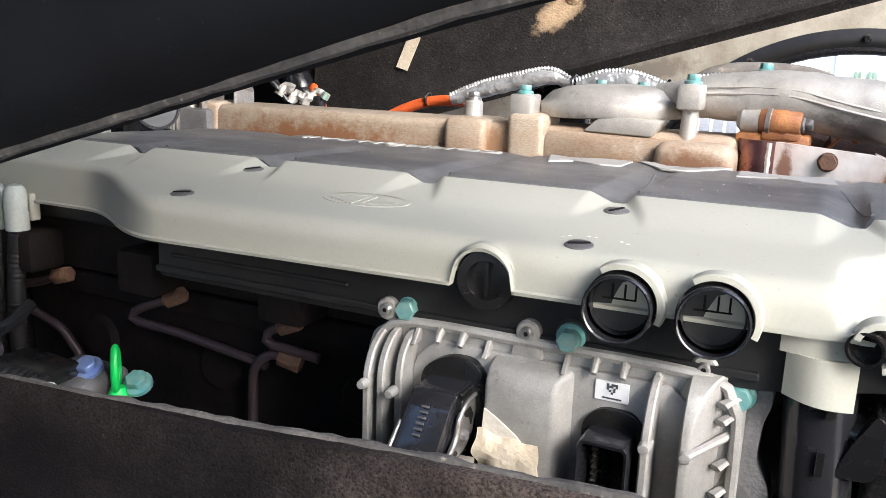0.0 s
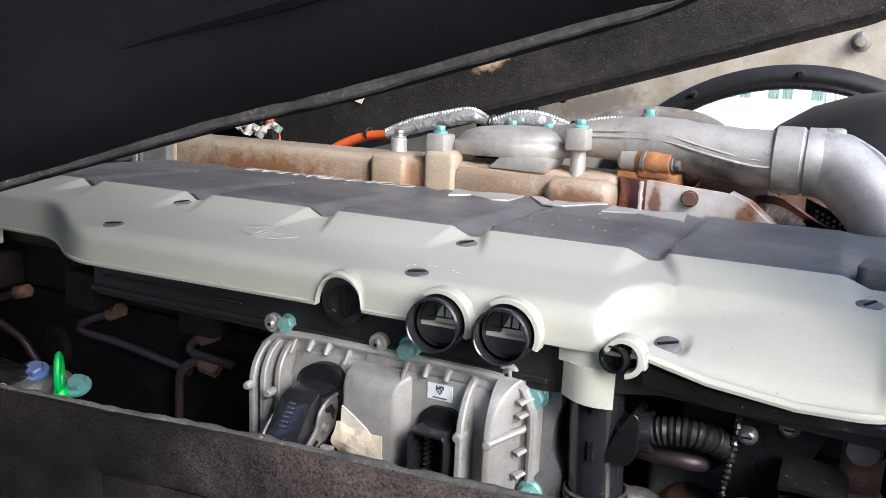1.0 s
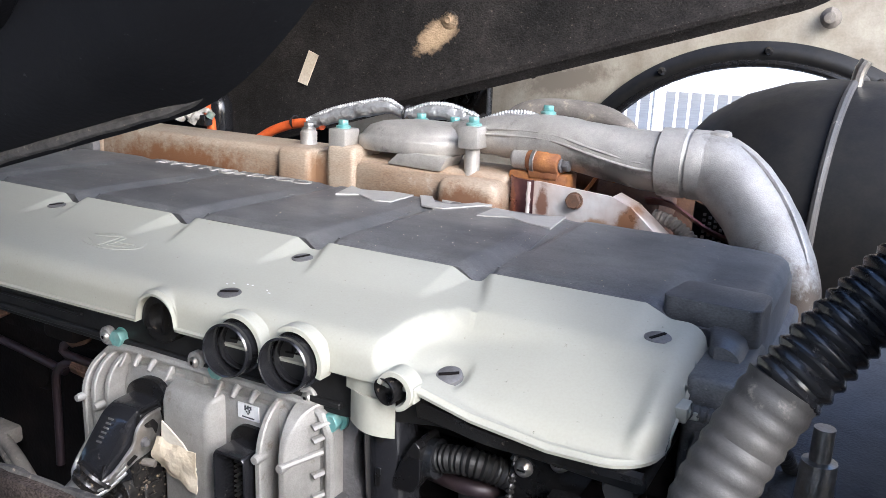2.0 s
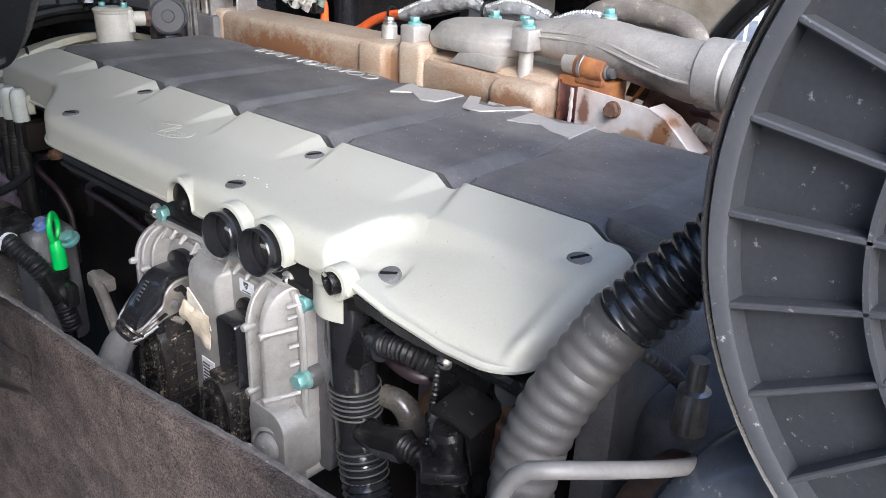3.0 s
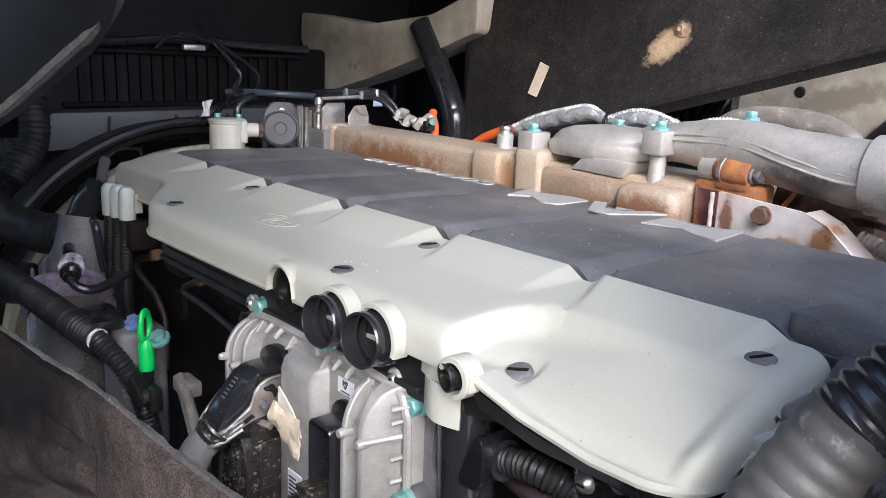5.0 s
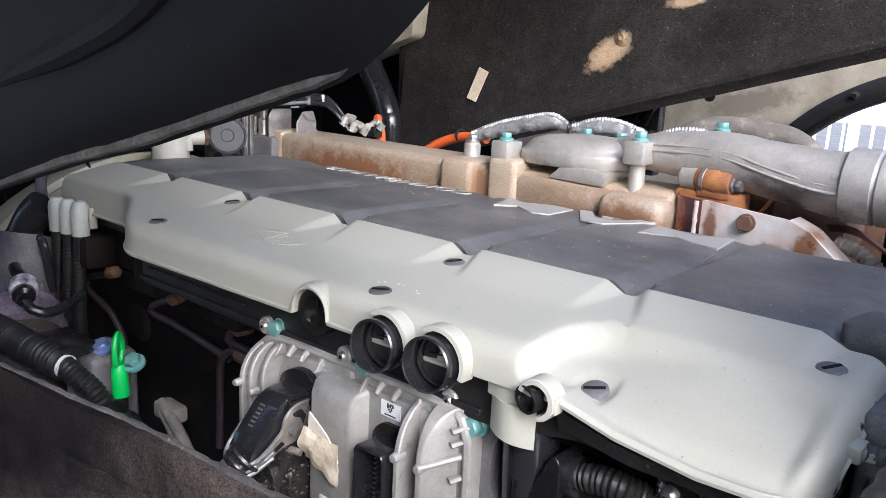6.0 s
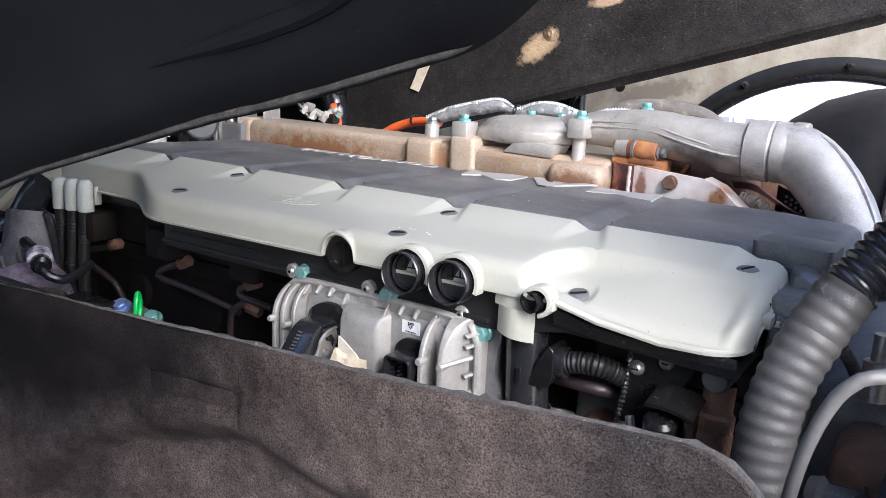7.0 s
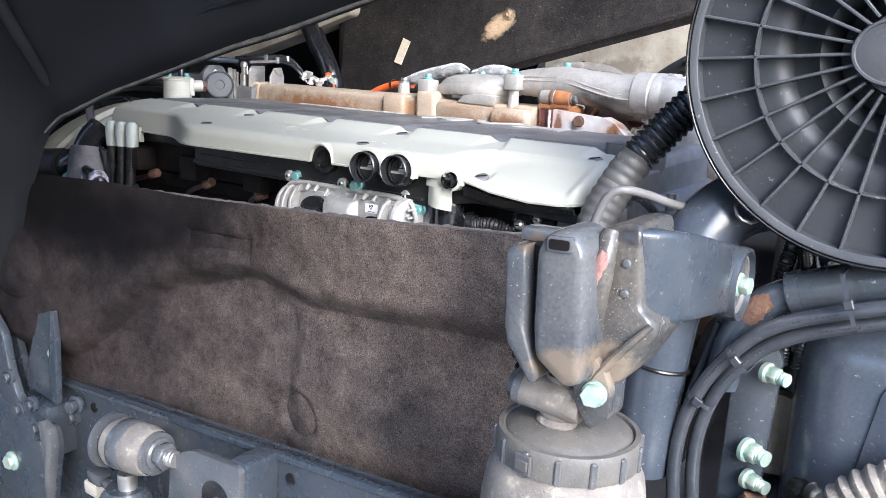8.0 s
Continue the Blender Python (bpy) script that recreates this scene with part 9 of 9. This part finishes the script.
    part("leg", tube([(-0.19, -0.135, 1.10), (-0.18, -0.13, 1.02), (-0.18, -0.06, 0.98)], 0.008, 10), M_IRON, u)
    fh = thing("front_hose", (-0.84, -0.15, 1.0), "thick black hoses curving down beside the fan shroud", "hose")
    part("ribbed", tube([(-0.90, -0.12, 1.52), (-0.88, -0.115, 1.46), (-0.86, -0.10, 1.40), (-0.85, -0.105, 1.34), (-0.84, -0.14, 1.29)], ribs(0.021, 0.002, 0.009), 18, 0.002), M_LOOM, fh)
    part("bend", tube([(-0.82, -0.22, 1.36), (-0.80, -0.205, 1.29), (-0.78, -0.17, 1.24), (-0.74, -0.135, 1.226), (-0.68, -0.118, 1.230)], 0.030, 20), M_LOOM, fh)
    part("lower_bend", tube([(-0.84, -0.26, 1.26), (-0.80, -0.235, 1.20), (-0.74, -0.20, 1.165), (-0.70, -0.16, 1.16)], 0.030, 20), M_LOOM, fh)
    part("drop", tube([(-0.82, -0.22, 1.36), (-0.83, -0.24, 1.42), (-0.85, -0.24, 1.50)], 0.028, 18), M_LOOM, fh)
    cl = thing("pipe_clamp", (-0.66, -0.04, 1.29), "small tarnished clamp with a purple smear before the fan", "clamp")
    part("stem", tube([(-0.705, -0.045, 1.330), (-0.690, -0.055, 1.315), (-0.672, -0.062, 1.300)], 0.0075, 12), M_PURPLE, cl)
    part("block", box(-0.69, -0.665, -0.075, -0.05, 1.284, 1.300, 0.003), M_ZINC, cl)
    part("wire", tube([(-0.705, -0.045, 1.330), (-0.69, -0.03, 1.345), (-0.64, -0.02, 1.352), (-0.60, -0.03, 1.348)], 0.002, 6), M_RUBBERB, cl)
    part("foot", box(-0.70, -0.66, -0.07, -0.03, 1.22, 1.288, 0.003), M_DARK, cl)
    for x, yy in ((-0.45, -0.31), (-0.45, 0.27), (0.10, -0.31), (0.10, 0.27)):
        mo = thing("engine_mount", (x, yy, 0.75), "black rubber engine mount between block and rail", "engine mount", "engine mounts")
        part("mount", box(x - 0.04, x + 0.04, yy - 0.002, yy + (0.285 if yy < 0 else 0.335), 0.78, 0.84, 0.006), M_BLACK, mo)
    for x in (-0.95, 1.25):
        ax = thing("axle", (x, 0.15, 0.0), "dark truck axle with wheels standing on the yard", "axle")
        part("beam", box(x - 0.06, x + 0.06, -0.60, 0.90, 0.42, 0.56, 0.02), M_FRAME, ax)
        for yy in (-0.70, 1.00):
            part("wheel", lathe([(0.0, -0.10), (0.28, -0.10), (0.30, -0.14), (0.47, -0.15), (0.50, -0.12), (0.50, 0.12), (0.47, 0.15), (0.30, 0.14), (0.0, 0.10)], 48, aim((x, yy, 0.50), (0, 1, 0))), M_RUBBERB, ax)
        for yy in (-0.31, 0.606):
            part("spring_seat", box(x - 0.05, x + 0.05, yy - 0.03, yy + 0.03, 0.54, 0.72, 0.006), M_FRAME, ax)
    y = thing("yellow_post", (-2.52, 0.265, 0), "yellow steel post beyond the truck front", "post")
    part("post", box(-2.55, -2.50, 0.245, 0.286, 0, 2.4, 0.006), M_YELLOW, y)


front_bay()
